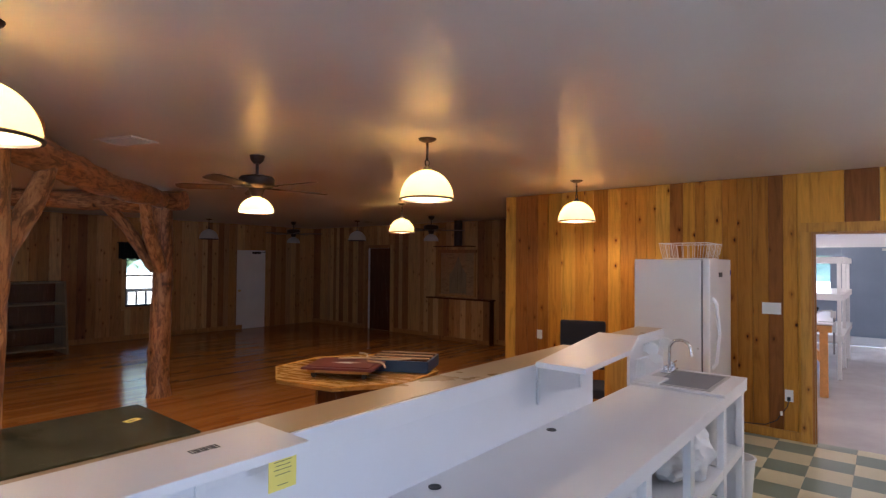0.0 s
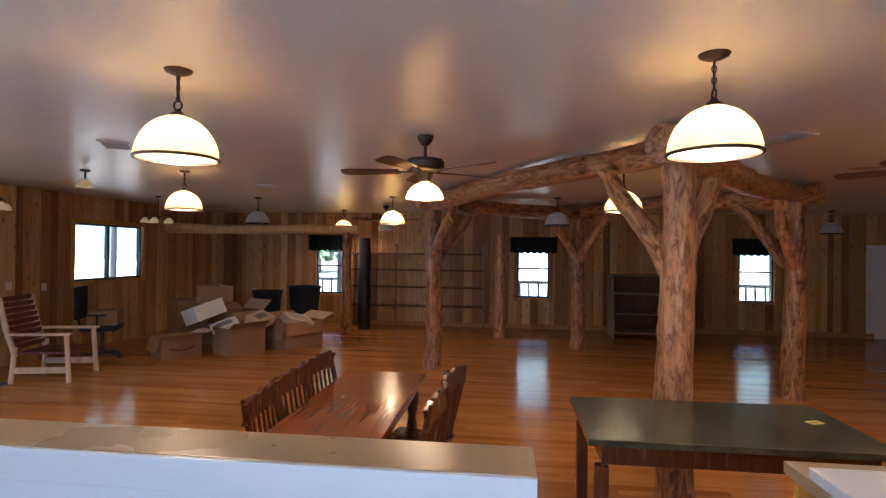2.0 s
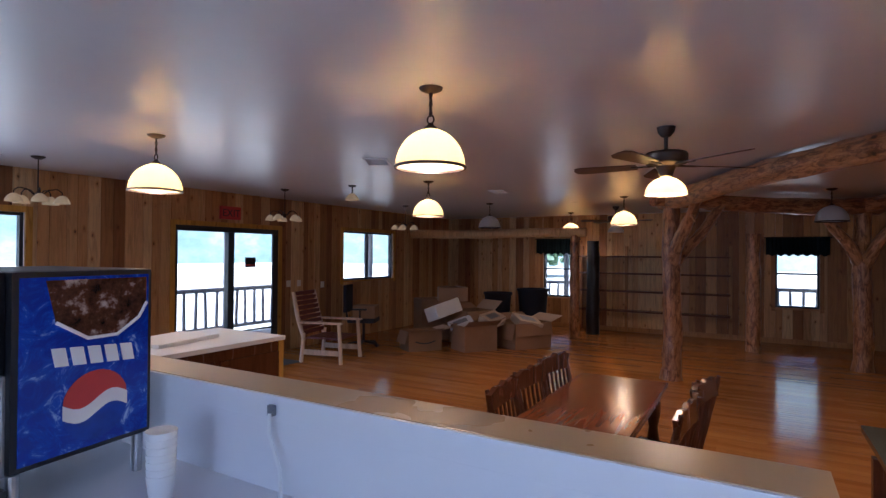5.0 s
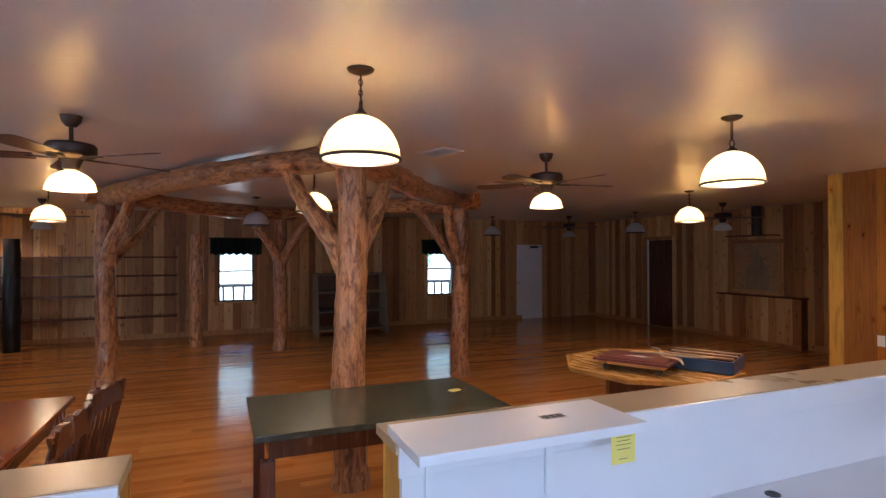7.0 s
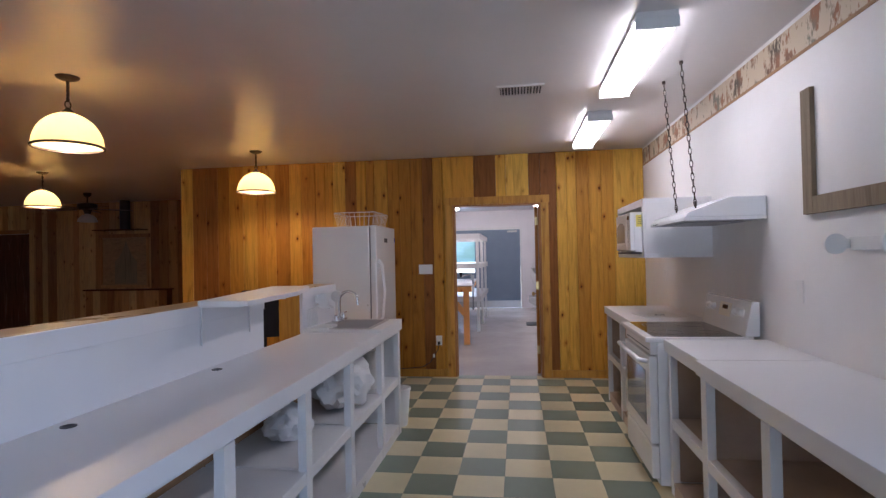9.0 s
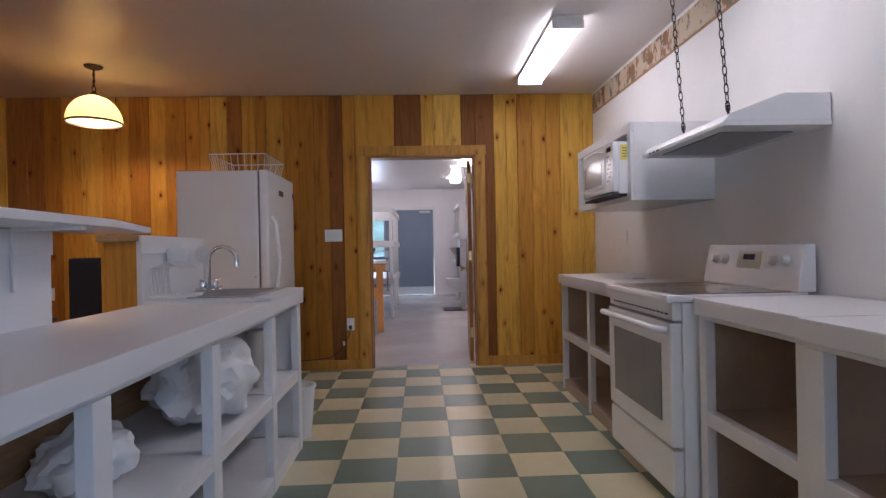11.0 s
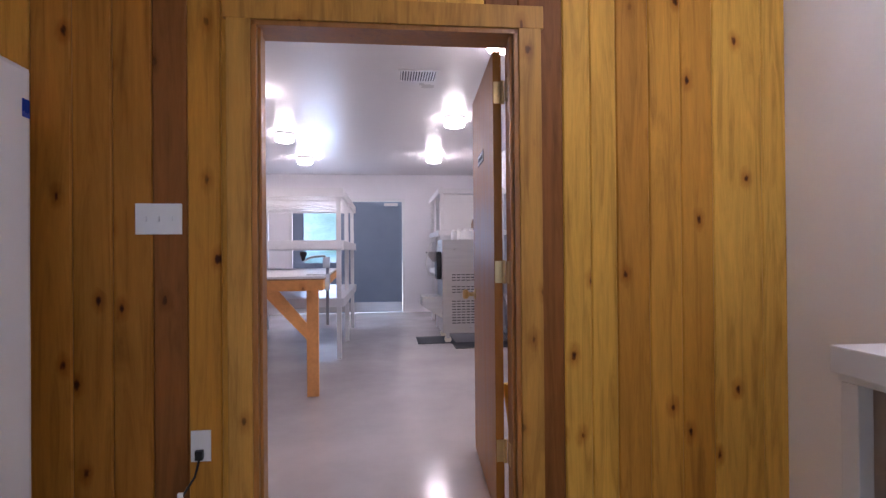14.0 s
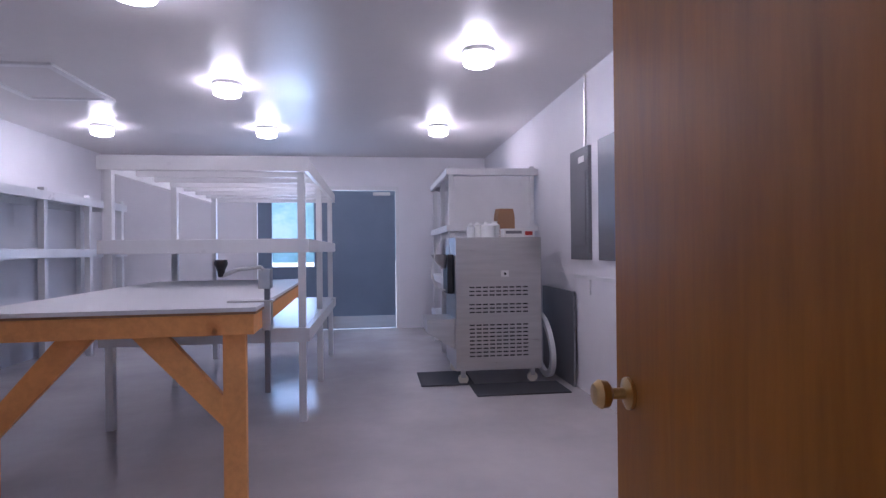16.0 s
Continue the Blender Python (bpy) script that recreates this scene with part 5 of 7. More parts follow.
def chandelier():
    t = thing("chandelier", "small bronze five-arm chandelier with lit glass bells", "chandelier", group="chandeliers")
    bm = B()
    lathe(bm, [(0.0, -0.03), (0.03, -0.028), (0.06, -0.012), (0.062, -0.0005), (0.0, -0.0005)], 20)
    part("canopy", bm, BRONZE, t, smooth=True)
    bm = B()
    rod(bm, (0, 0, -0.36), (0, 0, -0.028), 0.006)
    lathe(bm, [(0.0, -0.42), (0.02, -0.41), (0.03, -0.38), (0.012, -0.35), (0.0, -0.34)], 14)
    part("stem", bm, BRONZE, t, smooth=True)
    for k in range(5):
        a = radians(72 * k)
        c, s = math.cos(a), math.sin(a)
        bm = B()
        tube(bm, [(0.02 * c, 0.02 * s, -0.39), (0.09 * c, 0.09 * s, -0.33), (0.16 * c, 0.16 * s, -0.32), (0.2 * c, 0.2 * s, -0.35), (0.2 * c, 0.2 * s, -0.38)], 0.006, 6)
        arm = part("arm", bm, BRONZE, t, smooth=True)
        bm = B()
        prof = [(0.02, -0.38), (0.045, -0.40), (0.065, -0.43), (0.072, -0.46)]
        lathe(bm, prof + [(r - 0.004, z - 0.002) for r, z in prof[::-1]], 18, (0.2 * c, 0.2 * s, 0), True)
        part("bell_shade", bm, SHADE, arm, "lit glass bell", True)
    return t


ch1 = chandelier()
ch1.matrix_basis = pose(-2.52, -6.2, TOP)
for x, y in ((-5.58, -6.05), (-8.56, -5.95)):
    copy_thing(ch1, pose(x, y, TOP, 0, 0, 20))
mini = thing("pendant_lamp", "small bronze semi-flush lamp with lit glass bell", "pendant lamp", (-5.68, -4.87, TOP))
bm = B()
lathe(bm, [(0.0, -0.03), (0.05, -0.02), (0.055, -0.0005), (0.0, -0.0005)], 18)
rod(bm, (0, 0, -0.11), (0, 0, -0.028), 0.01)
part("stem", bm, BRONZE, mini, smooth=True)
bm = B()
prof = [(0.025, -0.11), (0.05, -0.13), (0.085, -0.17), (0.095, -0.20)]
lathe(bm, prof + [(r - 0.005, z - 0.003) for r, z in prof[::-1]], 24, closed=True)
part("bell_shade", bm, SHADE, mini, smooth=True)
ceiling_vent((-4.35, 2.05, TOP), 0.38, 0.24, 20)
ceiling_vent((-4.3, -3.4, TOP), 0.38, 0.24, 30)
ceiling_vent((-7.2, -3.37, TOP), 0.38, 0.24, 10)
ceiling_vent((-2.1, -6.5, TOP), 0.38, 0.24)

# green-topped table
gt = thing("work_table", "dark wooden table with green stone-look top", "table", (-3.30, 1.17, 0))
bm = B()
box(bm, -0.43, 0.43, -0.76, 0.76, 0.725, 0.76, 0.004)
part("tabletop", bm, GREENTOP, gt)
for a, b, c, d in ((-0.36, 0.36, -0.68, -0.655), (-0.36, 0.36, 0.655, 0.68), (-0.36, -0.335, -0.6545, 0.6545), (0.335, 0.36, -0.6545, 0.6545)):
    bm = B()
    box(bm, a, b, c, d, 0.61, 0.7245, 0.003)
    part("apron", bm, DARKWOOD, gt)
for sx in (-1, 1):
    for sy in (-1, 1):
        bm = B()
        box(bm, sx * 0.33, sx * 0.40, sy * 0.65, sy * 0.72, 0, 0.6095, 0.006)
        part("leg", bm, DARKWOOD, gt)
sn = thing("sticky_note", "yellow sticker on the green table top", "sticker", (-3.36, 1.76, 0.7605), 20)
bm = B()
box(bm, -0.03, 0.03, -0.045, 0.045, 0, 0.001)
part("sheet", bm, YELLOW, sn)
bm = B()
box(bm, -0.004, 0.004, -0.03, 0.03, 0.0011, 0.0015)
part("print_line", bm, INK, sn)

# dining table and spindle chairs
dt = thing("dining_table", "long red-brown varnished wooden dining table", "table", (-3.35, -0.98, 0))
bm = B()
box(bm, -0.93, 0.93, -0.32, 0.32, 0.715, 0.75, 0.008)
part("tabletop", bm, TABLEWOOD, dt)
bm = B()
box(bm, -0.85, 0.85, -0.28, 0.28, 0.63, 0.7145)
part("apron", bm, DARKWOOD, dt)
for sx in (-1, 1):
    for sy in (-1, 1):
        bm = B()
        lathe(bm, [(0.0, 0), (0.03, 0), (0.035, 0.1), (0.025, 0.2), (0.045, 0.35), (0.03, 0.45), (0.05, 0.55), (0.05, 0.629), (0.0, 0.63)], 16, (sx * 0.78, sy * 0.24, 0))
        part("leg", bm, DARKWOOD, dt, smooth=True)


def spindle_chair():
    t = thing("dining_chair", "dark glossy wooden spindle-back chair at the table", "chair", group="chairs round the dining table")
    bm = B()
    box(bm, -0.22, 0.22, -0.21, 0.21, 0.43, 0.46, 0.012)
    part("seat", bm, DARKWOOD, t)
    for sx in (-1, 1):
        bm = B()
        rod(bm, (sx * 0.20, 0.20, 0), (sx * 0.16, 0.15, 0.43), 0.016, 0.022)
        part("leg", bm, DARKWOOD, t, smooth=True)
        bm = B()
        rod(bm, (sx * 0.20, -0.20, 0), (sx * 0.16, -0.15, 0.43), 0.016, 0.022)
        part("leg", bm, DARKWOOD, t, smooth=True)
        bm = B()
        tube(bm, [(sx * 0.19, -0.18, 0.455), (sx * 0.20, -0.22, 0.65), (sx * 0.205, -0.27, 0.86), (sx * 0.205, -0.29, 0.95)], [0.017, 0.02, 0.018, 0.012], 10)
        part("back_post", bm, DARKWOOD, t, smooth=True)
    for sy in (-1, 1):
        bm = B()
        rod(bm, (-0.18, sy * 0.18, 0.2), (0.18, sy * 0.18, 0.2), 0.011)
        part("stretcher", bm, DARKWOOD, t)
    bm = B()
    out = [(-0.235, 0.82), (-0.2, 0.86), (-0.235, 0.93), (-0.13, 0.955), (-0.05, 0.945), (0.0, 0.965), (0.05, 0.945), (0.13, 0.955), (0.235, 0.93), (0.2, 0.86), (0.235, 0.82), (0.1, 0.835), (-0.1, 0.835)]
    shape(bm, out, "y", -0.285, -0.255, 0.004)
    part("crest_rail", bm, DARKWOOD, t)
    for k in range(5):
        x = -0.13 + 0.065 * k
        bm = B()
        tube(bm, [(x * 0.9, -0.19, 0.455), (x, -0.22, 0.6), (x, -0.25, 0.75), (x, -0.265, 0.85)], [0.009, 0.014, 0.009, 0.009], 8)
        part("spindle", bm, DARKWOOD, t, smooth=True)
    return t


c1 = spindle_chair()
c1.matrix_basis = pose(-2.86, -1.09, 0, 0, 0, 4)
for x, y, a in ((-3.32, -1.11, -4), (-3.80, -1.12, -8), (-2.92, -0.66, 174), (-3.28, -0.66, 186), (-3.58, -0.62, 168)):
    copy_thing(c1, pose(x, y, 0, 0, 0, a))

# low octagonal hearth platform with boards on it
oc = thing("octagon_table", "octagonal yellow oak games table on a dark pedestal", "table", (-5.5, 5.5, 0), 12)
bm = B()
pts = [(1.13 * math.cos(radians(22.5 + 45 * k)), 1.13 * math.sin(radians(22.5 + 45 * k))) for k in range(8)]
shape(bm, pts, "z", 0.20, 0.245, 0.005)
part("top", bm, OAK, oc)
for k in range(8):
    bm = B()
    a, b = pts[k], pts[(k + 1) % 8]
    ca, cb = [v * 0.86 for v in a], [v * 0.86 for v in b]
    tube(bm, [(*a, 0.247), (*b, 0.247)], 0.012, 6)
    part("edge_moulding", bm, TRIM, oc)
bm = B()
pts2 = [(0.5 * u, 0.5 * v) for u, v in pts]
shape(bm, pts2, "z", -0.84, 0.1995)
shape(bm, [(0.62 * u, 0.62 * v) for u, v in pts], "z", -0.9025, -0.8405)
part("pedestal", bm, DARKWOOD, oc)


def dolly(at, rz, top, words):
    t = thing("furniture_dolly", words, "dolly", at, rz)
    for a, b, c, d in ((-0.40, -0.30, -0.32, 0.32), (0.30, 0.40, -0.32, 0.32), (-0.295, 0.295, -0.32, -0.24), (-0.295, 0.295, 0.24, 0.32)):
        bm = B()
        box(bm, a, b, c, d, 0.07, 0.11, 0.004)
        part("rail", bm, OAK, t)
    for sx in (-1, 1):
        for sy in (-1, 1):
            bm = B()
            lathe(bm, [(0.0, -0.015), (0.033, -0.015), (0.033, 0.015), (0.0, 0.015)], 16)
            bmesh.ops.transform(bm, matrix=pose(sx * 0.33, sy * 0.26, 0.034, 90), verts=bm.verts)
            part("caster", bm, BLACK, t)
    bm = B()
    box(bm, -0.46, 0.46, -0.36, 0.36, 0.1105, 0.14, 0.005)
    part("board", bm, top, t, "painted board lying on the dolly")
    return t


dl = dolly((-5.30, 5.15, 0.258), 30, MAROON, "dolly carrying a maroon painted sign board")
sgn = thing("sign_board", "dark maroon board with a white painted swoosh", "sign", (-5.30, 5.15, 0.3985), 30)
bm = B()
box(bm, -0.40, 0.40, -0.30, 0.30, 0, 0.012, 0.002)
part("board", bm, MAROON, sgn)
bm = B()
out = [(-0.18, -0.04), (0.0, 0.03), (0.2, 0.0), (0.05, -0.02), (0.12, -0.08), (-0.05, -0.05)]
shape(bm, out, "z", 0.0125, 0.014)
part("emblem", bm, PAPER, sgn, "white painted emblem")
lp = thing("loose_strip", "pale flexible strip lying across the boards", "strip", (-5.15, 5.45, 0.42))
bm = B()
tube(bm, [(-0.50 + u * 0.1, 0.25 - 0.05 * u + 0.05 * math.sin(u * 0.9), 0.006 + 0.01 * math.sin(u)) for u in range(11)], 0.014, 6)
tube(bm, [(-0.30 + u * 0.08, -0.30 + 0.07 * u, 0.022 + 0.01 * math.sin(u * 0.7)) for u in range(10)], 0.011, 6)
part("strip", bm, FLAP, lp)
bbx = thing("blue_box", "low blue box with a slatted wooden top on the table", "box", (-5.05, 5.98, 0.258), 28)
bm = B()
box(bm, -0.42, 0.42, -0.34, 0.34, 0, 0.15, 0.006)
part("body", bm, NAVYBOX, bbx)
for k in range(6):
    bm = B()
    box(bm, -0.40, 0.40, -0.32 + k * 0.108, -0.25 + k * 0.108, 0.1505, 0.17, 0.003)
    part("slat", bm, PLY if k % 2 else DARKWOOD, bbx)
GAMES = 0.653
for ob in (oc, dl, sgn, lp, bbx):
    x, y, z = ob.matrix_basis.translation
    ob.matrix_basis.translation = (0.05 + GAMES * (x - 0.05), 0.3 + GAMES * (y - 0.3), 0.59 + GAMES * z)
    for child in ob.children:
        child.data.transform(Matrix.Diagonal((GAMES, GAMES, GAMES, 1)))

# fireplace corner with picture on the north wall
pf = thing("mantel_picture", "framed tapestry with a dark pointed building shape", "picture", (-7.24, NORTH - 0.022, 1.0))
bm = B()
box(bm, -0.62, 0.62, -0.02, 0, 0, 1.02, 0.003)
part("panel", bm, PLY, pf, "pale brown panel")
bm = B()
out = [(-0.28, 0.03), (0.34, 0.03), (0.34, 0.5), (0.22, 0.62), (0.14, 0.75), (0.04, 0.95), (-0.06, 0.75), (-0.16, 0.6), (-0.28, 0.5)]
shape(bm, out, "y", -0.0235, -0.0205)
part("motif", bm, GREYWOOD, pf, "grey-brown pointed silhouette")
for a, b, c, d in ((-0.70, 0.70, 1.02, 1.10), (-0.66, -0.6205, 0.0, 1.0195), (0.6205, 0.66, 0.0, 1.0195), (-0.66, 0.66, -0.05, -0.0005)):
    bm = B()
    box(bm, a, b, -0.05, 0, c, d, 0.004)
    part("frame_rail", bm, CEDAR, pf)
for child in pf.children:
    child.data.transform(Matrix.Diagonal((0.76, 1, 0.90, 1)))
hc = thing("hearth_surround", "waist-high cedar board surround below the picture", "surround", (-7.10, NORTH - 0.0375, 0))
for k in range(11):
    bm = B()
    box(bm, -0.84 + k * 0.153, -0.84 + k * 0.153 + 0.151, -0.18, -0.16, 0.05, 0.90, 0.004)
    part("board", bm, CEDAR, hc)
bm = B()
box(bm, -0.84, 0.843, -0.1595, 0.0, 0.0, 0.90)
part("core", bm, DARKWOOD, hc)
bm = B()
box(bm, -0.88, 0.88, -0.21, 0.0, 0.9005, 0.93, 0.004)
part("cap", bm, DARKWOOD, hc, "dark mantel board")
bm = B()
box(bm, -0.85, 0.85, -0.195, -0.1805, 0.0, 0.08, 0.004)
part("base_strip", bm, CEDAR, hc)
cp = thing("flue_pipe", "dark stove pipe boxed in above the picture", "pipe", (-7.1, NORTH - 0.20, 2.07))
bm = B()
rod(bm, (0, 0, 0), (0, 0, TOP - 2.07), 0.09, seg=20)
part("pipe", bm, BRONZE, cp, smooth=True)
bm = B()
box(bm, -0.6, 0.35, -0.12, 0.178, -0.02, -0.0005, 0.004)
part("shelf", bm, DARKWOOD, cp)
pl = thing("low_pier", "waist-high cedar board pier by the wall corner", "pier", (-4.30, 8.75, 0))
bm = B()
box(bm, -0.16, 0.16, -0.5, 0.5, 0, 0.86, 0.004)
part("body", bm, CEDAR, pl)
bm = B()
box(bm, -0.19, 0.19, -0.53, 0.53, 0.8605, 0.90, 0.006)
part("cap", bm, DARKWOOD, pl)

# west wall: open log shelving, grey cart
ls = thing("log_shelving", "built-in plank shelves between rough log uprights", "shelves", (WEST + 0.02, 0, 0))
for z in (0.48, 0.91, 1.30, 1.67):
    bm = B()
    box(bm, 0.02, 0.32, -3.6, -0.55, z - 0.02, z + 0.012, 0.004)
    part("shelf", bm, DARKWOOD, ls)
for y in (-3.6, -2.6, -1.55, -0.55):
    bm = B()
    box(bm, 0.0, 0.05, y - 0.03, y + 0.03, 0.0, 1.9, 0.004)
    part("upright", bm, CEDAR, ls)
for y, r, mat_, h in ((-0.15, 0.12, LOG, 2.1), (-3.15, 0.14, BLACK, 2.0)):
    bm = B()
    log(bm, (1.35 if mat_ is LOG else 0.75, y, 0), (1.35 if mat_ is LOG else 0.75, y, h), r, r * 0.9, y, 14, 16, 0.01)
    part("log_upright", bm, mat_, ls, smooth=True)
hb = thing("log_beam", "long peeled log beam under the ceiling", "beam", (0, 0, 0))
bm = B()
log(bm, (-10.6, -7.15, 2.16), (-10.9, -3.1, 2.16), 0.10, 0.09, 4.4, 14, 20, 0.02)
part("beam", bm, CEDAR, hb, smooth=True)
bm = B()
log(bm, (-10.9, -3.33, 0), (-10.9, -3.33, 2.1), 0.10, 0.09, 6.4, 14, 18, 0.01)
part("post", bm, LOG, hb, smooth=True)
gc = thing("shelf_cart", "dark weathered rolling shelf unit with few boxes", "shelf unit", (-11.6, 2.9, 0))
for sy in (-0.75, 0.75):
    bm = B()
    shape(bm, [(-0.35, 0.0), (0.40, 0.0), (0.15, 1.3), (-0.35, 1.3)], "y", sy - 0.015, sy + 0.015, 0.003)
    part("side", bm, GREYWOOD, gc)
for z, d in ((0.12, 0.35), (0.5, 0.29), (0.9, 0.21), (1.28, 0.13)):
    bm = B()
    box(bm, -0.35, d, -0.734, 0.734, z - 0.012, z + 0.012, 0.003)
    part("shelf", bm, GREYWOOD, gc)
bm = B()
box(bm, -0.36, -0.3505, -0.76, 0.76, 0.05, 1.3)
part("back", bm, DARKWOOD, gc)


def carton(at, size, rz, flaps, words, label_band=None):
    t = thing("cardboard_box", words, "box", at, rz, "heap of cartons")
    w, d, h = size
    for a, b, c, e in ((-w / 2, w / 2, -d / 2, -d / 2 + 0.006), (-w / 2, w / 2, d / 2 - 0.006, d / 2), (-w / 2, -w / 2 + 0.006, -d / 2 + 0.006, d / 2 - 0.006), (w / 2 - 0.006, w / 2, -d / 2 + 0.006, d / 2 - 0.006)):
        bm = B()
        box(bm, a, b, c, e, 0, h)
        part("side", bm, CARDBOARD, t)
    bm = B()
    box(bm, -w / 2 + 0.006, w / 2 - 0.006, -d / 2 + 0.006, d / 2 - 0.006, 0, 0.006)
    part("bottom", bm, CARDBOARD, t)
    for k, ang in enumerate(flaps):
        bm = B()
        if k < 2:
            s = -1 if k == 0 else 1
            box(bm, -w / 2, w / 2, 0, s * d * 0.36, 0, 0.005, m=Matrix.Translation((0, s * d / 2, h)) @ Matrix.Rotation(radians(s * ang), 4, "X") )
        else:
            s = -1 if k == 2 else 1
            box(bm, 0, s * w * 0.34, -d / 2, d / 2, 0, 0.005, m=Matrix.Translation((s * w / 2, 0, h)) @ Matrix.Rotation(radians(-s * ang), 4, "Y"))
        part("flap", bm, FLAP if k == 1 else CARDBOARD, t)
    if label_band:
        bm = B()
        pts_ = [(w / 2 + 0.001, -d * 0.3 + d * 0.6 * k / 8, h * 0.5 - h * 0.12 * math.sin(math.pi * k / 8)) for k in range(9)]
        tube(bm, pts_, 0.012, 5)
        part("print_curve", bm, INK, t)
    return t


carton((-8.05, -5.25, 0), (0.42, 0.62, 0.34), 55, (-70, 12, -60, 20), "open brown carton with a dark printed curve", True)
carton((-8.55, -4.45, 0), (0.50, 0.66, 0.44), 58, (15, 25, -70, 35), "open brown carton with raised flaps on the floor")
carton((-9.35, -3.85, 0), (0.66, 0.82, 0.46), 60, (-75, 20, 28, -80), "large open carton with a raised flap")
carton((-9.25, -5.75, 0), (0.55, 0.62, 0.80), 50, (179, 179, 179, 179), "tall closed brown carton behind the heap")
carton((-9.25, -4.85, 0.0), (0.55, 0.70, 0.62), 68, (-70, 40, 30, -60), "brown carton standing behind the open ones")
carton((-9.0, -5.15, 0.80), (0.40, 0.55, 0.26), 35, (175, 175, 175, 175), "small closed brown carton on top of the heap")
for at, sz, rz, tilt, words in (((-8.75, -5.15, 0.52), (0.40, 0.56, 0.26), 62, (14, -16), "white printed carton tilted on the heap"), ((-8.62, -4.75, 0.42), (0.36, 0.44, 0.05), 40, (20, 12), "flat white carton lid in the heap"), ((-8.85, -4.25, 0.44), (0.30, 0.40, 0.16), 76, (10, 20), "small pale carton tucked in the heap"), ((-9.25, -3.75, 0.40), (0.34, 0.50, 0.14), 48, (-12, 18), "pale packing paper bundle in the open carton")):
    wc = thing("white_carton", words, "box", at, rz, "heap of cartons")
    bm = B()
    box(bm, -sz[0] / 2, sz[0] / 2, -sz[1] / 2, sz[1] / 2, 0, sz[2], 0.004, m=pose(0, 0, 0, *tilt, 0))
    part("body", bm, PAPER if "white" in words else FLAP, wc)
    bm = B()
    box(bm, -sz[0] * 0.25, sz[0] * 0.25, -sz[1] * 0.3, sz[1] * 0.3, sz[2] + 0.0005, sz[2] + 0.002, m=pose(0, 0, 0, *tilt, 0))
    part("print_block", bm, PANELGREY, wc)
for x, y, r, h in ((-11.2, -4.35, 0.33, 0.95), (-11.0, -5.1, 0.3, 0.85)):
    tb = thing("trash_can", "large dark grey plastic trash can by the window", "bin", (x, y, 0))
    bm = B()
    lathe(bm, [(r * 0.78, 0), (r, h - 0.05), (r * 1.07, h - 0.05), (r * 1.07, h), (r * 0.97, h), (r * 0.74, 0.02)], 28)
    part("body", bm, NAVY, tb, smooth=True)

# glider chair, office chairs
gd = thing("rocking_chair", "maroon slatted rocking chair with pale log sides", "rocking chair", (-6.50, -5.95, 0), 14)
for sx in (-1, 1):
    bm = B()
    tube(bm, [(sx * 0.32, -0.30, 0.33), (sx * 0.32, -0.42, 0.7), (sx * 0.32, -0.5, 1.08)], [0.03, 0.035, 0.028], 10)
    part("back_post", bm, PALEWOOD, gd, smooth=True)
    bm = B()
    rod(bm, (sx * 0.34, 0.34, 0.0), (sx * 0.33, 0.30, 0.60), 0.032, 0.03)
    part("front_leg", bm, PALEWOOD, gd, smooth=True)
    bm = B()
    rod(bm, (sx * 0.34, -0.34, 0.0), (sx * 0.33, -0.30, 0.45), 0.032, 0.03)
    part("rear_leg", bm, PALEWOOD, gd, smooth=True)
    bm = B()
    box(bm, sx * 0.29, sx * 0.38, -0.40, 0.36, 0.60, 0.63, 0.01)
    part("armrest", bm, PALEWOOD, gd)
    bm = B()
    box(bm, sx * 0.315, sx * 0.345, -0.34, 0.34, 0.12, 0.20, 0.008)
    part("side_rail", bm, PALEWOOD, gd)
for k in range(9):
    bm = B()
    z = 0.42 + 0.075 * k
    box(bm, -0.31, 0.31, -0.33 - 0.022 * k, -0.305 - 0.022 * k, z, z + 0.06, 0.004)
    part("back_slat", bm, MAROON, gd)
for k in range(7):
    bm = B()
    box(bm, -0.31, 0.31, -0.28 + 0.085 * k, -0.21 + 0.085 * k, 0.36, 0.385, 0.004)
    part("seat_slat", bm, MAROON, gd)


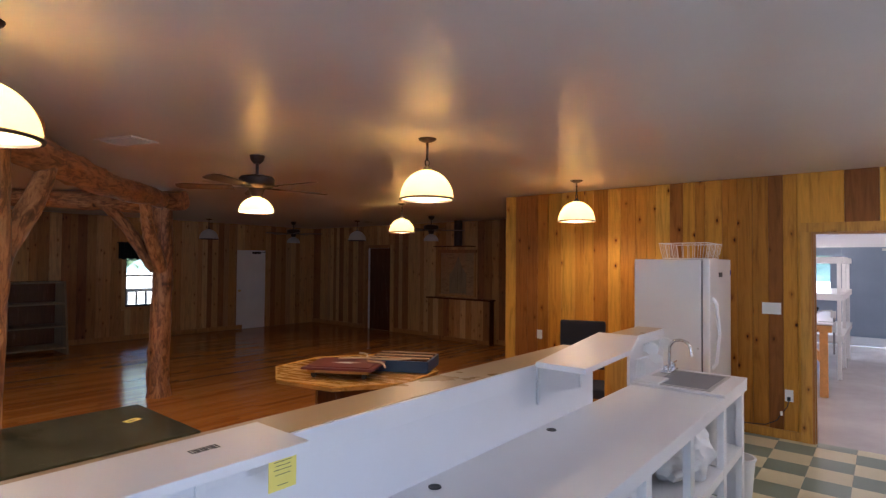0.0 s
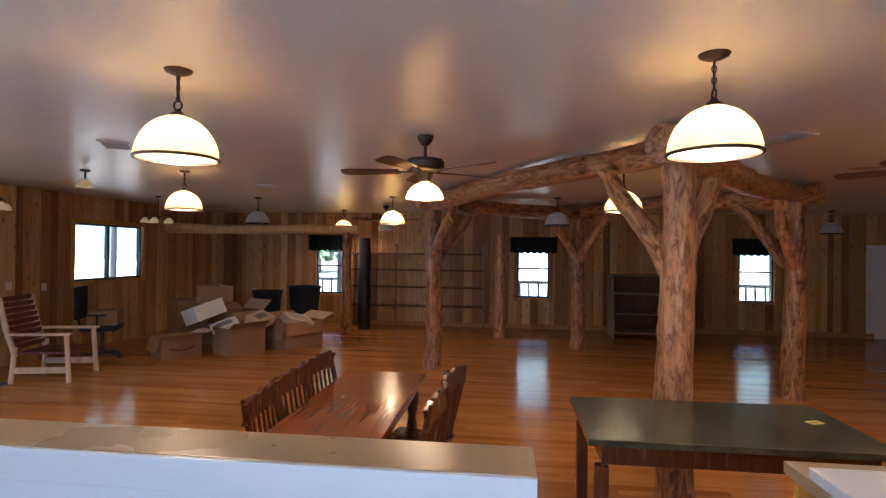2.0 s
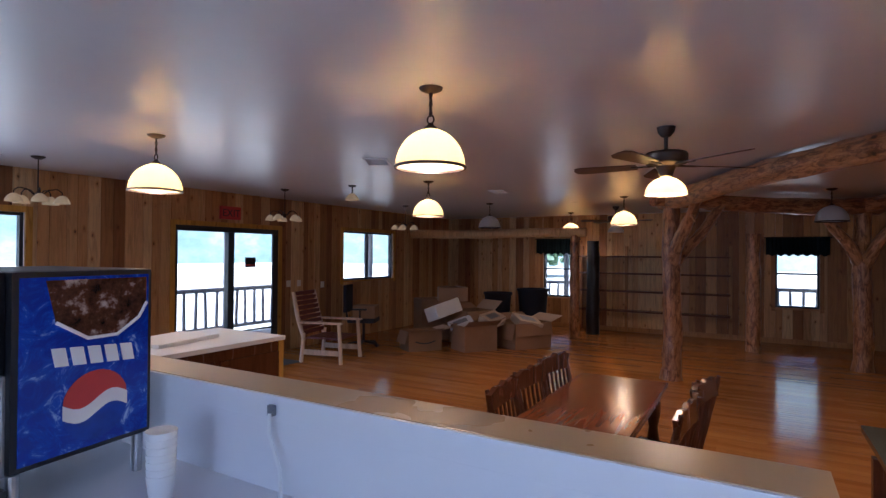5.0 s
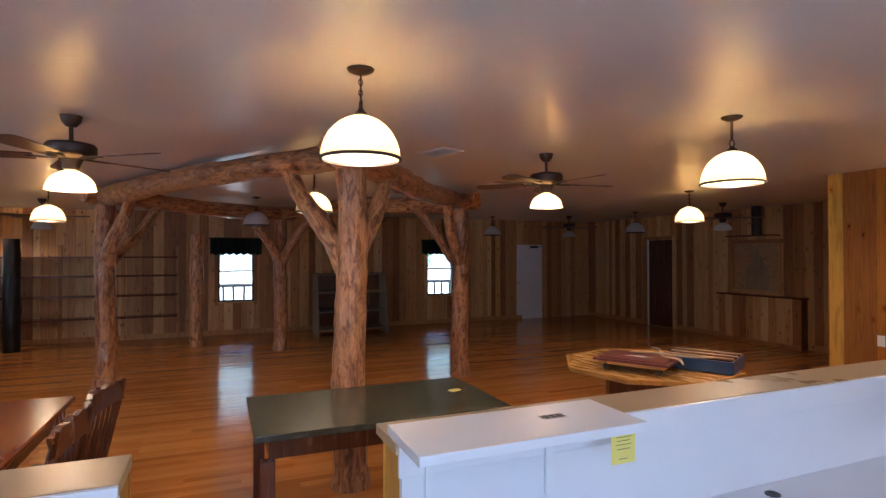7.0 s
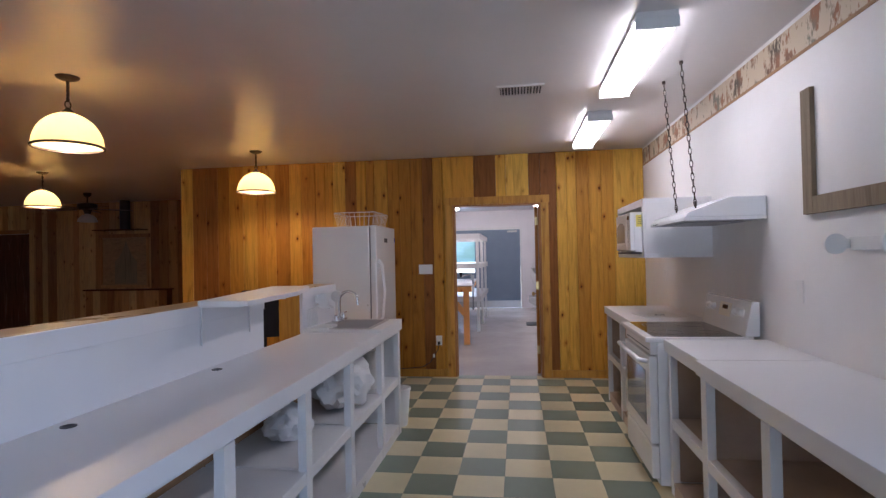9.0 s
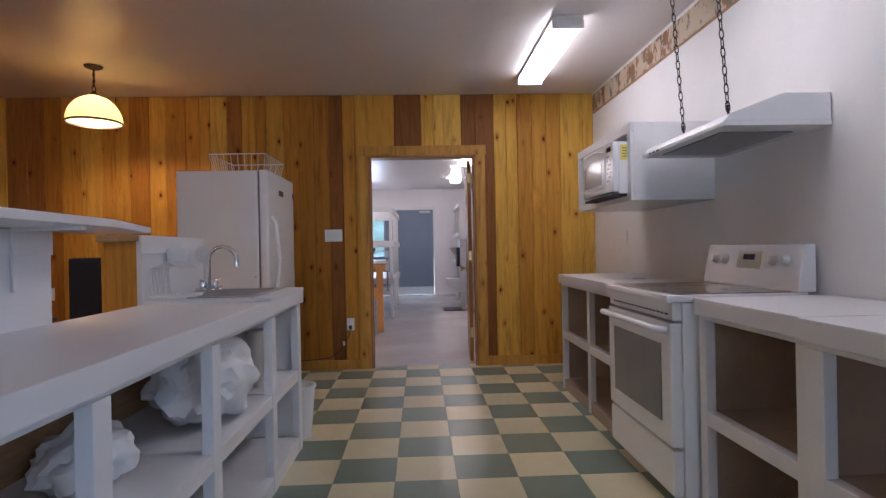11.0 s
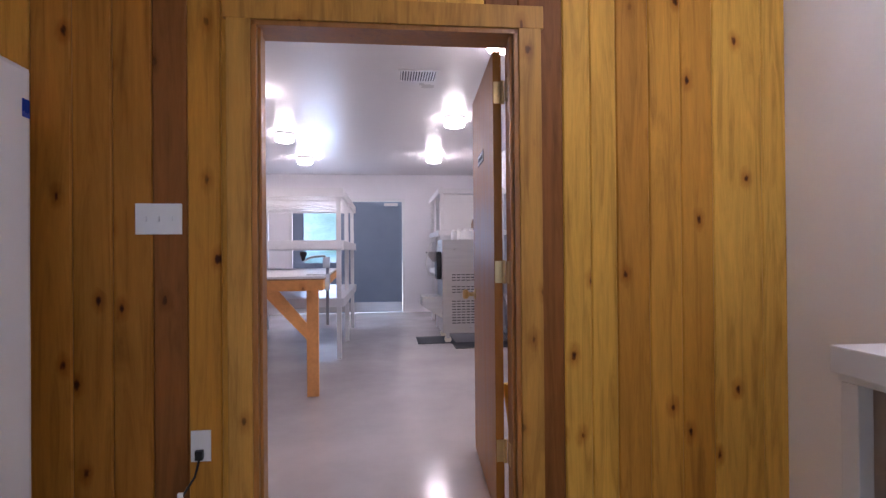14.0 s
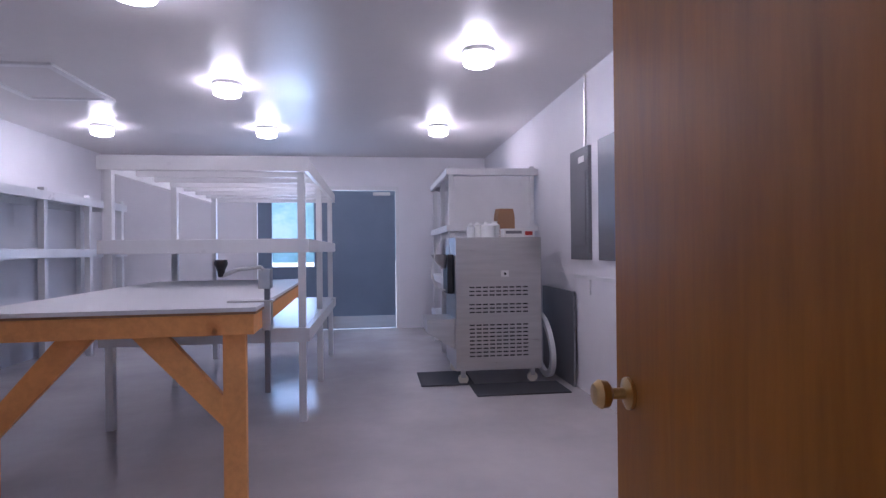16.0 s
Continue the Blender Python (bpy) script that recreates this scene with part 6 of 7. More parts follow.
def office_chair(at, rz, words):
    t = thing("office_chair", words, "office chair", at, rz)
    for k in range(5):
        a = radians(72 * k)
        bm = B()
        rod(bm, (0, 0, 0.09), (0.28 * math.cos(a), 0.28 * math.sin(a), 0.06), 0.022, 0.015)
        leg = part("base_arm", bm, BLACK, t)
        bm = B()
        lathe(bm, [(0.0, -0.02), (0.027, -0.02), (0.027, 0.02), (0.0, 0.02)], 12)
        bmesh.ops.transform(bm, matrix=pose(0.28 * math.cos(a), 0.28 * math.sin(a), 0.028, 90, 0, 72 * k), verts=bm.verts)
        part("caster", bm, BLACK, leg)
    bm = B()
    rod(bm, (0, 0, 0.08), (0, 0, 0.44), 0.025)
    part("gas_lift", bm, BLACK, t)
    bm = B()
    box(bm, -0.25, 0.25, -0.25, 0.25, 0.44, 0.53, 0.035)
    part("seat", bm, NAVY, t)
    bm = B()
    box(bm, -0.23, 0.23, -0.33, -0.26, 0.62, 1.12, 0.032)
    part("backrest", bm, NAVY, t)
    bm = B()
    tube(bm, [(0, -0.1, 0.45), (0, -0.3, 0.47), (0, -0.345, 0.7)], 0.02, 8)
    part("back_bar", bm, BLACK, t)
    for s in (-1, 1):
        bm = B()
        tube(bm, [(s * 0.22, 0.0, 0.46), (s * 0.3, 0.0, 0.5), (s * 0.3, 0.0, 0.68)], 0.015, 8)
        box(bm, s * 0.27, s * 0.33, -0.14, 0.12, 0.68, 0.71, 0.01)
        part("arm", bm, BLACK, t)
    return t


office_chair((-7.75, -6.3, 0), 25, "black office chair beside the cartons")
office_chair((-2.25, 5.45, 0), 200, "dark blue office chair behind the bar")
oct_box = thing("cardboard_box", "open carton resting on the office chair", "box", (-7.72, -6.22, 0.532), 25)
bm = B()
box(bm, -0.2, 0.2, -0.2, 0.2, 0, 0.22, 0.004)
part("body", bm, CARDBOARD, oct_box)
mt = thing("door_mat", "dark rubber mat before the patio door", "mat", (-5.6, -6.55, 0.0), 0)
bm = B()
box(bm, -0.5, 0.5, -0.35, 0.35, 0.001, 0.012, 0.003)
part("mat", bm, RUBBER, mt)
for x, z in ((-7.0, 1.15), (-6.75, 1.15), (-7.6, 1.1)):
    plate_on("light_switch", pose(x, SOUTH + 0.018, z, 0, 0, 180), 0.09, 0.115, [(0, 0)], "ivory switch plate on the pine wall")

# second bar near the patio door
b2 = thing("service_counter", "wood-fronted service counter with pale laminate top", "counter", (-3.2, -3.5, 0))
bm = B()
box(bm, 0.0, 1.9, -0.85, 0.0, 0.965, 1.0, 0.004)
part("worktop", bm, LAMINATE, b2)
bm = B()
box(bm, 0.05, 1.88, -0.82, -0.03, 0.0, 0.9645)
part("carcass", bm, DARKWOOD, b2)
for a, b in ((0.06, 0.62), (0.66, 1.22), (1.26, 1.84)):
    bm = B()
    box(bm, a, b, -0.0295, -0.008, 0.12, 0.88, 0.004)
    part("front_panel", bm, DARKWOOD, b2)
bm = B()
box(bm, 0.0, 0.0495, -0.83, -0.02, 0, 0.9645, 0.003)
part("end_panel", bm, PINE, b2)
bx3 = thing("flat_tray", "flat pale tray lying on the service counter", "tray", (-2.5, -4.0, 1.001), 12)
bm = B()
box(bm, -0.3, 0.3, -0.2, 0.2, 0, 0.03, 0.008)
part("body", bm, PLASTIC, bx3)

# drinks side: lower counter, soda dispenser, cups
counter_run("drinks_counter", "white counter below the bar holding the drinks machine", XB, -0.55, -3.2, -1.35, [-3.17, -2.3, -1.38], -0.55)
sd = thing("soda_dispenser", "blue printed soda fountain with black head and drip tray", "soda dispenser", (-0.67, -1.93, 0.911), 8)
for x in (-0.02, -0.42):
    for y in (-0.52, -0.02):
        bm = B()
        rod(bm, (x, y, 0), (x, y, 0.13), 0.018)
        part("foot", bm, STEEL, sd)
bm = B()
box(bm, -0.46, 0.0, -0.55, 0.0, 0.13, 0.72, 0.02)
part("cabinet", bm, BLACK, sd)
bm = B()
box(bm, -0.44, -0.02, 0.0005, 0.004, 0.15, 0.70)
side = part("side_print", bm, SPLASH, sd, "blue printed side panel with water splashes")
bm = B()
out = [(-0.43, 0.69), (-0.43, 0.60), (-0.40, 0.55), (-0.32, 0.50), (-0.22, 0.50), (-0.12, 0.56), (-0.09, 0.69)]
shape(bm, out, "y", 0.0045, 0.006)
part("drink_print", bm, SODA, side, "printed dark drink with ice")
bm = B()
tube(bm, [(-0.43, 0.006, 0.60), (-0.40, 0.006, 0.55), (-0.32, 0.006, 0.50), (-0.22, 0.006, 0.50), (-0.12, 0.006, 0.56)], 0.006, 6)
part("cup_rim_print", bm, PAPER, side)
bm = B()
for k in range(5):
    u = -0.385 + 0.056 * k
    shape(bm, [(u, 0.405 + 0.004 * k), (u + 0.042, 0.408 + 0.004 * k), (u + 0.054, 0.466 + 0.004 * k), (u + 0.012, 0.463 + 0.004 * k)], "y", 0.0045, 0.0065)
part("name_bar", bm, PAPER, side, "white slanted blocks of lettering")
bm = B()
rot = [(0.112 * math.cos(2 * math.pi * k / 32), 0.112 * math.sin(2 * math.pi * k / 32)) for k in range(32)]
shape(bm, [(-0.25 + u, 0.28 + v) for u, v in rot], "y", 0.0045, 0.0058)
part("round_print", bm, BLUE, side)
wave = [0.022 * math.sin(2 * math.pi * k / 12) for k in range(13)]
bm = B()
shape(bm, [(-0.25 + u, 0.28 + v) for u, v in rot if v > 0.035] + [(-0.25 - 0.106 + 0.212 * k / 12, 0.30 + wave[k]) for k in range(13)], "y", 0.006, 0.007)
part("red_print", bm, RED, side)
bm = B()
shape(bm, [(-0.25 - 0.108 + 0.216 * k / 12, 0.30 + wave[k]) for k in range(13)] + [(-0.25 + 0.108 - 0.216 * k / 12, 0.255 + wave[12 - k]) for k in range(13)], "y", 0.0072, 0.008)
part("white_band", bm, PAPER, side)
bm = B()
box(bm, 0.0, 0.20, -0.53, -0.02, 0.42, 0.72, 0.02)
hd = part("dispensing_head", bm, BLACK, sd)
bm = B()
box(bm, 0.2005, 0.205, -0.51, -0.04, 0.52, 0.70)
part("front_print", bm, SPLASH, hd)
bm = B()
box(bm, 0.03, 0.19, -0.0195, -0.016, 0.54, 0.70)
part("corner_print", bm, SPLASH, hd)
bm = B()
box(bm, 0.0005, 0.01, -0.53, -0.02, 0.13, 0.4195)
part("splash_plate", bm, STEEL, sd)
for k in range(5):
    bm = B()
    y = -0.46 + 0.095 * k
    lathe(bm, [(0.0, 0.33), (0.012, 0.33), (0.018, 0.4195), (0.0, 0.4195)], 12, (0.10, y, 0))
    nz = part("nozzle", bm, BLACK, sd, smooth=True)
    bm = B()
    box(bm, 0.07, 0.078, y - 0.012, y + 0.012, 0.27, 0.40, 0.002)
    part("lever", bm, CHROME, nz)
bm = B()
box(bm, 0.0, 0.30, -0.54, 0.0, 0.03, 0.10, 0.012)
tr = part("drip_tray", bm, BLACK, sd)
for k in range(12):
    bm = B()
    box(bm, 0.02, 0.28, -0.52 + k * 0.043, -0.505 + k * 0.043, 0.1005, 0.105)
    part("grid_bar", bm, BLACK, tr)
cs = thing("cup_stack", "tall stack of white foam cups", "cups", (-0.955, -1.66, 0.911))
for k in range(7):
    bm = B()
    z = 0.022 * k
    lathe(bm, [(0.0, z), (0.029, z), (0.042 + k * 0.0006, z + 0.10), (0.0425 + k * 0.0006, z + 0.104), (0.038, z + 0.104), (0.0, z + 0.098)], 24)
    part("cup", bm, PAPER, cs, smooth=True)
tubing = thing("drink_hose", "grey hose with blue fittings on the drinks counter", "hose", (XB + 0.012, -1.30, 0.911))
bm = B()
tube(bm, [(0.02, -0.15, 0.26), (0.03, -0.14, 0.2), (0.04, -0.08, 0.1), (0.09, -0.02, 0.02), (0.15, 0.0, 0.012)], 0.006, 8)
part("hose", bm, PLASTIC, tubing, smooth=True)
for p, q in (((0.15, 0.0, 0.012), (0.2, 0.02, 0.012)), ((0.08, 0.0, 0.02), (0.12, 0.05, 0.02))):
    bm = B()
    rod(bm, p, q, 0.011)
    part("fitting", bm, BLUE, tubing, "blue plastic fitting")
bm = B()
box(bm, 0.0, 0.018, -0.165, -0.14, 0.25, 0.285, 0.004)
part("connector", bm, PANELGREY, tubing)

# store room: drum lights, tables, racks, machine
def drum_light(at):
    t = thing("ceiling_light", "lit white glass drum ceiling light", "ceiling light", at, group="store room lights")
    bm = B()
    lathe(bm, [(0.0, -0.03), (0.115, -0.03), (0.12, -0.0005), (0.0, -0.0005)], 28)
    part("pan", bm, WHITEPAINT, t, smooth=True)
    bm = B()
    lathe(bm, [(0.0, -0.115), (0.07, -0.113), (0.105, -0.10), (0.112, -0.08), (0.112, -0.0305), (0.0, -0.0305)], 28)
    part("drum", bm, DRUM, t, "glowing opal glass drum", True)
    return t


d1 = drum_light((0.813, 10.45, TOP))
for x, y in ((0.80, 12.8), (-1.165, 11.39), (-1.16, 13.05), (-2.95, 13.09), (-1.166, 9.62), (0.85, 8.2)):
    copy_thing(d1, pose(x, y, TOP))
ceiling_vent((0.33, 9.1, TOP), 0.33, 0.30, 0)
ht = thing("attic_hatch", "white panelled attic hatch in the ceiling", "hatch", (-2.69, 11.5, TOP))
bm = B()
for a, b, c, d in ((-0.37, 0.37, -0.50, -0.44), (-0.37, 0.37, 0.44, 0.50), (-0.37, -0.31, -0.4395, 0.4395), (0.31, 0.37, -0.4395, 0.4395)):
    box(bm, a, b, c, d, -0.02, -0.0005, 0.003)
part("trim", bm, WHITEPAINT, ht)
bm = B()
box(bm, -0.305, 0.305, -0.435, 0.435, -0.01, -0.0005)
part("panel", bm, CEILING, ht)
bm = B()
tube(bm, [(-0.3, -0.3, -0.01), (-0.31, -0.31, -0.05), (-0.27, -0.33, -0.06), (-0.25, -0.31, -0.012)], 0.004, 6)
part("pull_ring", bm, BRONZE, ht)

wt = thing("packing_table", "raw pine lumber table with white laminate top", "table", (-1.01, 8.97, 0), 2.4)
bm = B()
box(bm, -0.575, 0.575, -0.02, 2.30, 0.944, 0.962, 0.002)
part("tabletop", bm, LAMINATE, wt)
bm = B()
box(bm, -0.575, 0.575, -0.02, 2.30, 0.934, 0.9437)
part("top_edge", bm, PLY, wt)
for a, b, c, d in ((-0.57, 0.565, -0.015, 0.023), (-0.57, -0.532, 0.0235, 2.29), (0.527, 0.565, 0.0235, 2.29)):
    bm = B()
    box(bm, a, b, c, d, 0.848, 0.9337, 0.003)
    part("apron", bm, LUMBER, wt)
for sx, x0, x1 in ((-1, -0.515, -0.425), (1, 0.432, 0.525)):
    bm = B()
    box(bm, x0, x1, 0.024, 0.066, 0, 0.8475, 0.004)
    part("leg", bm, LUMBER, wt)
    inner_x = x1 if sx < 0 else x0
    bm = B()
    shape(bm, [(inner_x, 0.455), (inner_x, 0.585), (inner_x - sx * 0.22, 0.8475), (inner_x - sx * 0.36, 0.8475)], "y", 0.03, 0.068, 0.002)
    part("brace", bm, LUMBER, wt)
bm = B()
shape(bm, [(-0.5155, 0.72), (-0.5155, 0.8475), (-0.545, 0.8475), (-0.54, 0.78)], "y", 0.028, 0.062, 0.002)
part("corner_block", bm, LUMBER, wt)
co = thing("can_opener", "steel bench can opener with black crank knob", "can opener", (-0.435, 9.22, 0.963))
bm = B()
box(bm, -0.02, 0.02, -0.03, 0.03, -0.13, -0.0, 0.004)
box(bm, -0.17, 0.03, -0.035, 0.035, 0.0, 0.008, 0.002)
part("clamp", bm, STEEL, co)
bm = B()
box(bm, -0.012, 0.012, -0.012, 0.012, -0.42, 0.14, 0.003)
part("shaft", bm, PANELGREY, co)
bm = B()
box(bm, -0.035, 0.02, -0.03, 0.03, 0.06, 0.15, 0.006)
part("gear_head", bm, STEEL, co)
bm = B()
tube(bm, [(0.0, 0, 0.13), (-0.02, -0.04, 0.16), (-0.12, -0.05, 0.15), (-0.19, -0.05, 0.12)], 0.009, 8)
part("crank", bm, STEEL, co, smooth=True)
bm = B()
lathe(bm, [(0.0, 0.115), (0.013, 0.12), (0.018, 0.15), (0.03, 0.175), (0.026, 0.195), (0.0, 0.2)], 16, (-0.19, -0.05, 0))
part("knob", bm, BLACK, co, smooth=True)
bm = B()
box(bm, 0.0135, 0.0145, -0.02, 0.02, -0.12, -0.05)
part("red_label", bm, RED, co)


def open_rack(name, words, x0, x1, ys, top, levels, beam=0.085, post=0.05, solid_shelf=True, mat_=None):
    t = thing(name, words, "shelf rack")
    mat_ = mat_ or WHITEPAINT
    for y in ys:
        for x in (x0, x1 - post):
            bm = B()
            box(bm, x, x + post, y, y + post, 0, top, 0.003)
            part("post", bm, mat_, t)
    for z in levels:
        for y, s in ((ys[0], -1), (ys[-1] + post, 1)):
            bm = B()
            box(bm, x0 - 0.004, x1 + 0.004, y, y + s * 0.03, z - beam, z, 0.003)
            part("end_beam", bm, mat_, t)
        for x, s in ((x0, -1), (x1, 1)):
            bm = B()
            box(bm, x, x + s * 0.03, ys[0] - 0.03, ys[-1] + post + 0.03, z - beam, z, 0.003)
            part("side_beam", bm, mat_, t)
        if z == top and not solid_shelf:
            n = 7
            for k in range(n):
                bm = B()
                yy = ys[0] + (ys[-1] - ys[0]) * (k + 0.5) / n
                box(bm, x0 + 0.001, x1 - 0.001, yy - 0.02, yy + 0.02, z - 0.07, z - 0.005)
                part("slat", bm, mat_, t)
        else:
            bm = B()
            box(bm, x0 + 0.001, x1 - 0.001, ys[0] - 0.02, ys[-1] + post + 0.02, z - 0.015, z + 0.003)
            part("shelf", bm, mat_, t)
    return t


open_rack("drying_rack", "tall white painted wooden rack with open top", -1.74, -0.425, (10.51, 11.71, 12.91), 1.845, (1.845, 1.28, 0.66), 0.095, 0.05, False)
open_rack("wall_rack", "long white painted wooden shelf rack by the wall", ROOM_W + 0.03, -3.24, (8.18, 9.05, 9.92, 10.79, 11.66, 12.53, 13.4, 14.2), 1.87, (1.83, 1.24, 0.56), 0.09, 0.06)
open_rack("wall_rack", "white painted wooden shelf rack behind the machine", 0.83, ROOM_E - 0.04, (12.2, 12.9, 13.7), 2.07, (2.04, 1.45, 0.88, 0.42), 0.07, 0.05)
bm = B()
box(bm, 0.885, ROOM_E - 0.095, 12.2, 12.215, 0.9, 1.96)
ep = thing("rack_end_panel", "white board closing the rack's end", "panel")
part("panel", bm, WHITEPAINT, ep)

mc = thing("steel_machine", "brushed steel batch machine on casters with vent slots", "machine", (0.757, 11.30, 0))
bm = B()
box(bm, 0, 0.772, 0, 0.66, 0.13, 1.30, 0.006)
body = part("cabinet", bm, STEEL, mc)
for z0, rows in ((0.25, 9), (0.635, 3), (0.785, 3)):
    for r in range(rows):
        for k in range(9):
            bm = B()
            box(bm, 0.12 + k * 0.06, 0.165 + k * 0.06, -0.002, -0.0003, z0 + r * 0.034, z0 + 0.012 + r * 0.034)
            part("vent_slot", bm, INK, body)
bm = B()
box(bm, 0.405, 0.475, -0.003, -0.0005, 0.95, 1.005)
sw = part("switch_plate", bm, PAPER, body)
bm = B()
box(bm, 0.43, 0.45, -0.006, -0.0032, 0.967, 0.987)
part("switch", bm, BLACK, sw)
bm = B()
shape(bm, [(-0.0005, 0.58), (-0.25, 0.58), (-0.25, 0.47), (-0.0005, 0.31)], "y", 0.05, 0.45)
part("chute", bm, STEEL, mc)
bm = B()
lathe(bm, [(0.02, 0.0), (0.03, 0.03), (0.11, 0.13), (0.115, 0.13), (0.035, 0.02)], 20, (-0.08, 0.25, 1.02))
part("hopper", bm, STEEL, mc, smooth=True)
bm = B()
box(bm, -0.06, -0.0005, 0.1, 0.4, 0.80, 1.15, 0.01)
part("head", bm, BLACK, mc)
bm = B()
tube(bm, [(-0.02, 0.2, 1.15), (-0.05, 0.18, 1.32), (-0.14, 0.15, 1.25), (-0.2, 0.15, 1.0), (-0.15, 0.2, 0.85), (-0.05, 0.25, 0.82)], 0.007, 8)
part("hose", bm, PAPER, mc, smooth=True)
for x in (0.07, 0.70):
    for y in (0.07, 0.59):
        bm = B()
        box(bm, x - 0.02, x + 0.02, y - 0.02, y + 0.02, 0.06, 0.1295)
        cst = part("caster", bm, STEEL, mc)
        bm = B()
        lathe(bm, [(0.0, -0.014), (0.045, -0.014), (0.045, 0.014), (0.0, 0.014)], 18)
        bmesh.ops.transform(bm, matrix=pose(x, y, 0.046, 90), verts=bm.verts)
        part("wheel", bm, IVORY, cst)
for x, y, r, h in ((0.93, 11.48, 0.035, 0.13), (1.0, 11.5, 0.04, 0.14), (1.08, 11.44, 0.065, 0.14), (1.16, 11.54, 0.05, 0.15)):
    bt = thing("bottle", "small white plastic bottle on the machine", "bottle", (x, y, 1.301), group="white bottles")
    bm = B()
    lathe(bm, [(0.0, 0), (r, 0), (r, h * 0.75), (r * 0.6, h * 0.85), (0.0, h * 0.85)], 18)
    part("body", bm, PLASTIC, bt, smooth=True)
    bm = B()
    lathe(bm, [(0.0, h * 0.851), (r * 0.55, h * 0.851), (r * 0.55, h), (0.0, h)], 14)
    part("cap", bm, PLASTIC, bt, smooth=True)
pb = thing("paper_bag", "brown folded paper bag on the machine", "paper bag", (1.27, 11.60, 1.301), 10)
bm = B()
shape(bm, [(-0.09, 0), (0.09, 0), (0.085, 0.2), (0.07, 0.27), (-0.07, 0.27), (-0.085, 0.2)], "y", -0.05, 0.05, 0.006)
part("body", bm, CARDBOARD, pb)
sb = thing("small_box", "small white box with red print on the machine", "box", (1.36, 11.38, 1.301), 3)
bm = B()
box(bm, -0.17, 0.12, -0.05, 0.05, 0, 0.075, 0.003)
part("body", bm, PAPER, sb)
bm = B()
box(bm, 0.03, 0.10, -0.0515, -0.0503, 0.015, 0.05)
part("red_print", bm, RED, sb)
bm = B()
box(bm, -0.15, 0.0, -0.0515, -0.0503, 0.03, 0.055)
part("dark_print", bm, PANELGREY, sb)
wn = thing("plastic_ring", "pale plastic ring leaning behind the machine", "ring", (1.60, 11.5, 0.002))
bm = B()
lathe(bm, [(0.24, -0.02), (0.30, -0.02), (0.30, 0.02), (0.24, 0.02)], 36, closed=True)
bmesh.ops.transform(bm, matrix=pose(0, 0, 0.305, 0, 84, 0), verts=bm.verts)
part("ring", bm, PLASTIC, wn, smooth=True)
dbd = thing("leaning_board", "dark board leaning on the store room wall", "board", (1.745, 11.35, 0.002))
bm = B()
box(bm, 0.0, 0.02, -0.25, 0.6, 0, 0.82, 0.002)
part("board", bm, PANELGREY, dbd)
for x0, x1, y0, y1 in ((0.45, 0.92, 11.32, 11.85), (0.87, 1.66, 10.93, 11.315)):
    rm = thing("rubber_mat", "dark rubber floor mat by the machine", "mat", group="machine mats")
    bm = B()
    box(bm, x0, x1, y0, y1, 0.001, 0.012, 0.003)
    part("mat", bm, RUBBER, rm)
for y0, y1 in ((10.77, 11.165), (10.06, 10.58)):
    ep_ = thing("breaker_panel", "grey steel electrical breaker panel on the wall", "electrical panel", (ROOM_E, y0, 1.10), group="breaker panels")
    bm = B()
    box(bm, -0.03, -0.0005, 0, y1 - y0, 0, 0.92, 0.003)
    bp_ = part("cover", bm, PANELGREY, ep_)
    bm = B()
    box(bm, -0.036, -0.0305, 0.05, y1 - y0 - 0.05, 0.12, 0.72, 0.002)
    dp_ = part("door", bm, PANELGREY, bp_)
    bm = B()
    box(bm, -0.033, -0.0306, 0.08, 0.2, 0.80, 0.85)
    part("label", bm, PAPER, bp_)
    bm = B()
    rod(bm, (-0.012, 0.1, 0.925), (-0.012, 0.1, TOP - 1.10 - 0.002), 0.011)
    part("conduit", bm, STEEL, ep_)
cn = thing("wall_molding", "thin white wall moulding under the breaker panels", "moulding", (ROOM_E, 9.4, 0.94))
bm = B()
box(bm, -0.012, -0.0005, 0, 1.75, 0, 0.03, 0.002)
box(bm, -0.012, -0.0005, 1.4, 1.42, -0.12, -0.0005)
part("strip", bm, WHITEPAINT, cn)
mb = thing("mop_bucket", "yellow plastic mop bucket behind the door", "mop bucket", (0.95, 7.45, 0), 20)
bm = B()
shape(bm, [(-0.16, 0.06), (0.16, 0.06), (0.21, 0.42), (-0.21, 0.42)], "y", -0.2, 0.2, 0.02)
part("tub", bm, YELLOWP, mb)
bm = B()
box(bm, -0.15, 0.15, -0.16, 0.02, 0.4205, 0.68, 0.02)
part("wringer", bm, YELLOWP, mb)
bm = B()
rod(bm, (0.05, 0.1, 0.2), (0.12, 0.18, 1.35), 0.013)
part("mop_handle", bm, LUMBER, mb)
for sx in (-1, 1):
    for sy in (-1, 1):
        bm = B()
        lathe(bm, [(0.0, -0.012), (0.03, -0.012), (0.03, 0.012), (0.0, 0.012)], 14)
        bmesh.ops.transform(bm, matrix=pose(sx * 0.12, sy * 0.14, 0.031, 90), verts=bm.verts)
        box(bm, sx * 0.12 - 0.01, sx * 0.12 + 0.01, sy * 0.14 - 0.008, sy * 0.14 + 0.008, 0.03, 0.062)
        part("caster", bm, BLACK, mb)
ck_ = thing("wall_clock", "round steel-rimmed clock on the store room wall", "clock", (ROOM_E, 8.47, 2.08))
bm = B()
lathe(bm, [(0.0, 0.0005), (0.13, 0.0005), (0.13, 0.03), (0.115, 0.035), (0.115, 0.02), (0.0, 0.02)], 32)
bmesh.ops.transform(bm, matrix=pose(0, 0, 0, 0, -90, 0), verts=bm.verts)
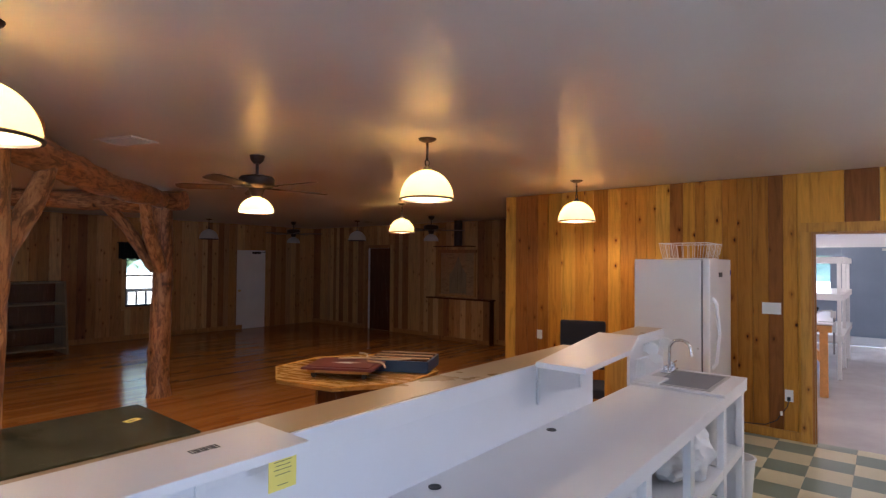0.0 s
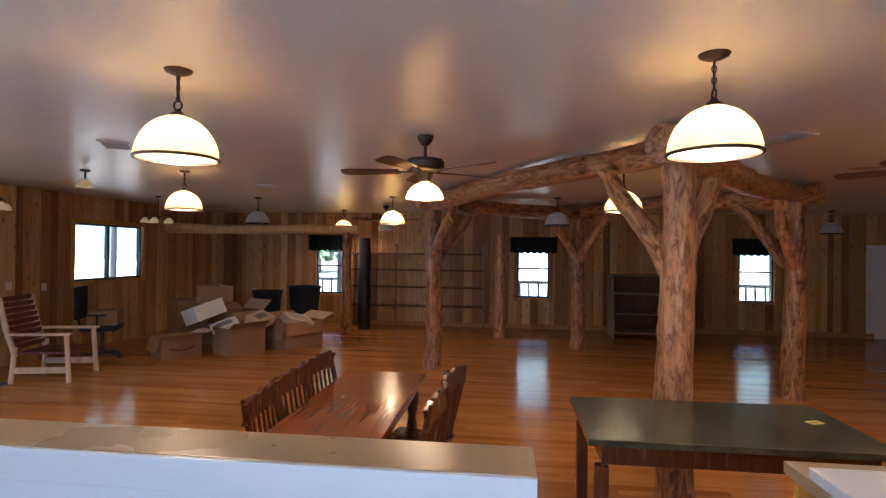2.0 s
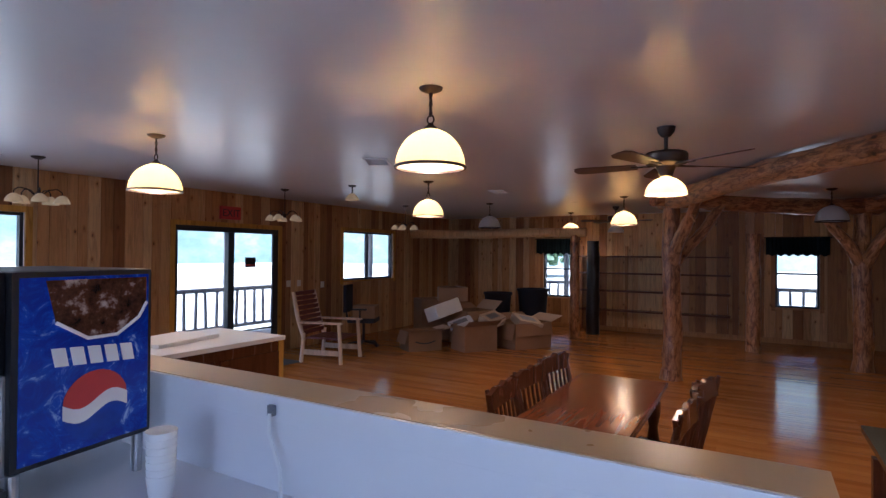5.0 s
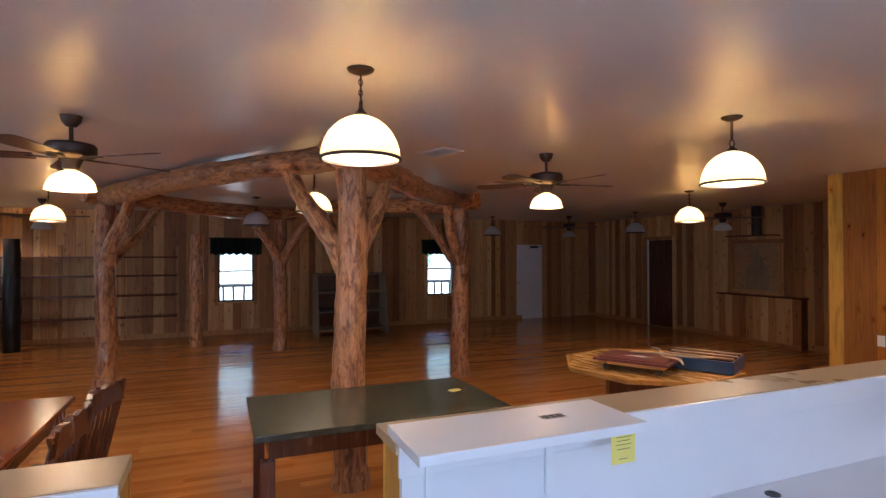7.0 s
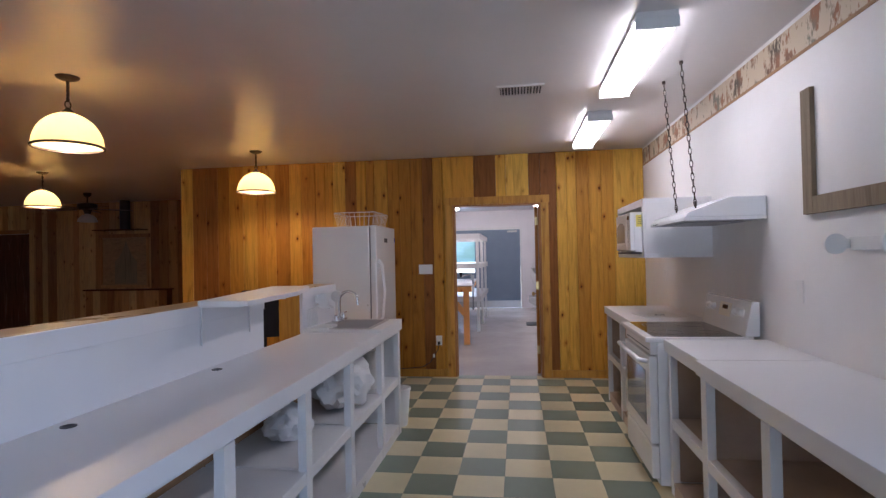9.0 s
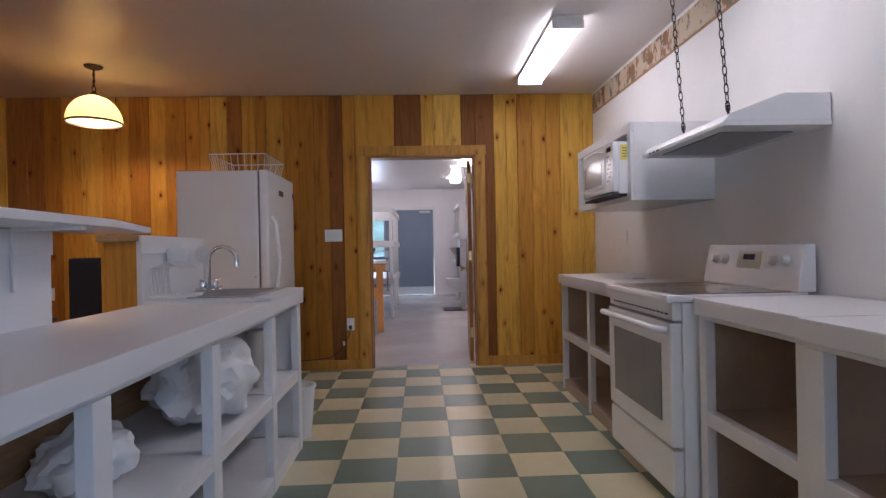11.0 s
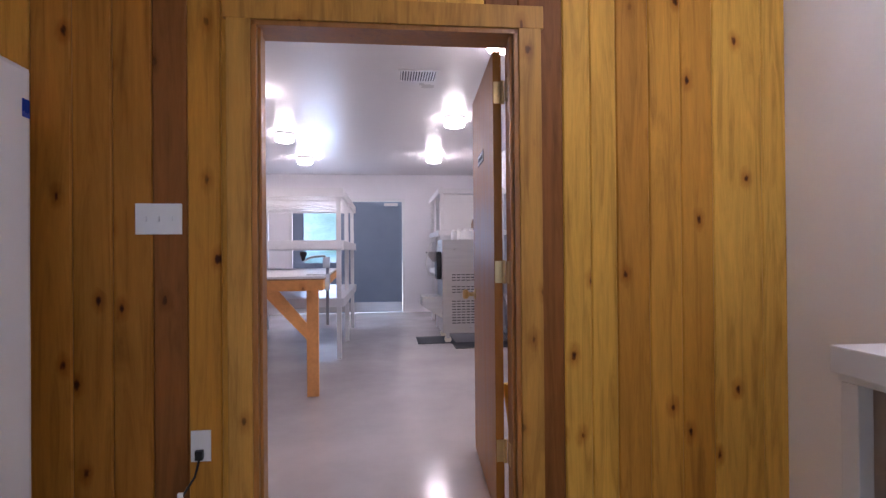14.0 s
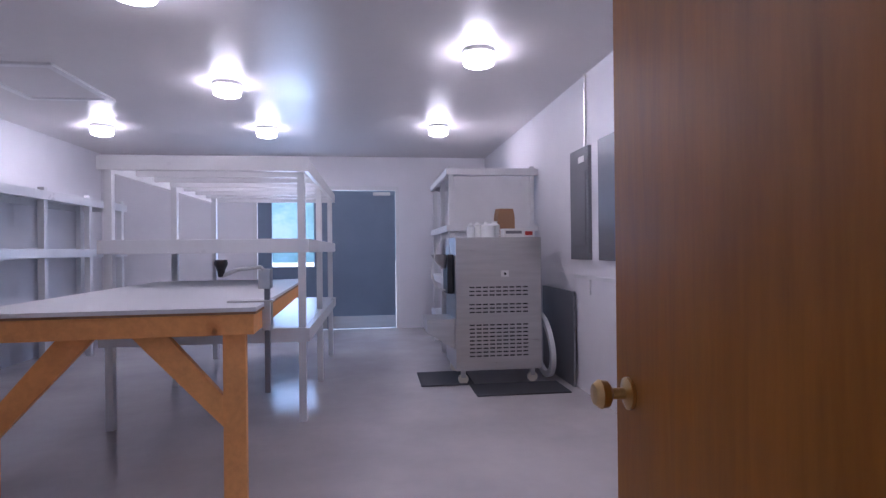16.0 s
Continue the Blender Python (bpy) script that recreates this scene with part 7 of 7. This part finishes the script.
part("case", bm, STEEL, ck_, smooth=True)
bm = B()
lathe(bm, [(0.0, 0.021), (0.113, 0.021), (0.113, 0.023), (0.0, 0.023)], 32)
bmesh.ops.transform(bm, matrix=pose(0, 0, 0, 0, -90, 0), verts=bm.verts)
part("dial", bm, PAPER, ck_)
po = thing("wall_poster", "printed paper notice on the store room wall", "poster", (ROOM_E, 9.66, 1.48))
bm = B()
box(bm, -0.003, -0.0005, 0, 0.3, 0, 0.42)
part("sheet", bm, PAPER, po)
for k in range(6):
    bm = B()
    box(bm, -0.0036, -0.0031, 0.04, 0.26 - 0.03 * (k % 3), 0.05 + k * 0.055, 0.07 + k * 0.055)
    part("print_line", bm, BLUEPAINT if k > 3 else PANELGREY, po)
jars = [(-3.35, 11.35, 1.26, 0.055, YELLOW), (-3.35, 11.52, 1.26, 0.06, BLUEPAINT), (-3.36, 11.68, 1.26, 0.06, BLUEPAINT)]
for x, y, z, r, mat_ in jars:
    jr = thing("jar", "small coloured tin on the white rack", "tin", (x, y, 1.244), group="tins on the rack")
    bm = B()
    lathe(bm, [(0.0, 0), (r, 0), (r, 0.075), (r * 0.95, 0.085), (0.0, 0.085)], 18)
    part("body", bm, mat_, jr, smooth=True)

# outdoors
# added boards, out of view, that keep outdoor glow from leaking under walls
bm = B()
box(bm, WEST - 0.165, WEST - 0.001, SOUTH - 0.12, NORTH + 0.12, -0.41, -0.003)
box(bm, WEST, EAST + 0.12, SOUTH - 0.125, SOUTH - 0.001, -0.41, -0.003)
box(bm, WEST, STEP, NORTH + 0.001, NORTH + 0.125, -0.41, -0.003)
solid("foundation", bm, GREYWOOD, "unseen boards added under the outer walls to block light", "foundation")
bm = B()
box(bm, -400, 400, -400, 400, -0.55, -0.42)
solid("ground", bm, LAWN, "pale dry lawn round the building", "ground")
bm = B()
box(bm, WEST - 2.6, WEST - 0.17, SOUTH - 2.6, NORTH + 0.5, -0.2, -0.05)
box(bm, WEST - 0.169, EAST + 0.5, SOUTH - 2.6, SOUTH - 0.13, -0.2, -0.05)
solid("porch_deck", bm, DECK, "grey porch deck along two sides", "deck")
bm = B()
box(bm, WEST - 2.65, WEST - 0.17, SOUTH - 2.65, NORTH + 0.5, 2.5, 2.58)
box(bm, WEST - 0.169, EAST + 0.5, SOUTH - 2.65, SOUTH - 0.13, 2.5, 2.58)
solid("porch_roof", bm, ROOFUNDER, "brown porch roof underside", "roof")


def railing(a, b, words):
    t = thing("porch_railing", words, "railing")
    a, b = Vector(a), Vector(b)
    n = int((b - a).length / 0.24)
    for z, r in ((0.92, 0.045), (0.14, 0.04)):
        bm = B()
        rod(bm, (a.x, a.y, z), (b.x, b.y, z), r, seg=8)
        part("rail", bm, RAILWOOD, t)
    for k in range(n + 1):
        p = a.lerp(b, k / n)
        big = k % 10 == 0
        bm = B()
        if big:
            rod(bm, (p.x, p.y, -0.05), (p.x, p.y, 2.5), 0.08, 0.07, 10)
        else:
            rod(bm, (p.x, p.y, 0.14), (p.x + 0.02 * math.sin(k * 3), p.y + 0.02 * math.cos(k * 5), 0.92), 0.035, 0.03, 7)
        part("post" if big else "baluster", bm, RAILWOOD, t)


railing((WEST - 2.45, SOUTH - 2.4, 0), (WEST - 2.45, NORTH + 0.4, 0), "grey pole porch railing facing the lawn")
railing((WEST - 2.2, SOUTH - 2.45, 0), (EAST, SOUTH - 2.45, 0), "grey pole porch railing beyond the patio door")


def tree(at, h, seed):
    r_ = random.Random(seed)
    t = thing("tree", "leafy green tree at the edge of the lawn", "tree", at, group="trees beyond the lawn")
    bm = B()
    rod(bm, (0, 0, -0.5), (0, 0, h * 0.6), h * 0.03, h * 0.012, 10)
    for k in range(7):
        a, z = r_.uniform(0, 6.28), h * r_.uniform(0.25, 0.55)
        rod(bm, (0, 0, z), (math.cos(a) * h * 0.25, math.sin(a) * h * 0.25, z + h * 0.22), h * 0.012, h * 0.004, 6)
    part("trunk", bm, BARK, t)
    bm = B()
    for k in range(900):
        u, v = r_.uniform(0, 6.28), r_.random() ** 0.5
        z = r_.uniform(0.12, 1.0)
        rad = h * 0.36 * math.sin(math.pi * min(1, 0.15 + z * 0.85)) ** 0.7 * v
        p = Vector((rad * math.cos(u), rad * math.sin(u), h * z))
        s = h * r_.uniform(0.022, 0.05)
        q = Euler((r_.uniform(0, 6), r_.uniform(0, 6), 0)).to_matrix()
        vs = [bm.verts.new(p + q @ Vector(c) * s) for c in ((-1, -0.5, 0), (0, -0.7, 0.3), (1, -0.2, 0), (0.7, 0.7, 0.2), (-0.5, 0.8, -0.2))]
        bm.faces.new(vs)
    part("crown", bm, LEAF, t)
    return t


trees = [tree((-40, -4, -0.45), 11, 1), tree((-44, 9, -0.45), 12.5, 2)]
rt = random.Random(8)
for k in range(1, 5):
    copy_thing(trees[k % 2], pose(-52 - rt.uniform(-4, 8), -44 + k * 22 + rt.uniform(-4, 4), -0.45, 0, 0, rt.uniform(0, 360)))
# distant walls that glow in place of bright sky and trees
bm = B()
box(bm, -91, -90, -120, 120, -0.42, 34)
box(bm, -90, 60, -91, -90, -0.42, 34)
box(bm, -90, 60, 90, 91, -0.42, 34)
solid("backdrop", bm, DISTANCE, "glowing backdrop walls painted with hazy tree line and sky", "backdrop")

# pieces: wall boards, floor strips, tiles
rng = random.Random(11)
for key, mat_, widths in (("wall_plank", PINE, (0.10, 0.125, 0.14, 0.155, 0.185)), ("wall_west", CEDAR, (0.12, 0.15, 0.17, 0.2)), ("wall_south", CEDAR, (0.12, 0.15, 0.18)), ("wall_north", CEDAR, (0.12, 0.15, 0.18, 0.2)), ("wall_step", PINE, (0.12, 0.15, 0.18))):
    m, length, opens, words = WALLS[key]
    if key == "wall_plank":
        clad(built[key], m, -1.24 - STEP, TOP - 0.002, [], mat_, widths, rng)
        planks = [(-1.24, ""), (-1.097, "h"), (-0.957, "h"), (-0.815, "h"), (-0.69, "d"), (-0.569, "m"), (-0.45, "m"), (-0.195, "m"), (0.064, "d"), (0.186, "p"), (0.448, "p"), (0.765, "d"), (0.88, "p"), (0.99, "p"), (1.13, "m"), (1.27, "m"), (1.41, "m"), (1.63, "p"), (1.74, "p")]
        cuts = sorted({x for x, tone in planks} | {DOOR[0], DOOR[1]})
        for a, b in zip(cuts, cuts[1:]):
            tone = next(t for x, t in planks if x > (a + b) / 2)
            z = DOOR[3] if DOOR[0] - 0.001 < a < DOOR[1] - 0.001 else 0.0
            ob = new("board", board_mesh(b - a, TOP - 0.002 - z, {"p": PINE_PALE, "m": PINE_MID, "h": PINE_HEART, "d": PINE_DARK}[tone]))
            ob.matrix_basis = pose(a, PLANK, z)
            ob.parent = built[key]
    else:
        clad(built[key], m, length, TOP - 0.002, opens, mat_, widths, rng)

T_, ROW = 0.305, 6.635
tiles, edge_tiles = {}, {}
for mat_ in (TILE_A, TILE_B):
    bm = B()
    box(bm, 0.0008, T_ - 0.0008, 0.0008, T_ - 0.0008, -0.0055, 0.0, 0.0008)
    tiles[mat_.name] = finish("tile", bm, mat_)
    bm = B()
    box(bm, 0.0008, T_ - 0.0008, 0.0008, PLANK + 0.0595 - ROW, -0.0055, 0.0, 0.0008)
    edge_tiles[mat_.name] = finish("tile", bm, mat_)
far = {m.name: bmesh.new() for m in (TILE_A, TILE_B)}
for i in range(-4, 6):
    for j in range(-1, 45):
        x, y = -0.115 + i * T_, ROW - (j + 1) * T_
        mat_ = TILE_A if (i + j) % 2 else TILE_B
        if j < 25:
            ob = new("tile", (tiles if j >= 0 else edge_tiles)[mat_.name])
            ob.matrix_basis = pose(x, y, 0)
            ob.parent = kitchen_floor
        else:
            box(far[mat_.name], x + 0.0008, x + T_ - 0.0008, y + 0.0008, y + T_ - 0.0008, -0.0055, 0.0)
for mat_ in (TILE_A, TILE_B):
    tagged(part("tiles_behind", far[mat_.name], mat_, kitchen_floor), kind="stuff")

strip, w_ = bmesh.new(), 0.083
strips = {}
rs = random.Random(3)


def floor_board(bm, x, y0, y1, c=0.0022):
    a, b = x + 0.0003, x + w_ - 0.0003
    vs = [bm.verts.new(p) for y in (y0 + 0.0003, y1 - 0.0003) for p in ((a, y, -0.011), (a, y, -0.0012), (a + c * 4, y, 0), (b - c * 4, y, 0), (b, y, -0.0012), (b, y, -0.011))]
    for k in range(5):
        bm.faces.new((vs[k], vs[k + 1], vs[k + 7], vs[k + 6]))


count = 0
for i in range(int((-1.25 - WEST) / w_)):
    x = -1.25 - (i + 1) * w_
    y = SOUTH
    y += rs.choice((0.4, 0.8, 1.2, 1.6))
    floor_board(strip, x, SOUTH, y)
    end = NORTH if x < STEP else PLANK
    while y < end - 0.01:
        n = min(rs.choice((0.8, 1.2, 1.6, 2.0, 2.4)), end - y)
        if -2.4 < y + n / 2 < 3.2 and x > -5.6 and count < 290 and round(n, 2) in (0.8, 1.2, 1.6, 2.0, 2.4):
            key = round(n, 2)
            if key not in strips:
                bm = B()
                floor_board(bm, 0, 0, key)
                strips[key] = finish("floor_board", bm, FLOORWOOD_B)
            ob = new("floor_board", strips[key])
            ob.matrix_basis = pose(x, y, 0)
            ob.parent = hall_floor
            count += 1
        else:
            floor_board(strip, x, y, y + n)
        y += n
tagged(part("floor_strips", strip, FLOORWOOD, hall_floor), kind="stuff")
